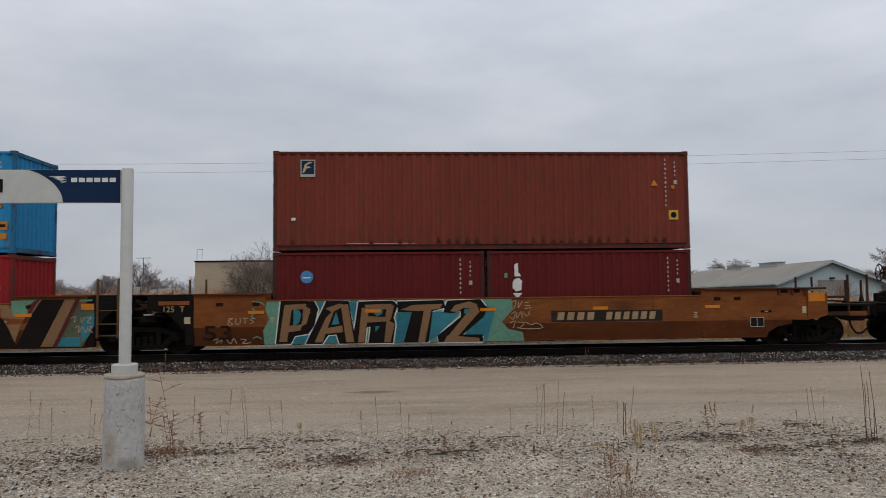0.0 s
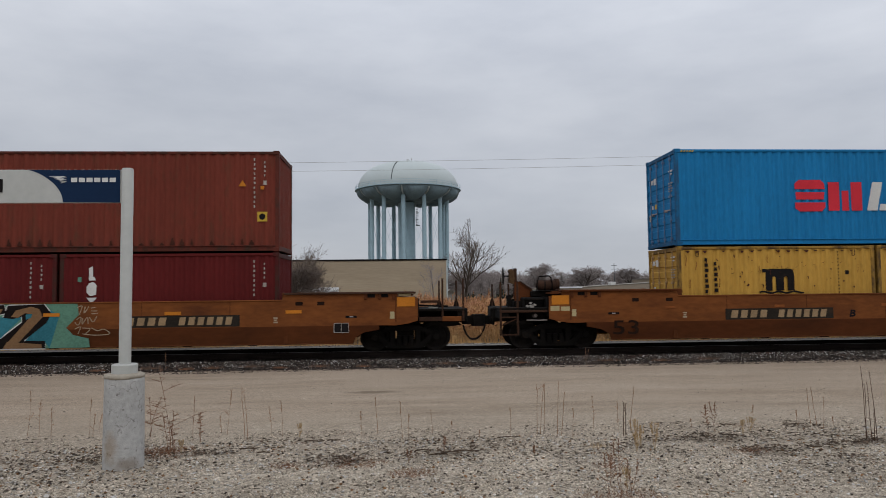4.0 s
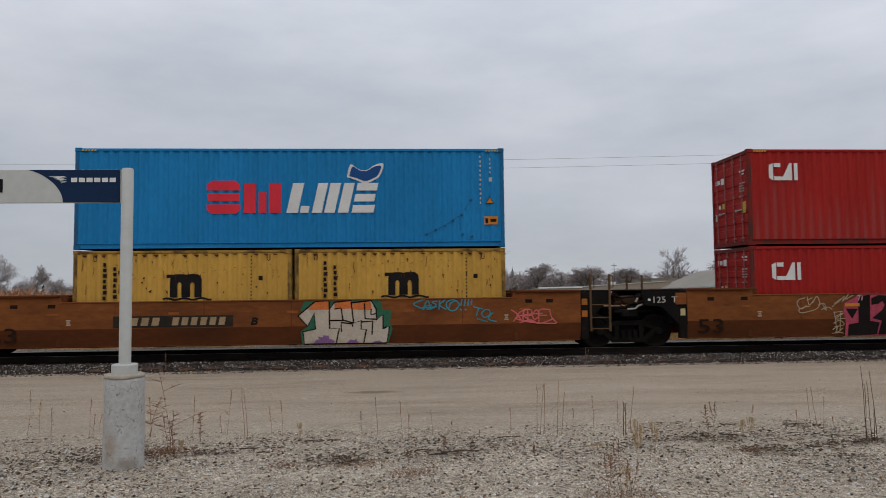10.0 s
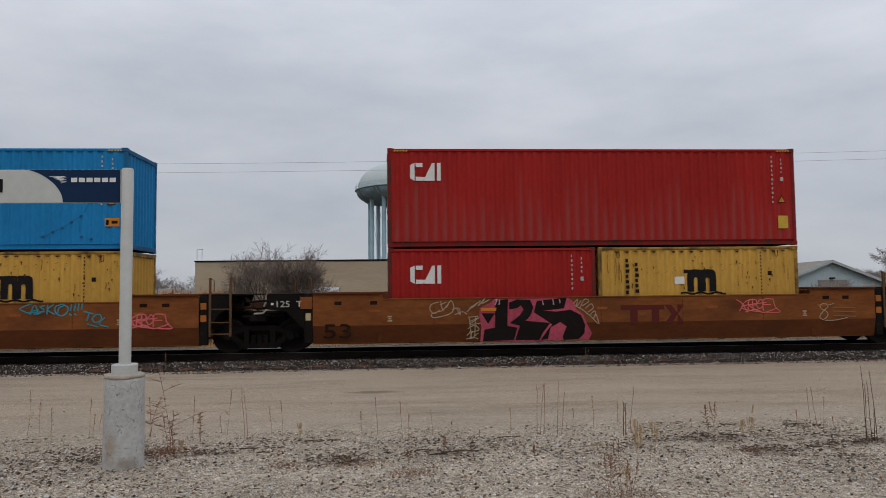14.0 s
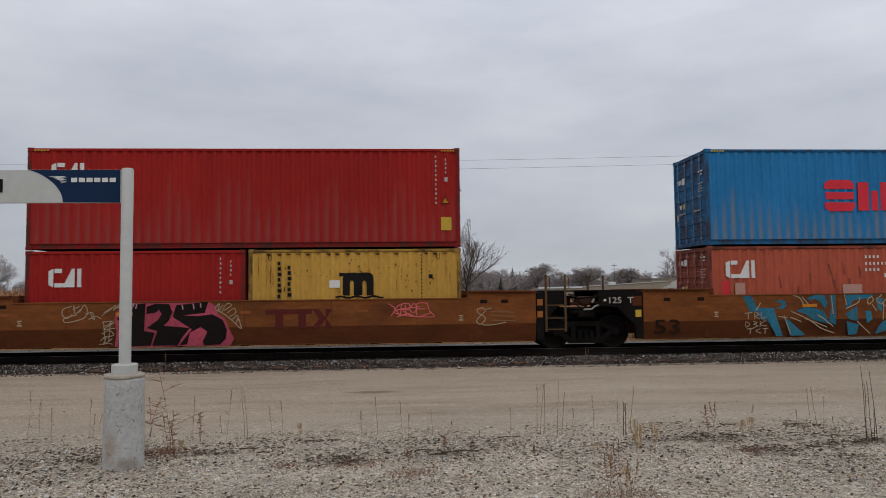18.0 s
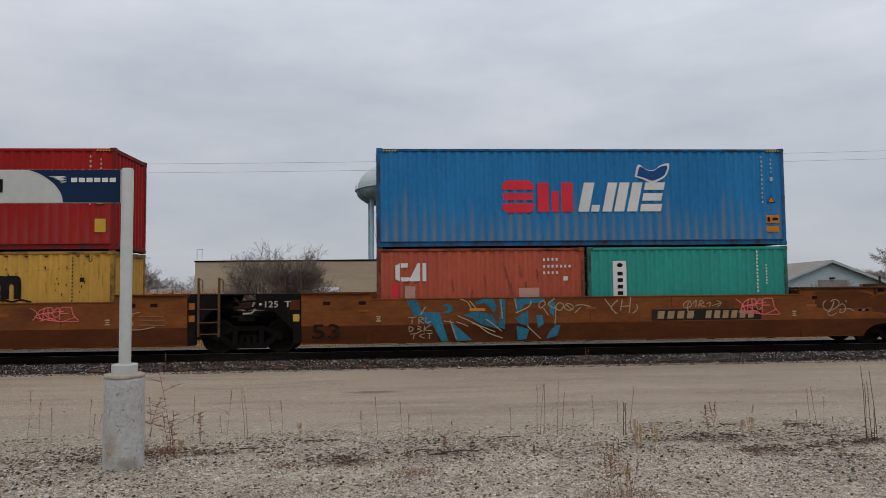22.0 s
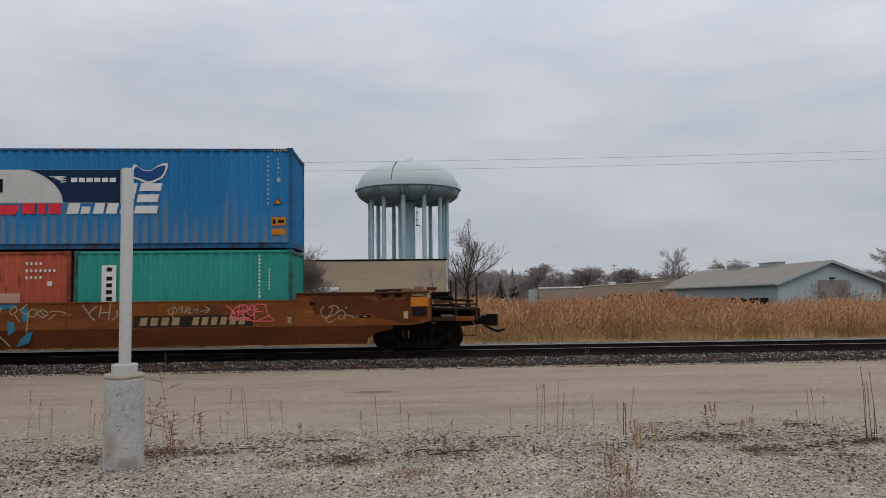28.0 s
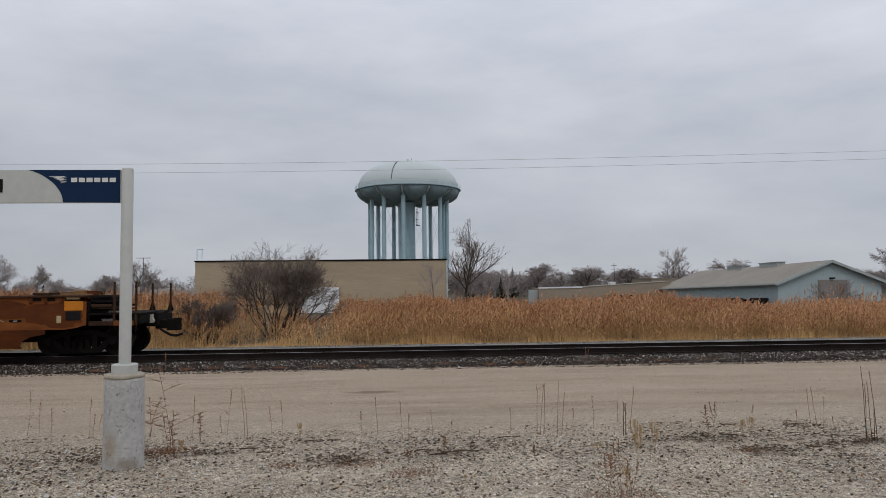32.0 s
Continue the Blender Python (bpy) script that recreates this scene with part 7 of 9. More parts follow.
    sprayed("graffiti_outline", [[(1.19, 1.15), (1.38, 1.18), (1.43, 0.85)], [(1.66, 1.35), (1.73, 0.75), (1.94, 0.82), (1.94, 0.58), (2.08, 0.57), (2.01, 0.18)], [(1.39, 0.51), (1.38, 0.77), (1.7, 0.73)], [(2.03, 1.3), (2.05, 0.87), (2.37, 0.85)], [(2.22, 1.14), (2.21, 0.98), (2.36, 1.01)], [(1.95, 0.78), (2.26, 0.8), (2.24, 0.42)], [(2.55, 0.58), (2.66, 0.64)]], 0.042, M_BLACK, s, y, "black sprayed lines", 0.009)
    sprayed("graffiti_tag", [[(3.73, 1.4), (3.51, 1.32), (3.42, 1.25), (3.61, 1.15), (3.72, 1.12)], [(3.67, 1.1), (3.81, 1.36), (3.9, 1.1)], [(3.72, 1.2), (3.92, 1.23)], [(4.08, 1.34), (3.94, 1.31), (4.05, 1.23), (3.93, 1.13), (3.77, 1.12)], [(4.15, 1.37), (4.13, 1.1)], [(4.31, 1.37), (4.15, 1.23), (4.34, 1.1)], [(4.54, 1.38), (4.36, 1.31), (4.36, 1.16), (4.49, 1.06), (4.63, 1.11), (4.7, 1.27), (4.54, 1.38)], [(4.59, 1.34), (4.46, 1.27), (4.42, 1.14)]], 0.034, M_SCRAWL_TEAL, s, y, "teal sprayed scrawl", 0.012)
    sprayed("graffiti_tag", [[(4.79, 1.38), (4.75, 1.19)], [(4.89, 1.4), (4.85, 1.19)], [(4.98, 1.4), (4.95, 1.19)], [(5.07, 1.4), (5.05, 1.22)], [(4.72, 1.11), (4.78, 1.07)], [(4.86, 1.11), (4.91, 1.07)], [(5.11, 1.17), (5.37, 1.1)], [(5.26, 1.13), (5.19, 0.91)], [(5.44, 1.08), (5.34, 0.97), (5.43, 0.86), (5.58, 0.95), (5.55, 1.07), (5.44, 1.08)], [(5.67, 1.0), (5.53, 0.82), (5.77, 0.74)], [(5.2, 0.83), (5.5, 0.74)], [(3.56, 1.15), (4.08, 1.18)]], 0.034, M_SCRAWL_TEAL, s, y, "teal sprayed scrawl", 0.012)
    sprayed("graffiti_tag", [[(6.18, 1.07), (6.36, 0.93), (6.25, 0.73)], [(6.59, 1.07), (6.39, 0.94), (6.52, 0.7)], [(6.52, 0.71), (6.56, 1.04), (6.77, 1.05), (6.75, 0.9), (6.55, 0.89), (6.81, 0.71)], [(6.84, 0.98), (6.92, 1.06), (7.0, 0.92), (6.87, 0.79), (6.79, 0.9), (6.84, 0.98)], [(7.29, 1.06), (7.0, 1.05), (6.98, 0.72)], [(6.98, 0.9), (7.22, 0.9)], [(6.42, 0.7), (6.75, 0.77), (6.99, 0.67), (7.41, 0.8)], [(7.29, 1.08), (7.35, 0.83), (7.49, 0.68), (7.21, 0.67), (6.75, 0.71), (6.34, 0.81), (6.5, 0.91), (7.09, 0.96)], [(6.66, 1.08), (6.66, 0.71)]], 0.036, M_PINK, s, y, "pink sprayed scrawl", 0.012)
    mark("orange_squares", [rect(8.24, 8.40, 1.18, 1.36), rect(8.24, 8.40, 0.84, 1.02)], M_DULL_ORANGE, s, y + 0.02, "orange squares")
    # brake wheel stand, tank and pipe on the end deck
    st = part("brake_stand", Geo().box(-10.80, -10.70, -0.14, -0.02, 1.10, 2.29, 0.015).box(-10.83, -10.68, -0.17, 0.0, 1.84, 1.90, 0.01), M_RUST, s, "rusty brake wheel stand")
    part("gear_case", Geo().prism([(-10.96, 1.86), (-10.80, 1.80), (-10.79, 2.18), (-10.85, 2.26), (-10.93, 2.20)], "y", -0.20, 0.02).tube([(-10.90, -0.24, 2.20), (-10.90, 0.04, 2.20)], 0.065, 12).tube([(-10.86, -0.23, 1.98), (-10.86, 0.04, 1.98)], 0.085, 12), M_LADDER, st, "ochre-stained gear case")
    part("chain_guard", Geo().prism([(-10.79, 1.30), (-10.28, 1.30), (-10.27, 1.62), (-10.40, 1.70), (-10.62, 1.86), (-10.79, 1.88)], "y", -0.22, 0.05), M_CAR_LOW, st, "grimy brown chain guard")
    part("guard_flange", Geo().prism([(-10.27, 1.62), (-10.25, 1.65), (-10.40, 1.74), (-10.61, 1.90), (-10.62, 1.86), (-10.40, 1.70)], "y", -0.27, 0.10).box(-10.28, -10.25, -0.27, 0.10, 1.30, 1.62), M_RUST, st)
    part("chain_sheave", Geo().tube([(-10.95, -0.16, 1.40), (-10.95, -0.02, 1.40)], 0.085, 12).box(-11.0, -10.80, -0.14, -0.02, 1.12, 1.36, 0.01), M_GRIME, st)
    part("stand_base", Geo().box(-10.86, -10.24, -0.5, 0.4, 1.11, 1.30, 0.02), M_GRIME, st)
    wheel = Geo()
    ring = [(-11.12 + 0.05 * math.cos(a), -0.08 + 0.25 * math.cos(a), 2.05 + 0.26 * math.sin(a)) for a in np.linspace(0, 6.283, 25)]
    wheel.tube(ring, 0.018, 6)
    for k in range(6):
        a = k * 1.047 + 0.3
        wheel.tube([(-11.08, -0.08, 2.05), (-11.12 + 0.05 * math.cos(a), -0.08 + 0.25 * math.cos(a), 2.05 + 0.26 * math.sin(a))], 0.012, 5)
    wheel.tube([(-11.10, -0.08, 2.05), (-10.86, -0.08, 2.05)], 0.025, 6)
    part("brake_wheel", wheel, M_GRIME, st, "black brake wheel")
    tank = part("air_tank", Geo().tube([(-10.09, 0, 1.76), (-10.05, 0, 1.76), (-9.98, 0, 1.76), (-9.52, 0, 1.76), (-9.46, 0, 1.77)], [0.06, 0.13, 0.165, 0.165, 0.15], 20).tube([(-9.51, 0, 1.78), (-9.39, 0, 1.78)], 0.185, 16), M_RUST, s, "rusty round air tank", smooth=True)
    part("strap", Geo().tube([(-9.86, 0, 1.76), (-9.82, 0, 1.76)], 0.172, 20).tube([(-9.64, 0, 1.76), (-9.60, 0, 1.76)], 0.172, 20), M_GRIME, tank)
    part("pipe_loop", Geo().tube([(-10.09, -0.16, 1.60), (-10.08, -0.16, 1.90), (-10.02, -0.16, 2.03), (-9.72, -0.16, 2.05), (-9.65, -0.16, 1.98), (-9.64, -0.16, 1.84)], 0.022, 8), M_GRIME, s)
    part("tank_bed", Geo().box(-10.32, -9.36, -0.55, 0.5, 1.42, 1.58, 0.02).box(-10.20, -9.55, -0.65, 0.5, 1.58, 1.605, 0.006).prism([(-10.02, 1.42), (-9.42, 1.42), (-9.36, 1.30), (-10.10, 1.20)], "y", -0.5, 0.4), M_GRIME, s)
    part("tank_bed_edge", Geo().box(-9.62, -9.34, -0.60, -0.52, 1.44, 1.63, 0.02), M_RUST, s)
    rose = Geo().tube([(-10.46, -1.26, 1.13), (-10.46, -1.0, 1.13)], 0.06, 10)
    for k in range(5):
        a = 1.2566 * k + 0.5
        u, w = -10.46 + 0.11 * math.cos(a), 1.14 + 0.10 * math.sin(a)
        rose.tube([(u, -1.22, w), (u, -1.0, w)], 0.034, 8)
    part("brake_valve", rose, M_OFFWHITE, s, "dusty white brake valve")
    part("drain_cup", Geo().tube([(-10.35, -1.20, 0.88), (-10.35, -1.0, 0.88)], [0.05, 0.075], 12), M_GALV, s, "dull grey drain cup")
    mark("yellow_tags", [rect(-9.98, -9.72, 1.02, 1.16), rect(-9.68, -9.42, 1.02, 1.14)], M_CREAM, s, y, "cream tags")
    truck(s, 9.765)
    # middle unit
    c = well_car(25.63, "joint", "joint", word + " with pink and black graffiti", (-3.25,))
    mark("white_square", [rect(-9.36, -9.29, 1.28, 1.34)], M_WHITE, c, y - 0.0)
    lettering("125", -9.20, 1.22, 0.175, M_OFFWHITE, c, y, 0.002, 0, 1.15, 0.0)
    lettering("T", -8.66, 1.22, 0.175, M_OFFWHITE, c, y, 0.002, 0, 1.15, 0.0)
    lettering("53", -7.90, 0.33, 0.40, M_STENCIL, c, y, 0.004, 0, 1.5, 0.003)
    mark("brown_panel", [rect(-8.55, -8.22, 1.16, 1.5)], M_CAR, c, y, "orange-brown panel")
    mark("cream_tag", [rect(-8.40, -8.26, 0.84, 1.04)], M_CREAM, c, y + 0.02, "cream tag")
    mark("graffiti_ground", [[(-3.52, 0.96), (-3.48, 1.14), (-3.16, 1.29), (-3.06, 1.4), (-0.96, 1.4), (-0.78, 1.26), (-0.72, 1.05), (-0.53, 0.92), (-0.4, 0.61), (-0.27, 0.37), (-0.38, 0.18), (-3.5, 0.18), (-3.46, 0.58)]], M_PINK_GROUND, c, y, "deep pink sprayed ground", 0.0)
    mark("graffiti_piece", [[(-3.45, 0.98), (-3.07, 0.97), (-3.27, 0.68)], [(-3.06, 1.34), (-2.69, 1.37), (-2.72, 0.61), (-2.43, 0.56), (-2.53, 0.21), (-3.42, 0.19), (-3.38, 0.51), (-3.07, 0.57)], [(-2.66, 1.27), (-2.43, 1.36), (-2.05, 1.34), (-1.96, 1.12), (-2.06, 0.88), (-2.2, 0.75), (-1.48, 0.68), (-1.71, 0.39), (-1.8, 0.2), (-2.5, 0.21), (-2.36, 0.61), (-2.65, 0.69), (-2.35, 0.91), (-2.25, 1.07), (-2.32, 1.19), (-2.43, 1.11), (-2.66, 1.08)]], M_BLACK, c, y, "black sprayed figure", 0.004)
    mark("graffiti_piece", [[(-1.86, 1.31), (-0.99, 1.4), (-1.08, 1.09), (-1.67, 1.03), (-1.29, 1.0), (-0.88, 1.05), (-0.59, 0.89), (-0.47, 0.61), (-0.5, 0.37), (-0.66, 0.21), (-1.1, 0.19), (-1.13, 0.3), (-1.01, 0.57), (-1.19, 0.7), (-1.48, 0.55), (-1.55, 0.23), (-1.77, 0.2), (-1.43, 0.64), (-1.95, 0.99)]], M_BLACK, c, y, "black sprayed figure", 0.004)
    sprayed("graffiti_tag", [[(-3.06, 1.34), (-3.0, 1.37), (-3.06, 1.21)], [(-2.93, 1.35), (-2.95, 1.21)], [(-1.7, 1.32), (-1.67, 1.19)], [(-1.4, 1.35), (-1.37, 1.19)], [(-1.2, 1.35), (-1.19, 1.24)]], 0.03, M_PALE_PINK, c, y, "pale sprayed highlights", 0.008)
    sprayed("graffiti_tag", [[(-4.67, 1.31), (-4.87, 1.25), (-4.92, 1.11), (-4.8, 0.98), (-4.64, 1.09)], [(-4.63, 1.23), (-4.45, 1.31)], [(-4.61, 1.34), (-4.56, 1.1), (-4.42, 1.23)], [(-4.45, 1.15), (-4.32, 1.35), (-4.24, 1.14), (-4.37, 0.97), (-4.81, 0.87), (-4.85, 0.99), (-4.53, 1.07)], [(-4.29, 1.1), (-4.1, 1.13), (-4.05, 0.93)], [(-4.21, 0.95), (-4.0, 1.03), (-3.87, 0.96)], [(-4.16, 1.14), (-4.08, 0.95)]], 0.026, M_CHALK, c, y, "pale sprayed scrawl", 0.012)
    sprayed("graffiti_tag", [[(-3.87, 1.03), (-3.64, 1.22), (-3.81, 1.12), (-3.56, 1.28), (-3.71, 1.14), (-3.48, 1.34), (-3.55, 1.18), (-3.35, 1.4), (-3.45, 1.25), (-3.22, 1.37)], [(-3.84, 0.87), (-3.55, 0.9)], [(-3.81, 0.74), (-3.52, 0.86), (-3.78, 0.68), (-3.49, 0.7)], [(-3.85, 0.55), (-3.65, 0.64), (-3.53, 0.51), (-3.82, 0.45)], [(-3.88, 0.36), (-3.72, 0.48), (-3.79, 0.26), (-3.56, 0.42)], [(-3.91, 0.26), (-3.66, 0.29), (-3.56, 0.26)], [(-3.81, 0.9), (-3.75, 0.29)], [(-3.62, 0.9), (-3.66, 0.32)]], 0.024, M_CHALK, c, y, "pale sprayed scrawl", 0.012)
    sprayed("graffiti_tag", [[(-0.81, 1.22), (-0.68, 1.34), (-0.72, 1.13), (-0.58, 1.31)], [(-0.62, 1.1), (-0.48, 1.34), (-0.35, 1.29), (-0.55, 1.15)], [(-0.46, 1.08), (-0.29, 1.21), (-0.23, 1.09), (-0.39, 0.98)], [(-0.33, 0.89), (-0.19, 1.01), (-0.16, 0.85)], [(-0.23, 0.77), (-0.16, 0.92), (-0.07, 0.64)], [(-0.78, 1.17), (-0.55, 1.05), (-0.31, 0.85), (-0.1, 0.64)]], 0.026, M_CHALK, c, y, "pale sprayed scrawl", 0.012)
    T = [[(0.58, 1.02), (0.85, 1.02), (0.85, 0.62), (1.07, 0.62), (1.07, 1.02), (1.48, 1.02), (1.48, 0.62), (1.70, 0.62), (1.70, 1.02), (1.86, 1.02), (1.86, 1.16), (0.58, 1.16)], [(1.86, 1.16), (2.06, 1.16), (2.26, 0.89), (2.06, 0.62), (1.86, 0.62), (2.06, 0.89)], [(2.24, 1.16), (2.44, 1.16), (2.30, 0.94), (2.24, 0.89)], [(2.24, 0.62), (2.44, 0.62), (2.30, 0.84), (2.24, 0.89)]]
    mark("oxide_block", T, M_OXIDE, c, y, "oxide red painted block")
    strokes_tag(c, 4.0, 0.88, 1.3, 0.42, KROE, M_PINK, 0.026, "pink sprayed scrawl")
    sprayed("graffiti_tag", [[(6.63, 1.14), (6.51, 1.09), (6.55, 0.98), (6.69, 0.91), (6.74, 0.8), (6.6, 0.67), (6.49, 0.75), (6.59, 0.9), (6.73, 1.02), (6.73, 1.1), (6.63, 1.14)], [(6.65, 0.65), (6.96, 0.65), (7.33, 0.72)], [(6.76, 1.09), (6.93, 1.13)]], 0.026, M_CHALK, c, y, "pale sprayed scrawl", 0.012)
    sprayed("graffiti_tag", [[(6.89, 1.02), (7.58, 1.0)], [(6.89, 0.91), (7.61, 0.88)], [(6.92, 0.78), (7.61, 0.75)]], 0.03, M_TAN, c, y, "tan chalk lines", 0.012)
    mark("orange_squares", [rect(8.24, 8.40, 1.18, 1.36), rect(8.24, 8.40, 0.84, 1.02)], M_DULL_ORANGE, c, y + 0.02, "orange squares")
    truck(c, 9.765)
    # last unit
    d = well_car(45.16, "joint", "coupler", word + " with blue graffiti, last one", (-3.25,), last=True)
    mark("white_square", [rect(-9.36, -9.29, 1.28, 1.34)], M_WHITE, d, y - 0.0)
    lettering("125", -9.20, 1.22, 0.175, M_OFFWHITE, d, y, 0.002, 0, 1.15, 0.0)
    lettering("T", -8.66, 1.22, 0.175, M_OFFWHITE, d, y, 0.002, 0, 1.15, 0.0)
    lettering("53", -7.90, 0.33, 0.40, M_STENCIL, d, y, 0.004, 0, 1.5, 0.003)
    mark("brown_panel", [rect(-8.52, -8.24, 1.14, 1.42)], M_CAR_LOW, d, y + 0.02, "grimy brown panel")
    mark("cream_tag", [rect(-8.43, -8.26, 0.82, 1.02)], M_YELLOW_TAG, d, y + 0.02, "dusty yellow tag")
    mark("graffiti_piece", [[(-5.26, 1.4), (-4.99, 1.4), (-4.82, 1.03), (-4.33, 1.02), (-4.22, 0.63), (-4.08, 0.2), (-4.28, 0.2), (-4.53, 0.69), (-4.67, 0.92), (-5.04, 0.92)], [(-4.28, 1.2), (-4.15, 1.26), (-3.96, 1.21), (-3.95, 1.06), (-4.07, 0.99), (-4.26, 1.01), (-4.09, 1.08), (-4.09, 1.16)], [(-4.04, 0.75), (-3.86, 0.64), (-3.4, 0.22), (-3.86, 0.21)], [(-3.65, 0.93), (-3.3, 1.07), (-2.82, 0.92), (-2.63, 0.52), (-3.14, 0.66), (-3.39, 0.84)], [(-3.33, 1.29), (-3.06, 1.4), (-2.8, 1.4), (-2.69, 1.16), (-2.77, 0.97), (-2.9, 1.15), (-3.06, 1.28), (-3.22, 1.23)]], M_SCRAWL_BLUE, d, y, "blue sprayed letter part", 0.003)
    mark("graffiti_piece", [[(-2.64, 1.4), (-2.45, 1.4), (-2.47, 0.51), (-2.68, 0.6), (-2.58, 1.0)], [(-2.13, 1.39), (-1.3, 1.4), (-1.33, 1.29), (-1.92, 1.21), (-2.01, 1.02), (-2.15, 0.96)], [(-2.17, 0.82), (-1.8, 1.05), (-1.79, 0.61), (-2.03, 0.66)], [(-1.56, 0.91), (-1.38, 0.9), (-1.35, 0.66), (-1.52, 0.54)], [(-1.2, 1.29), (-1.01, 1.27), (-1.05, 0.88), (-1.16, 0.96)]], M_SCRAWL_BLUE, d, y, "blue sprayed letter part", 0.003)
    mark("graffiti_piece", [[(-2.14, 0.61), (-1.77, 0.51), (-1.86, 0.23), (-2.11, 0.21)], [(-1.02, 0.6), (-0.87, 0.63), (-0.97, 0.32), (-1.29, 0.22), (-1.2, 0.42)], [(-4.88, 0.9), (-4.66, 0.9), (-4.53, 0.63), (-4.72, 0.71)]], M_SCRAWL_BLUE, d, y, "blue sprayed letter part", 0.0033)
    sprayed("graffiti_tag", [[(-3.74, 1.39), (-3.53, 1.3), (-3.42, 1.09)], [(-3.82, 0.92), (-3.3, 0.68), (-2.95, 0.43), (-2.54, 0.27)], [(-3.01, 0.81), (-2.82, 0.68), (-2.55, 0.46)], [(-2.58, 1.37), (-2.54, 0.82)], [(-2.18, 1.4), (-2.13, 1.09)], [(-1.71, 1.32), (-1.78, 1.15), (-2.15, 0.98)], [(-4.03, 0.8), (-3.86, 0.26)], [(-1.83, 0.61), (-1.63, 0.41), (-1.45, 0.24)], [(-3.47, 1.34), (-3.27, 1.1)], [(-2.75, 0.45), (-3.14, 0.61), (-3.41, 0.71)], [(-3.85, 0.75), (-3.52, 0.62)], [(-4.88, 0.95), (-4.72, 1.18)], [(-4.22, 0.78), (-3.93, 0.73)]], 0.03, M_CHALK, d, y, "pale sprayed lines", 0.012)
    sprayed("graffiti_tag", [[(-1.35, 1.33), (-1.48, 1.22), (-1.44, 1.1), (-1.3, 1.22), (-1.35, 1.33)], [(-1.28, 1.4), (-1.12, 1.4), (-1.04, 1.36), (-1.22, 1.22), (-1.03, 1.09)], [(-1.03, 1.12), (-0.9, 1.25), (-0.77, 1.18), (-0.87, 1.03), (-1.03, 1.12)], [(-0.77, 1.12), (-0.64, 1.23), (-0.48, 1.13), (-0.61, 1.02), (-0.77, 1.12)], [(-0.69, 1.2), (-0.54, 1.05)], [(-0.45, 0.96), (-0.28, 1.11)], [(-0.44, 1.16), (-0.25, 1.19), (0.01, 1.13)], [(-0.99, 1.17), (-1.03, 0.64)], [(-1.35, 1.1), (-1.22, 0.9)]], 0.028, M_CHALK, d, y, "pale sprayed scrawl", 0.012)
    sprayed("graffiti_tag", [[(0.43, 1.35), (0.74, 0.92)], [(0.81, 1.31), (0.61, 1.09), (0.79, 0.92)], [(0.94, 1.32), (0.88, 0.99)], [(0.9, 1.12), (1.16, 1.14)], [(1.19, 1.4), (1.14, 0.94)], [(1.36, 1.19), (1.37, 1.03), (1.24, 0.93)]], 0.03, M_CHALK, d, y, "pale sprayed scrawl", 0.012)
    sprayed("graffiti_tag", [[(2.89, 1.27), (2.74, 1.17), (2.79, 1.06), (2.97, 1.12), (2.92, 1.27), (2.85, 1.09)], [(3.02, 1.17), (3.12, 1.28), (3.1, 1.07)], [(3.18, 1.09), (3.25, 1.26), (3.34, 1.2), (3.22, 1.15), (3.38, 1.08)], [(3.43, 1.16), (3.55, 1.21), (3.5, 1.08)], [(3.58, 1.11), (3.85, 1.19)], [(3.72, 1.26), (3.87, 1.19), (3.75, 1.08)], [(2.85, 1.09), (2.88, 0.91)]], 0.024, M_CHALK, d, y, "pale sprayed scrawl", 0.012)
    sprayed("graffiti_tag", [[(-5.22, 0.88), (-4.97, 0.9)], [(-5.1, 0.89), (-5.11, 0.7)], [(-4.91, 0.7), (-4.91, 0.89), (-4.78, 0.85), (-4.89, 0.79), (-4.77, 0.71)], [(-4.71, 0.9), (-4.71, 0.73), (-4.56, 0.77)], [(-5.19, 0.64), (-5.07, 0.57), (-5.18, 0.48), (-5.19, 0.64)], [(-4.97, 0.65), (-4.85, 0.6), (-4.96, 0.56), (-4.83, 0.51), (-4.97, 0.46)], [(-4.75, 0.65), (-4.77, 0.48)], [(-4.6, 0.66), (-4.75, 0.55), (-4.55, 0.5)], [(-5.16, 0.42), (-4.94, 0.45)], [(-5.05, 0.43), (-5.07, 0.28)], [(-4.75, 0.43), (-4.9, 0.37), (-4.75, 0.3)], [(-4.69, 0.43), (-4.53, 0.44)], [(-4.61, 0.44), (-4.63, 0.28)]], 0.024, M_CHALK, d, y, "pale sprayed letters", 0.012)
    number_board(d, 1.80)
    strokes_tag(d, 4.3, 0.82, 1.3, 0.5, KROE, M_PINK, 0.03, "pink sprayed scrawl", 0.012)
    sprayed("graffiti_tag", [[(7.02, 1.23), (6.93, 1.14), (6.94, 1.0), (7.08, 0.91), (7.22, 1.08), (7.25, 1.2)], [(7.14, 1.19), (7.29, 1.25), (7.41, 1.18), (7.36, 1.04), (7.17, 0.94), (7.05, 0.85), (7.15, 0.78), (7.33, 0.86)], [(7.36, 1.04), (7.51, 1.12), (7.6, 1.02), (7.57, 0.9), (7.42, 0.86), (7.45, 0.98)], [(7.54, 0.96), (7.69, 0.98), (7.85, 0.91)], [(7.61, 1.23), (7.63, 1.16)]], 0.028, M_CHALK, d, y, "pale sprayed scrawl", 0.012)
    mark("soot_stain", [cloud(8.3, 9.98, 0.80, 1.43, 61), cloud(8.95, 9.75, 0.72, 0.95, 63), cloud(6.6, 8.5, 0.95, 1.5, 62)], M_CAR_LOW, d, y, "sooty brown stain", 0.0)
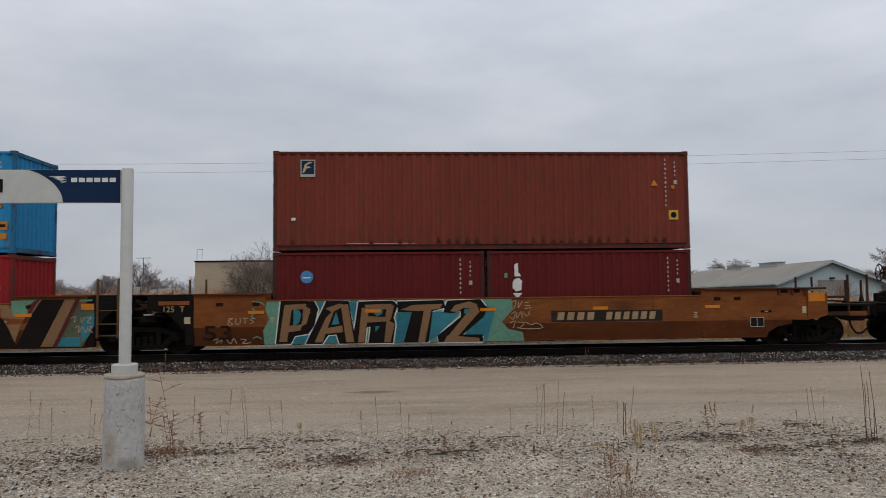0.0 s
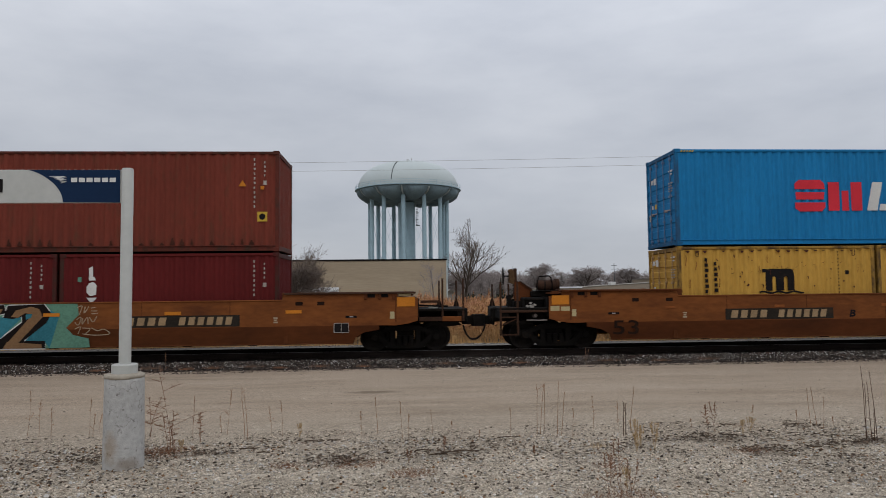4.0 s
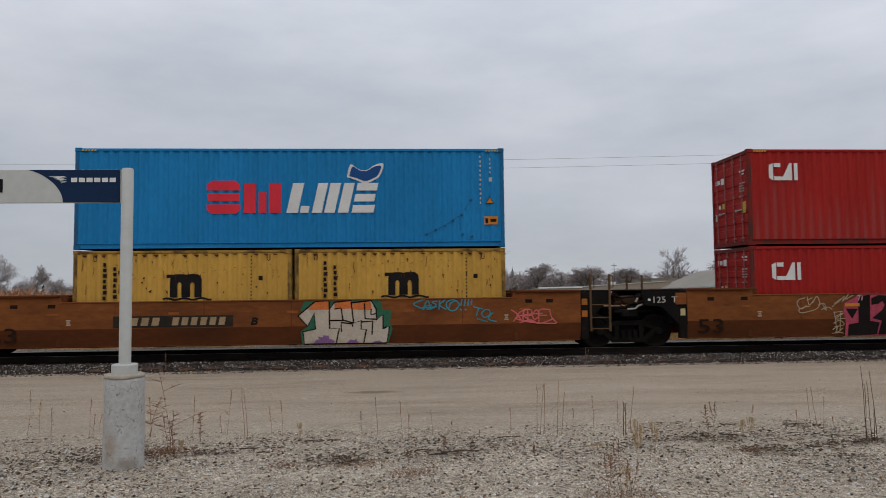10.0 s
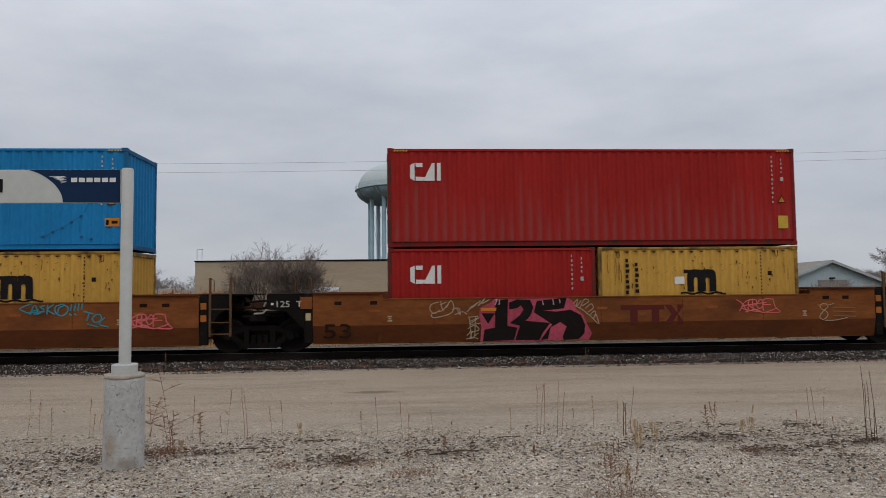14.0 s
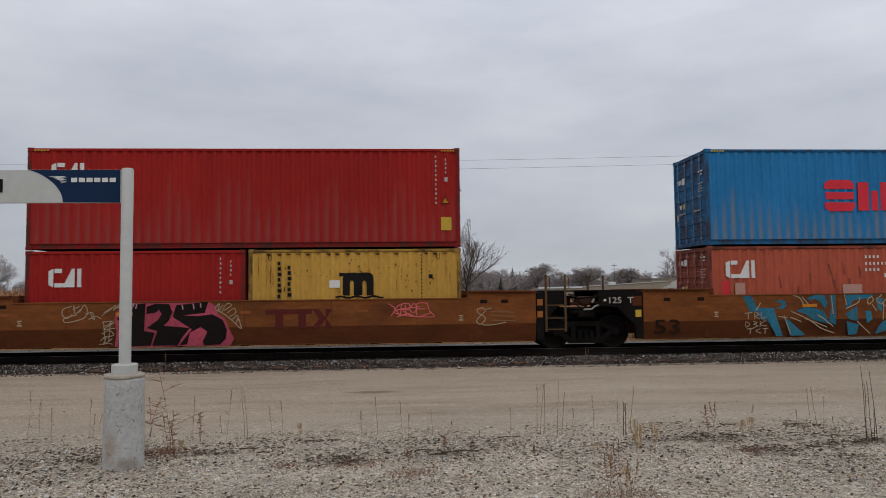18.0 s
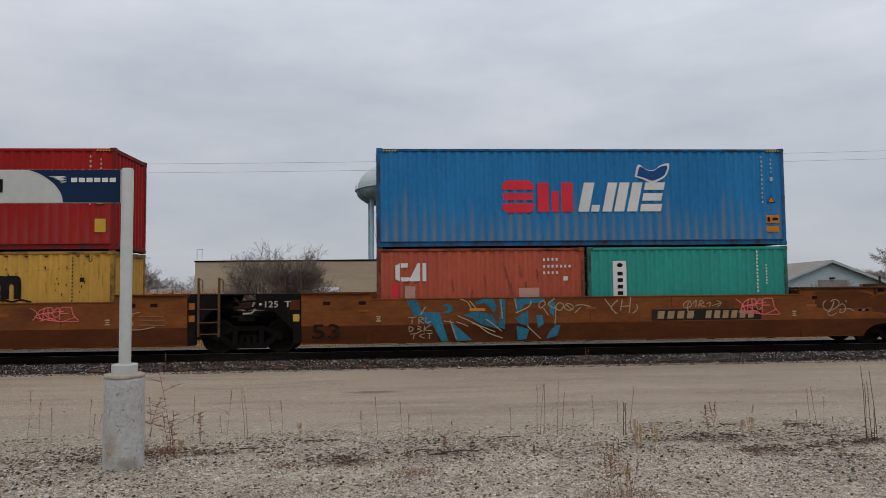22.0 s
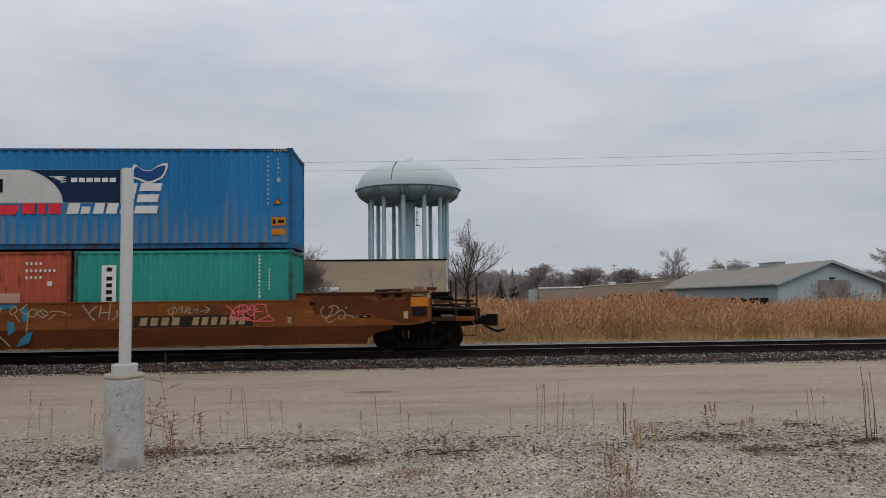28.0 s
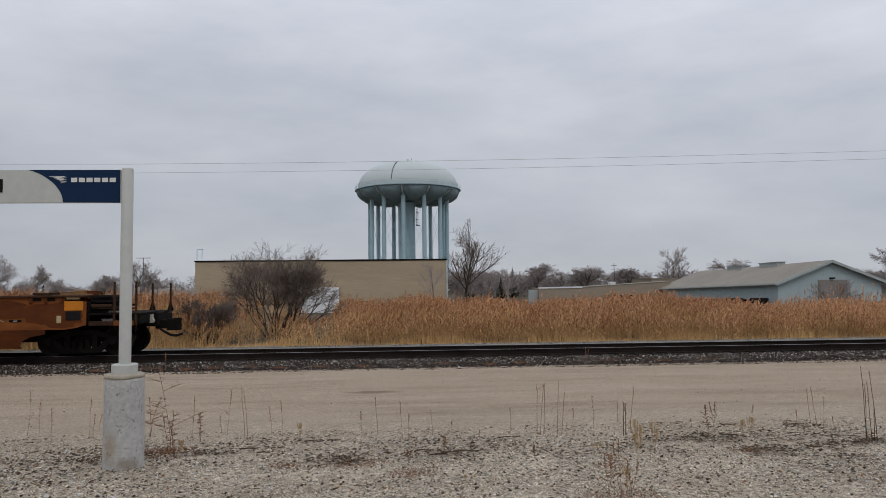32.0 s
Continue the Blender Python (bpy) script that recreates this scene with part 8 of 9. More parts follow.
    mark("label_panel", [rect(9.48, 9.88, 0.93, 1.18)], M_INK, d, y, "black label panel", 0.012)
    # brake gear and oddments at the train's end
    part("reservoir", Geo().box(10.06, 10.56, -1.25, -0.2, 1.38, 1.60, 0.04).tube([(10.05, -1.28, 1.44), (10.66, -1.28, 1.42)], 0.05, 8).tube([(10.0, -1.3, 1.54), (10.62, -1.3, 1.56)], 0.025, 6), M_GRIME, d, "black brake reservoir")
    part("brake_pipe", Geo().tube([(10.1, -1.2, 1.34), (10.6, -1.2, 1.36), (11.25, -1.2, 1.33)], 0.03, 7), M_GRIME, d)
    part("brake_pipe", Geo().tube([(10.1, -1.3, 1.25), (10.5, -1.3, 1.24), (11.3, -1.3, 1.24)], 0.022, 7), M_RUST, d)
    part("wheel_guard", Geo().prism([(10.30, 0.95), (10.62, 0.95), (10.82, 0.86), (10.80, 0.78), (10.34, 0.82)], "y", -1.22, -1.16), M_GALV, d, "dull grey wheel guard")
    part("step", Geo().tube([(10.86, -1.4, 0.76), (10.88, -1.4, 0.36), (11.30, -1.4, 0.35), (11.32, -1.4, 0.76)], 0.016, 6), M_RUST, d)
    part("end_valve", Geo().prism([(11.40, 1.03), (11.48, 1.05), (11.49, 0.92), (11.53, 0.86), (11.50, 0.80), (11.36, 0.80), (11.36, 0.85), (11.41, 0.92)], "y", -0.62, -0.5), M_OFFWHITE, d, "pale end valve")
    part("end_hose", Geo().tube([(11.62, -0.4, 0.62), (11.78, -0.4, 0.52), (11.95, -0.4, 0.43), (12.10, -0.4, 0.41), (12.28, -0.4, 0.46)], [0.03, 0.035, 0.04, 0.04, 0.03], 8), M_INK, d, "black hose with a loose end")
    part("tan_box", Geo().box(9.56, 9.82, -1.2, -0.9, 1.54, 1.76, 0.02), M_TAN, d, "dusty tan box")
    rr = random.Random(17)
    for i in range(16):
        x0, z0, L = rr.uniform(8.3, 10.0), 1.615 + 0.02 * (i % 3), rr.uniform(0.15, 0.5)
        part("scrap_board", Geo().box(x0, x0 + L, -1.25 + 0.12 * (i % 5), -1.15 + 0.12 * (i % 5), z0, z0 + rr.uniform(0.03, 0.08), 0.004), (M_TAN, M_RUST, M_CAR_LOW)[i % 3], d)


KROE = [[(0.0, 0.96), (0.14, 0.62), (0.06, 0.15)], [(0.31, 0.96), (0.16, 0.65), (0.26, 0.08)], [(0.26, 0.12), (0.29, 0.88), (0.45, 0.92), (0.44, 0.58), (0.29, 0.54), (0.49, 0.12)], [(0.5, 0.77), (0.56, 0.96), (0.62, 0.62), (0.53, 0.31), (0.46, 0.58), (0.5, 0.77)]]
KROE += [[(0.84, 0.96), (0.62, 0.92), (0.61, 0.15)], [(0.61, 0.58), (0.79, 0.58)], [(0.19, 0.08), (0.44, 0.27), (0.62, 0.04), (0.94, 0.35)], [(0.84, 1.0), (0.89, 0.42), (1.0, 0.08), (0.79, 0.04), (0.44, 0.12), (0.12, 0.35), (0.25, 0.58), (0.69, 0.73)], [(0.36, 1.0), (0.38, 0.12)]]
build_cars()


# ---- plants ----
def grow(seed, stems, height, spread, r0, kids, tip=0.008, up=0.3, first=0.35, wobble=0.09, steps=4, shrink=0.62, lean_from=0.45, lean_to=0.95):
    """Limbs of a bare plant: a list of (start, end, radius, radius, level). kids: side limbs on each limb, level by level."""
    rs = random.Random(seed)
    out = []

    def limb(p, d, length, r, level):
        n = steps if level < 3 else 3
        seg = length / n
        forks = sorted(rs.uniform(first if level == 0 else 0.2, 0.98) for _ in range(kids[level])) if level < len(kids) else []
        for i in range(n):
            d = (d + Vector((rs.gauss(0, wobble), rs.gauss(0, wobble), rs.gauss(0, wobble) + up * 0.22))).normalized()
            q = p + d * seg
            ra, rb = r * (1 - 0.6 * i / n), r * (1 - 0.6 * (i + 1) / n)
            out.append((p, q, max(ra, tip), max(rb, tip), level))
            for f in forks:
                if i / n <= f < (i + 1) / n:
                    side = Vector((rs.gauss(0, 1), rs.gauss(0, 1), rs.gauss(0, 0.5))).normalized()
                    side = (side - d * side.dot(d)).normalized()
                    lean = rs.uniform(lean_from, lean_to)
                    start = p.lerp(q, f * n - i)
                    size = length * shrink * rs.uniform(0.7, 1.15) * (1.25 - 0.5 * f)
                    limb(start, (d * math.cos(lean) + side * math.sin(lean) * spread).normalized(), size, max(tip, (ra + (rb - ra) * (f * n - i)) * rs.uniform(0.5, 0.72)), level + 1)
            p = q
    for s in range(stems):
        if stems == 1:
            limb(Vector((0, 0, 0)), Vector((rs.gauss(0, 0.04), rs.gauss(0, 0.04), 1)), height * 0.7, r0, 0)
        else:
            a = 2 * math.pi * s / stems + rs.uniform(-0.3, 0.3)
            lean = rs.uniform(0.1, 0.95) * spread
            limb(Vector((0.25 * math.cos(a), 0.2 * math.sin(a), 0)), Vector((math.cos(a) * lean, math.sin(a) * lean, 1)).normalized(), height * rs.uniform(0.6, 0.8), r0 * rs.uniform(0.6, 1), 0)
    return out


def limbs_mesh(name, limbs, seg, m=None):
    """Limbs as tapered bars with seg sides, in one mesh."""
    if m is not None:
        limbs = [(m @ a, m @ b, ra * m.to_scale()[0], rb * m.to_scale()[0], lv) for a, b, ra, rb, lv in limbs]
    n = len(limbs)
    P, Q = np.array([tuple(l[0]) for l in limbs]), np.array([tuple(l[1]) for l in limbs])
    ra, rb = np.array([l[2] for l in limbs]), np.array([l[3] for l in limbs])
    d = Q - P
    d /= np.linalg.norm(d, axis=1)[:, None] + 1e-9
    ref = np.where(np.abs(d[:, 2:3]) < 0.9, np.array([[0, 0, 1.0]]), np.array([[1.0, 0, 0]]))
    s = np.cross(d, ref)
    s /= np.linalg.norm(s, axis=1)[:, None]
    u = np.cross(s, d)
    a = 2 * np.pi * np.arange(seg) / seg
    ring = np.cos(a)[None, :, None] * s[:, None] + np.sin(a)[None, :, None] * u[:, None]
    v = np.concatenate([P[:, None] + ring * ra[:, None, None], Q[:, None] + ring * rb[:, None, None]], 1).reshape(-1, 3)
    k = np.arange(seg)
    f = np.stack([k, (k + 1) % seg, (k + 1) % seg + seg, k + seg], 1)
    f = (f[None] + 2 * seg * np.arange(n)[:, None, None]).reshape(-1, 4)
    return v, f


def bare_tree(name, x, y, h, seed, label, spread=1.0, r0=0.22, kids=(7, 6, 5, 4), base=-0.6, tip=0.012, first=0.3, shrink=0.62, split=2, twig=None, wobble=0.09, wide=1.0):
    limbs = grow(seed, 1, h, spread, r0, kids, tip, 0.3, first, wobble, shrink=shrink)
    top = max(l[1].z for l in limbs)
    k = (h - base) / top
    m = Matrix.Diagonal((k * wide, k * wide, k, 1))
    tree = thing(name, label, "tree")
    tree.location = (x, y, base)
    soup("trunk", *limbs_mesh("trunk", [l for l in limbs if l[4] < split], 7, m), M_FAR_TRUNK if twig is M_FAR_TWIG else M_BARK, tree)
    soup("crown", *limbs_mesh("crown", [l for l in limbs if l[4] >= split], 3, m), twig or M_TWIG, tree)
    return tree


def build_trees():
    bare_tree("bare_tree", 8.5, 70, 10.9, 23, "tall bare tree with dark forked limbs", 0.95, 0.25, (9, 6, 5, 4), first=0.2, shrink=0.62, tip=0.013, split=3, wobble=0.13)
    bare_tree("bare_tree", 44.7, 90, 8.6, 5, "slender bare tree with thin grey twigs", 0.95, 0.15, (16, 9, 8), first=0.18, shrink=0.52, tip=0.010, twig=M_FAR_TWIG)
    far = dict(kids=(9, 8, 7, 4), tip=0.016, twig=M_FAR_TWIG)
    bare_tree("bare_tree", 83.5, 150, 8.8, 8, "round-crowned bare tree behind the shed", 1.2, 0.3, first=0.3, wide=1.5, **far)
    bare_tree("bare_tree", 71.0, 72, 7.6, 15, "bare tree beside the shed", 1.0, 0.22, first=0.2, **far)
    bare_tree("bare_tree", -51.5, 120, 8.8, 21, "wide bare tree beside the lamp post", 1.2, 0.25, first=0.2, **far)
    bare_tree("bare_tree", -58.5, 122, 5.4, 22, "small bare tree with grey twigs", 1.2, 0.2, first=0.2, **far)
    bare_tree("bare_tree", -78.0, 118, 9.4, 23, "tall bare tree at the wood's edge", 1.1, 0.25, first=0.2, **far)
    bare_tree("bare_tree", -72.0, 122, 7.6, 24, "bare tree with arching twigs", 1.2, 0.22, first=0.15, **far)
    bare_tree("bare_tree", 3.6, 92, 7.0, 31, "bare tree behind the water tower legs", 1.0, 0.2, first=0.25, **far)
    bare_tree("bare_tree", 33.2, 150, 8.0, 32, "round-crowned bare tree in the far wood", 1.2, 0.3, first=0.3, wide=1.5, **far)
    bare_tree("bare_tree", 57.4, 150, 7.0, 34, "wide low-crowned bare tree in the far wood", 1.3, 0.3, first=0.2, wide=1.7, **far)
    bare_tree("bare_tree", 45.5, 150, 7.2, 33, "broad-crowned bare tree in the far wood", 1.35, 0.3, first=0.25, wide=1.7, **far)
    # saplings before the hall and the shed
    bare_tree("sapling", 2.45, 30, 3.85, 41, "thin bare sapling before the buff wall", 0.8, 0.045, (11, 7, 4), base=-0.5, first=0.15, shrink=0.45, tip=0.004, split=1, twig=M_FAR_TWIG)
    bare_tree("sapling", 36.2, 34, 2.2, 42, "bare scrub before the shed door", 1.1, 0.03, (12, 8, 6), base=-0.5, first=0.1, tip=0.005, split=1, twig=M_FAR_TWIG)
    bare_tree("sapling", 33.5, 33, 1.9, 43, "bare scrub beside the shed", 1.1, 0.03, (12, 8, 6), base=-0.5, first=0.1, tip=0.005, split=1, twig=M_FAR_TWIG)
    # the far wood
    rs = random.Random(77)
    forms = [grow(100 + i, 1, 8.0, 1.15, 0.16, (9, 7, 5), 0.026, 0.3, 0.12, 0.10, 3) for i in range(7)]
    V, F, o = [], [], 0
    spots = [(rs.uniform(20, 160), rs.uniform(150, 190)) for _ in range(240)] + [(rs.uniform(-150, -45), rs.uniform(130, 170)) for _ in range(130)] + [(rs.uniform(4, 24), rs.uniform(125, 150)) for _ in range(34)]
    for x, y in spots:
        h = rs.uniform(5.2, 7.5) if x > 0 else rs.uniform(3.4, 6.6)
        limbs = rs.choice(forms)
        k = h / max(l[1].z for l in limbs)
        m = Matrix.Translation((x, y, -0.9)) @ Matrix.Rotation(rs.uniform(0, 6.28), 4, "Z") @ Matrix.Diagonal((k * rs.uniform(1.0, 1.5), k * rs.uniform(1.0, 1.5), k, 1))
        v, f = limbs_mesh("", limbs, 3, m)
        V.append(v), F.append(f + o)
        o += len(v)
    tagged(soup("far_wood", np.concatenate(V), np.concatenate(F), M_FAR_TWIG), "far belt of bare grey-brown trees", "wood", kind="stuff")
    # dark conifers
    for i, (x, y, h) in enumerate(((16.8, 95, 3.6), (26.0, 140, 7.0), (10.6, 80, 1.3), (9.9, 80, 1.1), (12.4, 85, 1.0), (-68.5, 118, 3.6), (41.0, 155, 5.6))):
        con = thing("conifer", "narrow dark evergreen conifer", "tree", "dark evergreens")
        con.location = (x, y, -0.6)
        g, r2 = Geo(), random.Random(i)
        H = h + 0.6
        for k in range(150):
            t = k / 150
            a, z = r2.uniform(0, 6.283), H * (0.06 + 0.92 * t)
            L = (1 - t) * H * 0.21 * r2.uniform(0.6, 1.1) + 0.08
            w = L * 0.35
            c, s = math.cos(a), math.sin(a)
            g.add([(0, 0, z + 0.1), (L * c - w * s, L * s + w * c, z - L * 0.35), (L * 1.2 * c, L * 1.2 * s, z - L * 0.2), (L * c + w * s, L * s - w * c, z - L * 0.35)], [(0, 1, 2), (0, 2, 3)])
        part("foliage", g, M_SPRUCE, con)
        part("trunk", Geo().tube([(0, 0, 0), (0, 0, H * 0.9)], [0.12, 0.02], 6), M_BARK, con)


def build_bush():
    """One wide bush that fans out from a row of stems, and a dark thicket beside it."""
    def stems(seed, count, h, spread, shift, lean, kids=(9, 8, 7)):
        limbs = grow(seed, count, h, spread, 0.038, kids, 0.0034, 0.2, 0.50, 0.15, 5, 0.54, 0.25, 1.05)
        k = (h - GROUND) / max(l[1].z for l in limbs)
        m = Matrix(((k, 0, lean, shift), (0, k, 0, 0), (0, 0, k, 0), (0, 0, 0, 1)))
        return [(m @ a, m @ b, ra * k, rb * k, lv) for a, b, ra, rb, lv in limbs]
    wide = stems(3, 14, 3.9, 1.02, -0.20, 0.0) + stems(8, 11, 3.8, 0.88, 0.25, 0.17) + stems(12, 3, 2.3, 1.2, 0.4, 0.5, (7, 6, 5))
    thicket = stems(6, 16, 1.5, 0.6, 0.0, 0.0, (10, 9, 7)) + stems(9, 8, 1.1, 0.8, -0.7, 0.0, (9, 7, 5))
    for x, y, limbs, label in ((-5.35, 9.8, wide, "large bare many-stemmed bush among the reeds"), (-7.6, 7.0, thicket, "dark thicket of bare stems")):
        bush = thing("bare_bush", label, "bush")
        bush.location = (x, y, GROUND)
        soup("woody_base", *limbs_mesh("woody_base", [l for l in limbs if l[4] < 2], 5), M_BARK, bush)
        soup("twig_mass", *limbs_mesh("twig_mass", [l for l in limbs if l[4] >= 2], 3), M_TWIG, bush)


def reed_material(name, a, b):
    m = bpy.data.materials.new(name)
    m.use_nodes = True
    n, l = m.node_tree.nodes, m.node_tree.links
    p = n["Principled BSDF"]
    p.inputs["Roughness"].default_value, p.inputs["Specular IOR Level"].default_value = 0.85, 0.15
    g, r, t = n.new("ShaderNodeNewGeometry"), n.new("ShaderNodeValToRGB"), n.new("ShaderNodeTexNoise")
    t.inputs["Scale"].default_value = 0.45
    tc = n.new("ShaderNodeTexCoord")
    l.new(tc.outputs["Object"], t.inputs["Vector"])
    ad, hf = n.new("ShaderNodeMath"), n.new("ShaderNodeMath")
    ad.operation, hf.operation = "ADD", "MULTIPLY"
    hf.inputs[1].default_value = 0.5
    l.new(g.outputs["Random Per Island"], ad.inputs[0]), l.new(t.outputs["Fac"], ad.inputs[1]), l.new(ad.outputs[0], hf.inputs[0])
    r.color_ramp.elements[0].position, r.color_ramp.elements[1].position = 0.24, 0.76
    r.color_ramp.elements[0].color, r.color_ramp.elements[1].color = (*a, 1), (*b, 1)
    l.new(hf.outputs[0], r.inputs["Fac"]), l.new(r.outputs["Color"], p.inputs["Base Color"])
    return m


def build_reeds():
    """A belt of dry reeds past the track: stems, blades and plumes."""
    rs = np.random.RandomState(31)
    n = 26000
    x = rs.uniform(-34, 42, n)
    u = rs.uniform(0, 1, n) ** 1.35
    front = 5.5 + 0.35 * np.sin(x * 0.9) + 0.3 * np.sin(x * 2.3 + 1)
    y = front + u * 9.5
    h = np.interp(x, (-20, -8, 0, 8, 18, 30), (1.95, 1.72, 1.40, 1.40, 1.09, 0.95)) + rs.normal(0, 0.13, n) + 0.16 * np.exp(-((x - 11.5) / 1.6) ** 2) + 0.10 * np.sin(x * 0.6 + 0.8) + 0.10 * np.sin(x * 1.9) + 0.09 * np.sin(x * 4.1 + y) + np.where(rs.uniform(0, 1, n) < 0.02, rs.uniform(0.1, 0.45, n), 0)
    h *= np.clip(0.52 + (y - front) * 0.42, 0.5, 1.0)
    near_bush = np.exp(-((x + 5.5) / 2.3) ** 2) * (y < 12.5)
    near_bush = np.maximum(near_bush, np.exp(-((x - (-3.62 - (y - 9.8) * 0.15)) / 0.95) ** 4) * 0.95)
    keep = rs.uniform(0, 1, n) > 0.88 * near_bush
    h = h * (1 - 0.45 * near_bush)
    x, y, h = x[keep], y[keep], h[keep]
    # a few stand high above the rest
    tall = 46
    x = np.concatenate([x, rs.uniform(18.5, 23.5, 30), rs.uniform(11.5, 13.2, 16)])
    y = np.concatenate([y, rs.uniform(8.5, 12.0, tall)])
    h = np.concatenate([h, rs.uniform(1.4, 2.15, 30), rs.uniform(1.5, 1.95, 16)])
    n = len(x)
    lean, la = rs.normal(0, 0.07, n), rs.uniform(0, 6.283, n)
    lx, ly = lean * np.cos(la) + 0.05, lean * np.sin(la)
    base = np.stack([x, y, np.full(n, GROUND)], 1)
    top = base + np.stack([lx * h, ly * h, h], 1)
    ta = rs.uniform(0, 6.283, n)
    # stems: three-sided
    v = []
    for k in range(3):
        a = ta + 2.094 * k
        v.append(base + 0.006 * np.stack([np.cos(a), np.sin(a), 0 * a], 1))
    for k in range(3):
        a = ta + 2.094 * k
        v.append(top + 0.003 * np.stack([np.cos(a), np.sin(a), 0 * a], 1))
    v = np.stack(v, 1)
    f = np.array([(0, 1, 4, 3), (1, 2, 5, 4), (2, 0, 3, 5)])
    belt = thing("reed_belt", "belt of dry tawny reeds with feathery plumes", "reeds", kind="stuff")
    m_stem = reed_material("dry_reed_stems", (0.43, 0.245, 0.105), (0.70, 0.455, 0.22))
    m_grass = reed_material("straw_foot_grass", (0.54, 0.32, 0.125), (0.76, 0.50, 0.23))
    m_plume = reed_material("dry_reed_plumes", (0.28, 0.128, 0.062), (0.64, 0.365, 0.20))
    soup("stems", v.reshape(-1, 3), (f[None] + 6 * np.arange(n)[:, None, None]).reshape(-1, 4), m_stem, belt)
    # blades: five bent strips a reed
    nb = 6
    V, F = [], []
    for b in range(nb):
        t0 = rs.uniform(0.05, 0.8, n)[:, None]
        a = rs.uniform(0, 6.283, n)
        out = np.stack([np.cos(a), np.sin(a), np.zeros(n)], 1)
        w = np.stack([-np.sin(a), np.cos(a), np.zeros(n)], 1) * rs.uniform(0.005, 0.011, n)[:, None]
        L = rs.uniform(0.2, 0.5, n)[:, None]
        p0 = base + (top - base) * t0
        rise = np.array([[0, 0, 1.0]]) * rs.uniform(0.3, 0.9, n)[:, None]
        p1 = p0 + out * L * 0.5 + rise * L * 0.6
        p2 = p1 + out * L * 0.5 - np.array([[0, 0, 1.0]]) * L * rs.uniform(-0.2, 0.5, n)[:, None]
        V.append(np.stack([p0 - w * 0.5, p0 + w * 0.5, p1 - w, p1 + w, p2], 1))
    v = np.concatenate(V)
    q = np.arange(len(v))[:, None] * 5
    faces = (q + np.array([[0, 1, 3, 2]])).tolist() + (q + np.array([[2, 3, 4]])).tolist()
    soup("blades", v.reshape(-1, 3), faces, m_stem, belt)
    # plumes: slim drooping wisps that hang to one side
    V = []
    droop = rs.uniform(-0.9, 0.9, n)
    for b in range(10):
        pick = rs.uniform(0, 1, n) < 0.9
        k = pick.sum()
        a = droop[pick] + rs.normal(0, 0.8, k)
        out = np.stack([np.cos(a), np.sin(a), np.zeros(k)], 1)
        w = np.stack([-np.sin(a), np.cos(a), np.zeros(k)], 1) * rs.uniform(0.010, 0.026, k)[:, None]
        up = np.array([[0, 0, 1.0]])
        p0 = top[pick] - up * rs.uniform(0.0, 0.24, k)[:, None]
        p1 = p0 + up * rs.uniform(0.03, 0.09, k)[:, None] + out * rs.uniform(0.01, 0.05, k)[:, None]
        p2 = p1 + up * rs.uniform(-0.04, 0.07, k)[:, None] + out * rs.uniform(0.02, 0.08, k)[:, None]
        V.append(np.stack([p0, p1 - w, p1 + w, p2], 1))
    v = np.concatenate(V)
    q = np.arange(len(v))[:, None] * 4
    soup("plumes", v.reshape(-1, 3), (q + np.array([[0, 1, 3, 2]])).tolist(), m_plume, belt)
    # straw-coloured grass along the belt's foot
    n = 15000
    x = rs.uniform(-30, 40, n)
    y = 5.5 + 0.35 * np.sin(x * 0.9) + 0.3 * np.sin(x * 2.3 + 1) + rs.uniform(-0.5, 0.35, n)
    a, L = rs.uniform(0, 6.283, n), rs.uniform(0.14, 0.55, n) * np.clip(0.75 + 0.35 * np.sin(x * 1.3), 0.4, 1.1)
    w = np.stack([np.cos(a), np.sin(a), 0 * a], 1) * 0.008
    p0 = np.stack([x, y, np.full(n, GROUND - 0.01)], 1)
    p1 = p0 + np.stack([rs.normal(0, 0.12, n) * L, rs.normal(0, 0.12, n) * L, L], 1)
    soup("foot_grass", np.stack([p0 - w, p0 + w, p1], 1).reshape(-1, 3), np.arange(3 * n).reshape(-1, 3), m_grass, belt)


M_WEED = mat("dry_weed_stems", (0.28, 0.155, 0.088), 0.9, 0, 0.25, 8)
M_WEED_RED = mat("russet_dead_weeds", (0.21, 0.105, 0.06), 0.9, 0, 0.3, 8, per_island=0.3)
M_WEED_DARK = mat("dark_dead_stems", (0.105, 0.062, 0.042), 0.9, 0, 0.25, 8)
M_STRAW = mat("straw_grass", (0.42, 0.29, 0.155), 0.9, 0, 0.25, 8, per_island=0.3)
M_LITTER = mat("dark_dead_leaves", (0.082, 0.056, 0.038), 0.95, 0, 0.3, 8, per_island=0.5)


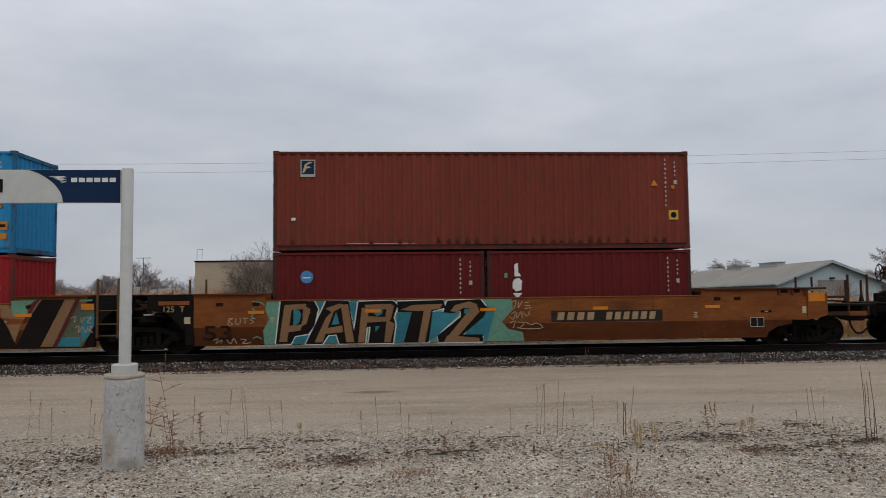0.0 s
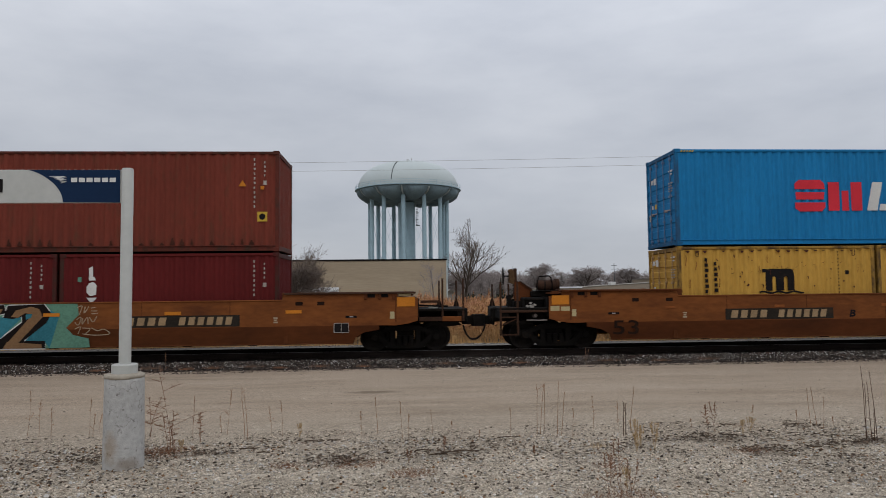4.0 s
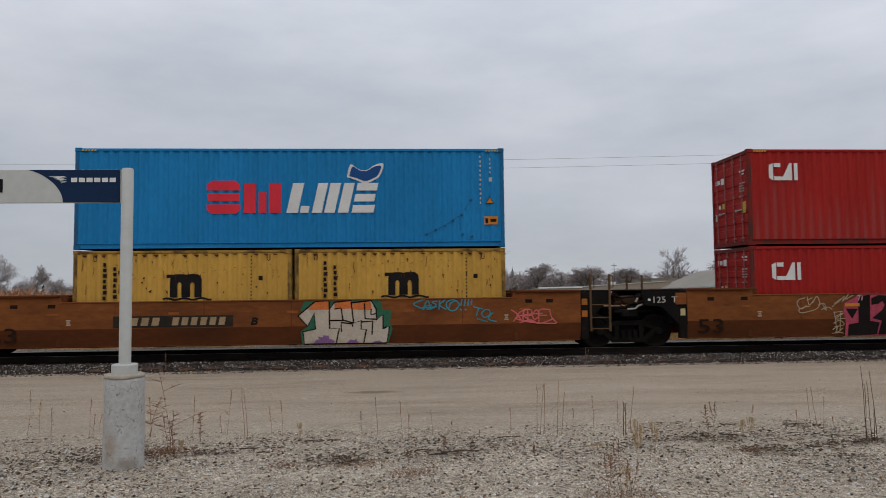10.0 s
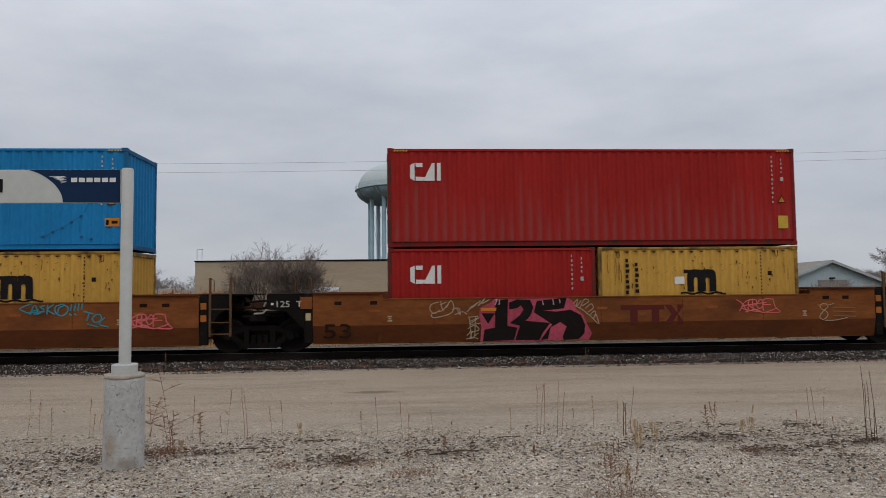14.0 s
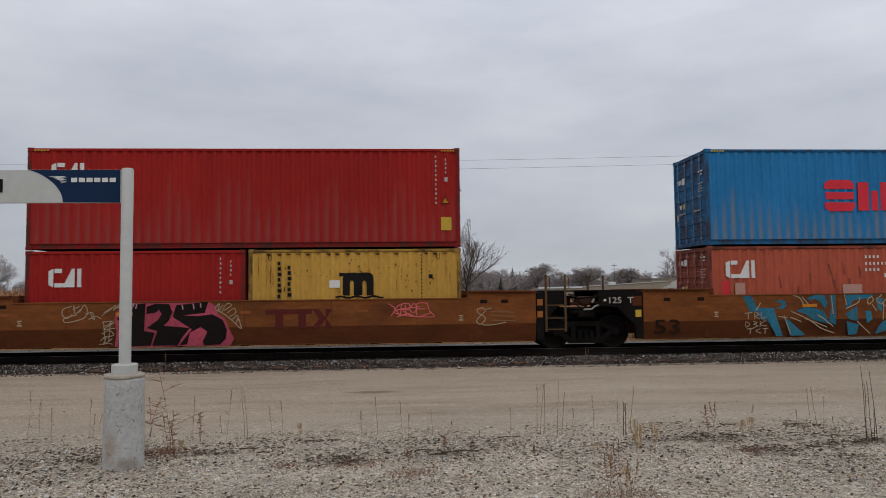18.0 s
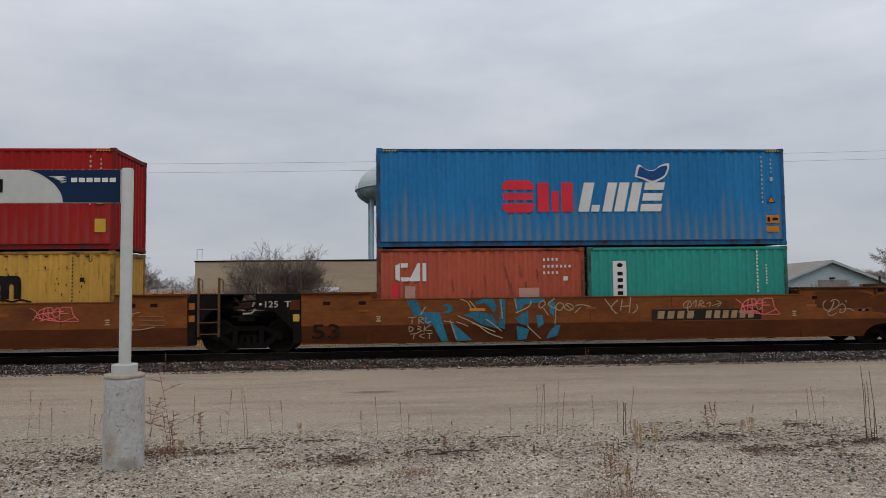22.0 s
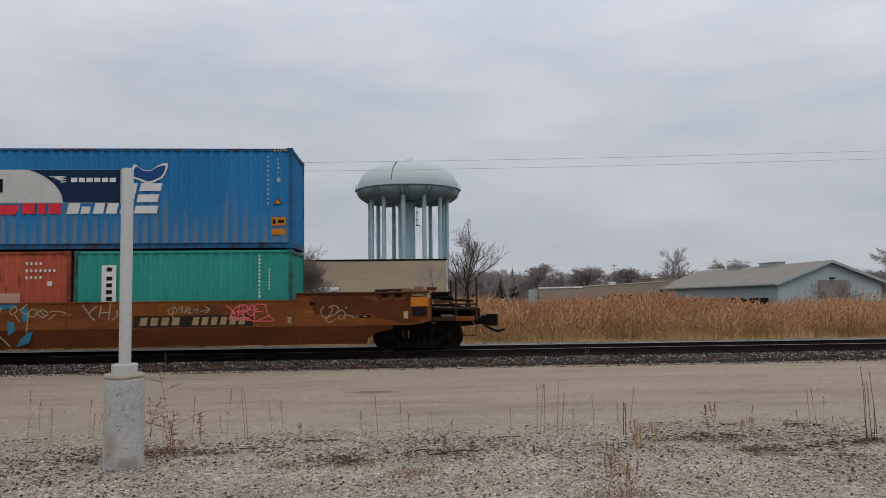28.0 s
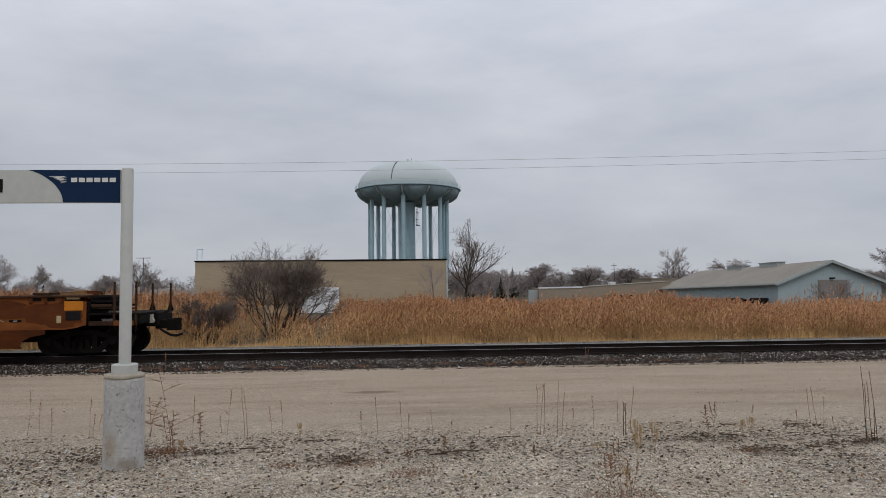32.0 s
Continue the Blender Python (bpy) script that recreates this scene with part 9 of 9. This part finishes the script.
def weed(x, y, h, seed, stems=1, twiggy=0.5, material=None, label="dry brown weed stalk standing in the gravel", wide=1.0, thick=0.0028, rise=0.65):
    rs = random.Random(seed)
    limbs = []
    for s in range(stems):
        p = Vector((0, 0, 0))
        tilt = 0.022 if thick > 0.005 else 0.05
        d = Vector((rs.gauss(0, tilt if stems == 1 else 0.16), rs.gauss(0, tilt if stems == 1 else 0.12), 1)).normalized()
        hh, r = h * rs.uniform(0.92, 1.0), thick
        steps = 9
        for i in range(steps):
            bend = 0.02 if thick > 0.005 else 0.04
            d = (d + Vector((rs.gauss(0, bend), rs.gauss(0, bend), 0.05))).normalized()
            q = p + d * hh / steps
            limbs.append((p, q, r * (1 - 0.6 * i / steps), r * (1 - 0.6 * (i + 1) / steps), 0))
            p = q
            if i > 1 and rs.random() < twiggy:
                for _ in range(rs.choice((1, 2, 2))):
                    a, L = rs.uniform(0, 6.283), hh * rs.uniform(0.08, 0.24) * (1.2 - i / steps) * wide
                    e = p + Vector((math.cos(a) * 0.75, math.sin(a) * 0.75, rise)) * L
                    limbs.append((p, e, 0.0025, 0.0018, 1))
                    for _ in range(3 if rise > 0.5 else 6):
                        b = rs.uniform(0, 6.283)
                        mid = p.lerp(e, rs.uniform(0.4, 1.0))
                        limbs.append((mid, mid + Vector((math.cos(b), math.sin(b), rise)) * L * 0.28, 0.0018, 0.0012, 2))
            if i > steps * 0.6:
                for _ in range(6):
                    b, w0 = rs.uniform(0, 6.283), p - d * rs.uniform(0, hh / steps)
                    limbs.append((w0, w0 + Vector((math.cos(b) * 0.4, math.sin(b) * 0.4, 0.9)) * rs.uniform(0.012, 0.03), 0.0032, 0.0015, 3))
    ob = soup("dry_weed", *limbs_mesh("", limbs, 4), material or M_WEED)
    ob.location = (x, y, GROUND - 0.01)
    return tagged(ob, label, "weed", "dry weeds at the road's edge")


def tuft(x, y, r, seed, material, count=140, h=0.06, label="low tuft of dead weeds on the gravel"):
    rs = random.Random(seed)
    limbs = []
    for i in range(int(count * 1.8)):
        a, d = rs.uniform(0, 6.283), r * rs.random() ** 0.7
        p = Vector((d * math.cos(a) * 1.5, d * math.sin(a), 0))
        b = rs.uniform(0, 6.283)
        L = h * rs.uniform(0.4, 1.3)
        limbs.append((p, p + Vector((math.cos(b) * 0.8, math.sin(b) * 0.8, rs.uniform(0.2, 1.0))) * L, 0.0024, 0.0012, 0))
    if material is M_LITTER:
        # flat dead leaves with a few bent stems
        V, F = [], []
        for i in range(int(count * 0.7)):
            a, d = rs.uniform(0, 6.283), r * rs.random() ** 0.6
            c = Vector((d * math.cos(a) * 1.9, d * math.sin(a), rs.uniform(0.006, 0.026)))
            b, L = rs.uniform(0, 6.283), rs.uniform(0.014, 0.04)
            u, w = Vector((math.cos(b), math.sin(b), rs.uniform(-0.25, 0.4))) * L, Vector((-math.sin(b), math.cos(b), rs.uniform(-0.3, 0.3))) * L * rs.uniform(0.3, 0.7)
            V += [c - u, c + w + Vector((0, 0, 0.004)), c + u, c - w]
            F.append(tuple(range(4 * i, 4 * i + 4)))
        ob = soup("dead_leaves", [tuple(v) for v in V], F, material)
        ob.location = (x, y, GROUND + 0.012)
        return tagged(ob, "flat patch of dead brown leaves on gravel", "leaves", "low tufts on the gravel", "stuff")
    ob = soup("weed_tuft", *limbs_mesh("", limbs, 3), material)
    ob.location = (x, y, GROUND - 0.005)
    return tagged(ob, label, "weed", "low tufts on the gravel", "stuff")


def build_weeds():
    single = ((-5.54, -10.51, 0.66, 0.5), (-5.32, -10.62, 0.57, 0.7), (-5.1, -10.72, 0.46, 0.6), (-4.57, -10.7, 0.56, 0.5), (-4.51, -10.71, 0.33, 0.5), (-4.4, -10.72, 0.32, 0.5), (-2.54, -10.85, 0.66, 0.6), (-2.64, -10.76, 0.28, 0.5),
              (-1.85, -11.09, 0.47, 0.5), (-1.7, -11.11, 0.52, 0.4), (-0.56, -11.18, 0.36, 0.6), (0.02, -11.41, 0.57, 0.3), (0.11, -11.49, 0.37, 0.4), (0.46, -10.97, 0.35, 0.3), (0.75, -11.0, 0.17, 0.5), (1.09, -11.53, 0.13, 0.8),
              (1.55, -11.42, 0.43, 0.3), (2.38, -11.67, 0.46, 0.3), (2.85, -11.05, 0.48, 0.3), (3.15, -11.26, 0.47, 0.2), (4.3, -11.13, 0.15, 0.6), (5.23, -11.15, 0.34, 0.5), (6.04, -11.59, 0.52, 0.2), (6.34, -11.37, 0.18, 0.5), (-3.9, -10.8, 0.4, 0.4), (5.7, -11.5, 0.3, 0.5))
    stout = ((-2.21, -11.2, 0.74), (-2.13, -11.36, 0.71), (-0.34, -10.96, 0.51), (1.95, -11.31, 0.74), (2.0, -11.31, 0.73), (2.06, -11.24, 0.8), (2.18, -11.57, 0.81), (2.26, -11.5, 0.65), (3.32, -11.28, 0.69), (6.11, -11.17, 0.6), (6.15, -11.26, 0.61))
    dark = ((6.34, -12.1, 1.02), (6.22, -12.38, 0.87), (6.38, -12.25, 0.98), (6.29, -12.32, 0.44), (6.26, -12.2, 0.8), (3.13, -11.58, 0.51), (3.17, -11.55, 0.45))
    for i, (x, y, h, tw) in enumerate(single):
        weed(x, y, h, 200 + i, 1, tw, M_WEED, thick=0.0025)
    for i, (x, y, h) in enumerate(stout):
        weed(x, y, h, 240 + i, 1, 0.08, M_WEED, "straight dry brown stalk standing in the gravel", thick=0.0044)
    for i, (x, y, h) in enumerate(dark):
        weed(x, y, h, 260 + i, 1, 0.1 if h > 0.6 else 0.5, M_WEED_DARK, "dark brown dead stalk standing in the gravel", thick=0.0062)
    for i, (x, y, h, stems, tw) in enumerate(((-2.95, -12.09, 1.1, 1, 1.0), (-3.0, -12.05, 0.6, 2, 0.9), (-2.9, -12.1, 0.5, 2, 0.9), (-3.62, -10.89, 0.59, 2, 0.9), (-2.93, -11.2, 0.67, 1, 0.7), (-2.8, -11.3, 0.4, 2, 0.8))):
        weed(x, y, h, 280 + i, stems, tw, M_WEED_RED, "branching russet weed beside the pillar", 2.4 if i == 0 else 1.8, 0.0034, 0.28)
    for i, (x, y, h) in enumerate(((2.21, -14.35, 0.58), (2.1, -14.3, 0.42), (2.35, -14.25, 0.36), (2.4, -13.42, 0.2), (4.37, -11.56, 0.41), (4.49, -11.5, 0.46), (0.55, -12.25, 0.2), (0.09, -12.76, 0.16), (1.67, -12.57, 0.13))):
        weed(x, y, h, 320 + i, 2, 0.9, M_WEED_RED, "bushy russet weed in the gravel", 1.3, 0.0024, 0.5)
    for i, (x, y, h) in enumerate(((3.06, -12.37, 0.40), (3.25, -12.46, 0.36), (3.12, -12.3, 0.3), (3.0, -12.5, 0.24), (4.75, -11.8, 0.24), (-1.45, -11.15, 0.2), (2.35, -14.1, 0.22), (-2.85, -12.0, 0.18), (5.0, -11.5, 0.22))):
        weed(x, y, h, 340 + i, 6, 0.2, M_STRAW, "pale straw grass clump in the gravel", 1.0, 0.0017)
    heaps = ((-0.62, -12.73, 0.30, 230, 1), (-0.8, -12.6, 0.22, 140, 0), (0.58, -12.33, 0.34, 200, 0), (0.13, -13.28, 0.20, 190, 1), (-1.39, -12.78, 0.16, 120, 1), (4.21, -11.92, 0.28, 230, 0), (4.73, -12.65, 0.24, 190, 0), (4.45, -12.6, 0.2, 130, 1), (5.06, -11.1, 0.3, 120, 1), (5.95, -11.21, 0.2, 100, 0), (5.74, -12.41, 0.2, 140, 0), (5.41, -13.09, 0.15, 60, 0),
             (2.57, -12.16, 0.12, 70, 2), (2.42, -13.18, 0.12, 60, 1), (-2.95, -12.0, 0.30, 330, 1), (-3.1, -11.8, 0.24, 200, 1), (-2.5, -12.1, 0.2, 120, 0), (-3.9, -12.3, 0.25, 120, 0), (-4.9, -12.2, 0.3, 120, 0), (6.3, -12.3, 0.14, 160, 0), (2.2, -14.35, 0.30, 220, 1), (1.2, -12.1, 0.25, 90, 0), (0.0, -11.75, 0.3, 90, 0), (-1.5, -11.4, 0.25, 80, 0), (3.4, -11.9, 0.2, 90, 0))
    for i, (x, y, r, n, mt) in enumerate(heaps):
        tuft(x, y, r, 400 + i, (M_LITTER, M_WEED_RED, M_STRAW)[mt], n, 0.045)
    # dark sticks that lie on the gravel
    rs = random.Random(61)
    for i, (x, y, a) in enumerate(((0.3, -12.2, 0.1), (0.62, -12.35, 0.35), (0.85, -12.3, -0.1), (0.45, -12.45, 0.2), (-1.75, -12.15, 0.05), (-1.2, -11.5, -0.1), (-0.95, -11.45, 0.1), (4.9, -11.05, 0.05), (5.9, -11.15, 0.0), (4.6, -11.7, -0.2), (5.35, -12.5, -0.4), (-2.0, -11.9, 0.1), (1.5, -11.55, 0.05), (6.0, -12.3, -0.3))):
        L = rs.uniform(0.14, 0.34)
        c, s = math.cos(a) * L / 2, math.sin(a) * L / 2
        g = Geo().tube([(-c, -s, 0.012), (-c * 0.2, -s * 0.2 + 0.012, 0.016), (c * 0.4, s * 0.4 - 0.008, 0.012), (c, s, 0.016)], [0.009, 0.008, 0.007, 0.004], 5)
        g.tube([(c * 0.2, s * 0.2, 0.014), (c * 0.5, s * 0.5 + 0.05, 0.02)], [0.005, 0.003], 4)
        st = part("stick", g, M_LITTER)
        st.location = (x, y, GROUND + 0.035 * noise.noise((x * 0.35, y * 0.5, 0)) + 0.004)
        tagged(st, "dark broken stick lying on the gravel", "stick", "sticks on the gravel")
    # dead leaves and bits of stick strewn along the edge
    rs = np.random.RandomState(51)
    n = 4000
    y = rs.normal(-12.2, 0.75, n).clip(-14.5, -10.9)
    x = rs.uniform(-6.5, 7.6, n)
    V, F = [], []
    keep = np.array([noise.noise((a * 0.9, b * 1.4, 7)) for a, b in zip(x, y)]) > 0.03
    keep |= (np.hypot(x + 3.9, (y + 12.6) * 1.3) < 1.0) & (rs.uniform(0, 1, n) < 0.6)
    x, y = x[keep], y[keep]
    n = len(x)
    a, L, w = rs.uniform(-1.6, 1.6, n), rs.uniform(0.012, 0.06, n), rs.uniform(0.004, 0.02, n)
    z = GROUND + 0.03 + rs.uniform(-0.008, 0.02, n)
    dx, dy = np.cos(a), np.sin(a)
    p = lambda s, t, e: np.stack([x + dx * L * s - dy * w * t, y + dy * L * s + dx * w * t, z + e], 1)
    v = np.stack([p(-1, 0, 0), p(0, 1, 0.006), p(1, 0, 0.004), p(0, -1, 0.012)], 1)
    ob = soup("dead_leaves", v.reshape(-1, 3), np.arange(4 * n).reshape(-1, 4), M_LITTER)
    tagged(ob, "dark dead leaves and twigs strewn on gravel", "leaves", kind="stuff")
    # russet tufts on the ballast's edge
    for i, x in enumerate((-7.9, -7.1, -6.6, -5.6, -5.0, -4.0, -3.2, -2.2, 1.2, 2.4, 3.3, 5.8, -1.0, 7.2, 8.6)):
        ob = tuft(x, -2.45 + 0.2 * (i % 3), 0.14 + 0.05 * (i % 3), 500 + i, M_WEED_RED, 90, 0.06, "russet weeds on the ballast edge")
        ob.location.z += 0.06
    for i, x in enumerate((-6.2, 14.6, 5.0, 18.0)):
        weed(x, -2.6 if i else -2.3, 0.5, 520 + i, 2, 0.4)


build_trees()
build_bush()
build_reeds()
build_weeds()


# ---- what moves ----
def motions():
    """The train rolls to the left and its wheels turn."""
    for ob, x in MOVERS:
        yy, zz = ob.location.y, ob.location.z
        walk(ob, [(t, pose(x + train_x(t), yy, zz)) for t in np.arange(0.0, 32.01, 2.0)])
    x0 = train_x(0.0)
    for ws, e, wheel in WHEELS:
        rows = []
        for i in range(161):
            t = i * 0.2
            rows.append((t, pose(e, 0, 0.483, 0, math.degrees((train_x(t) - x0) / wheel), 0)))
        walk(ws, rows)


motions()
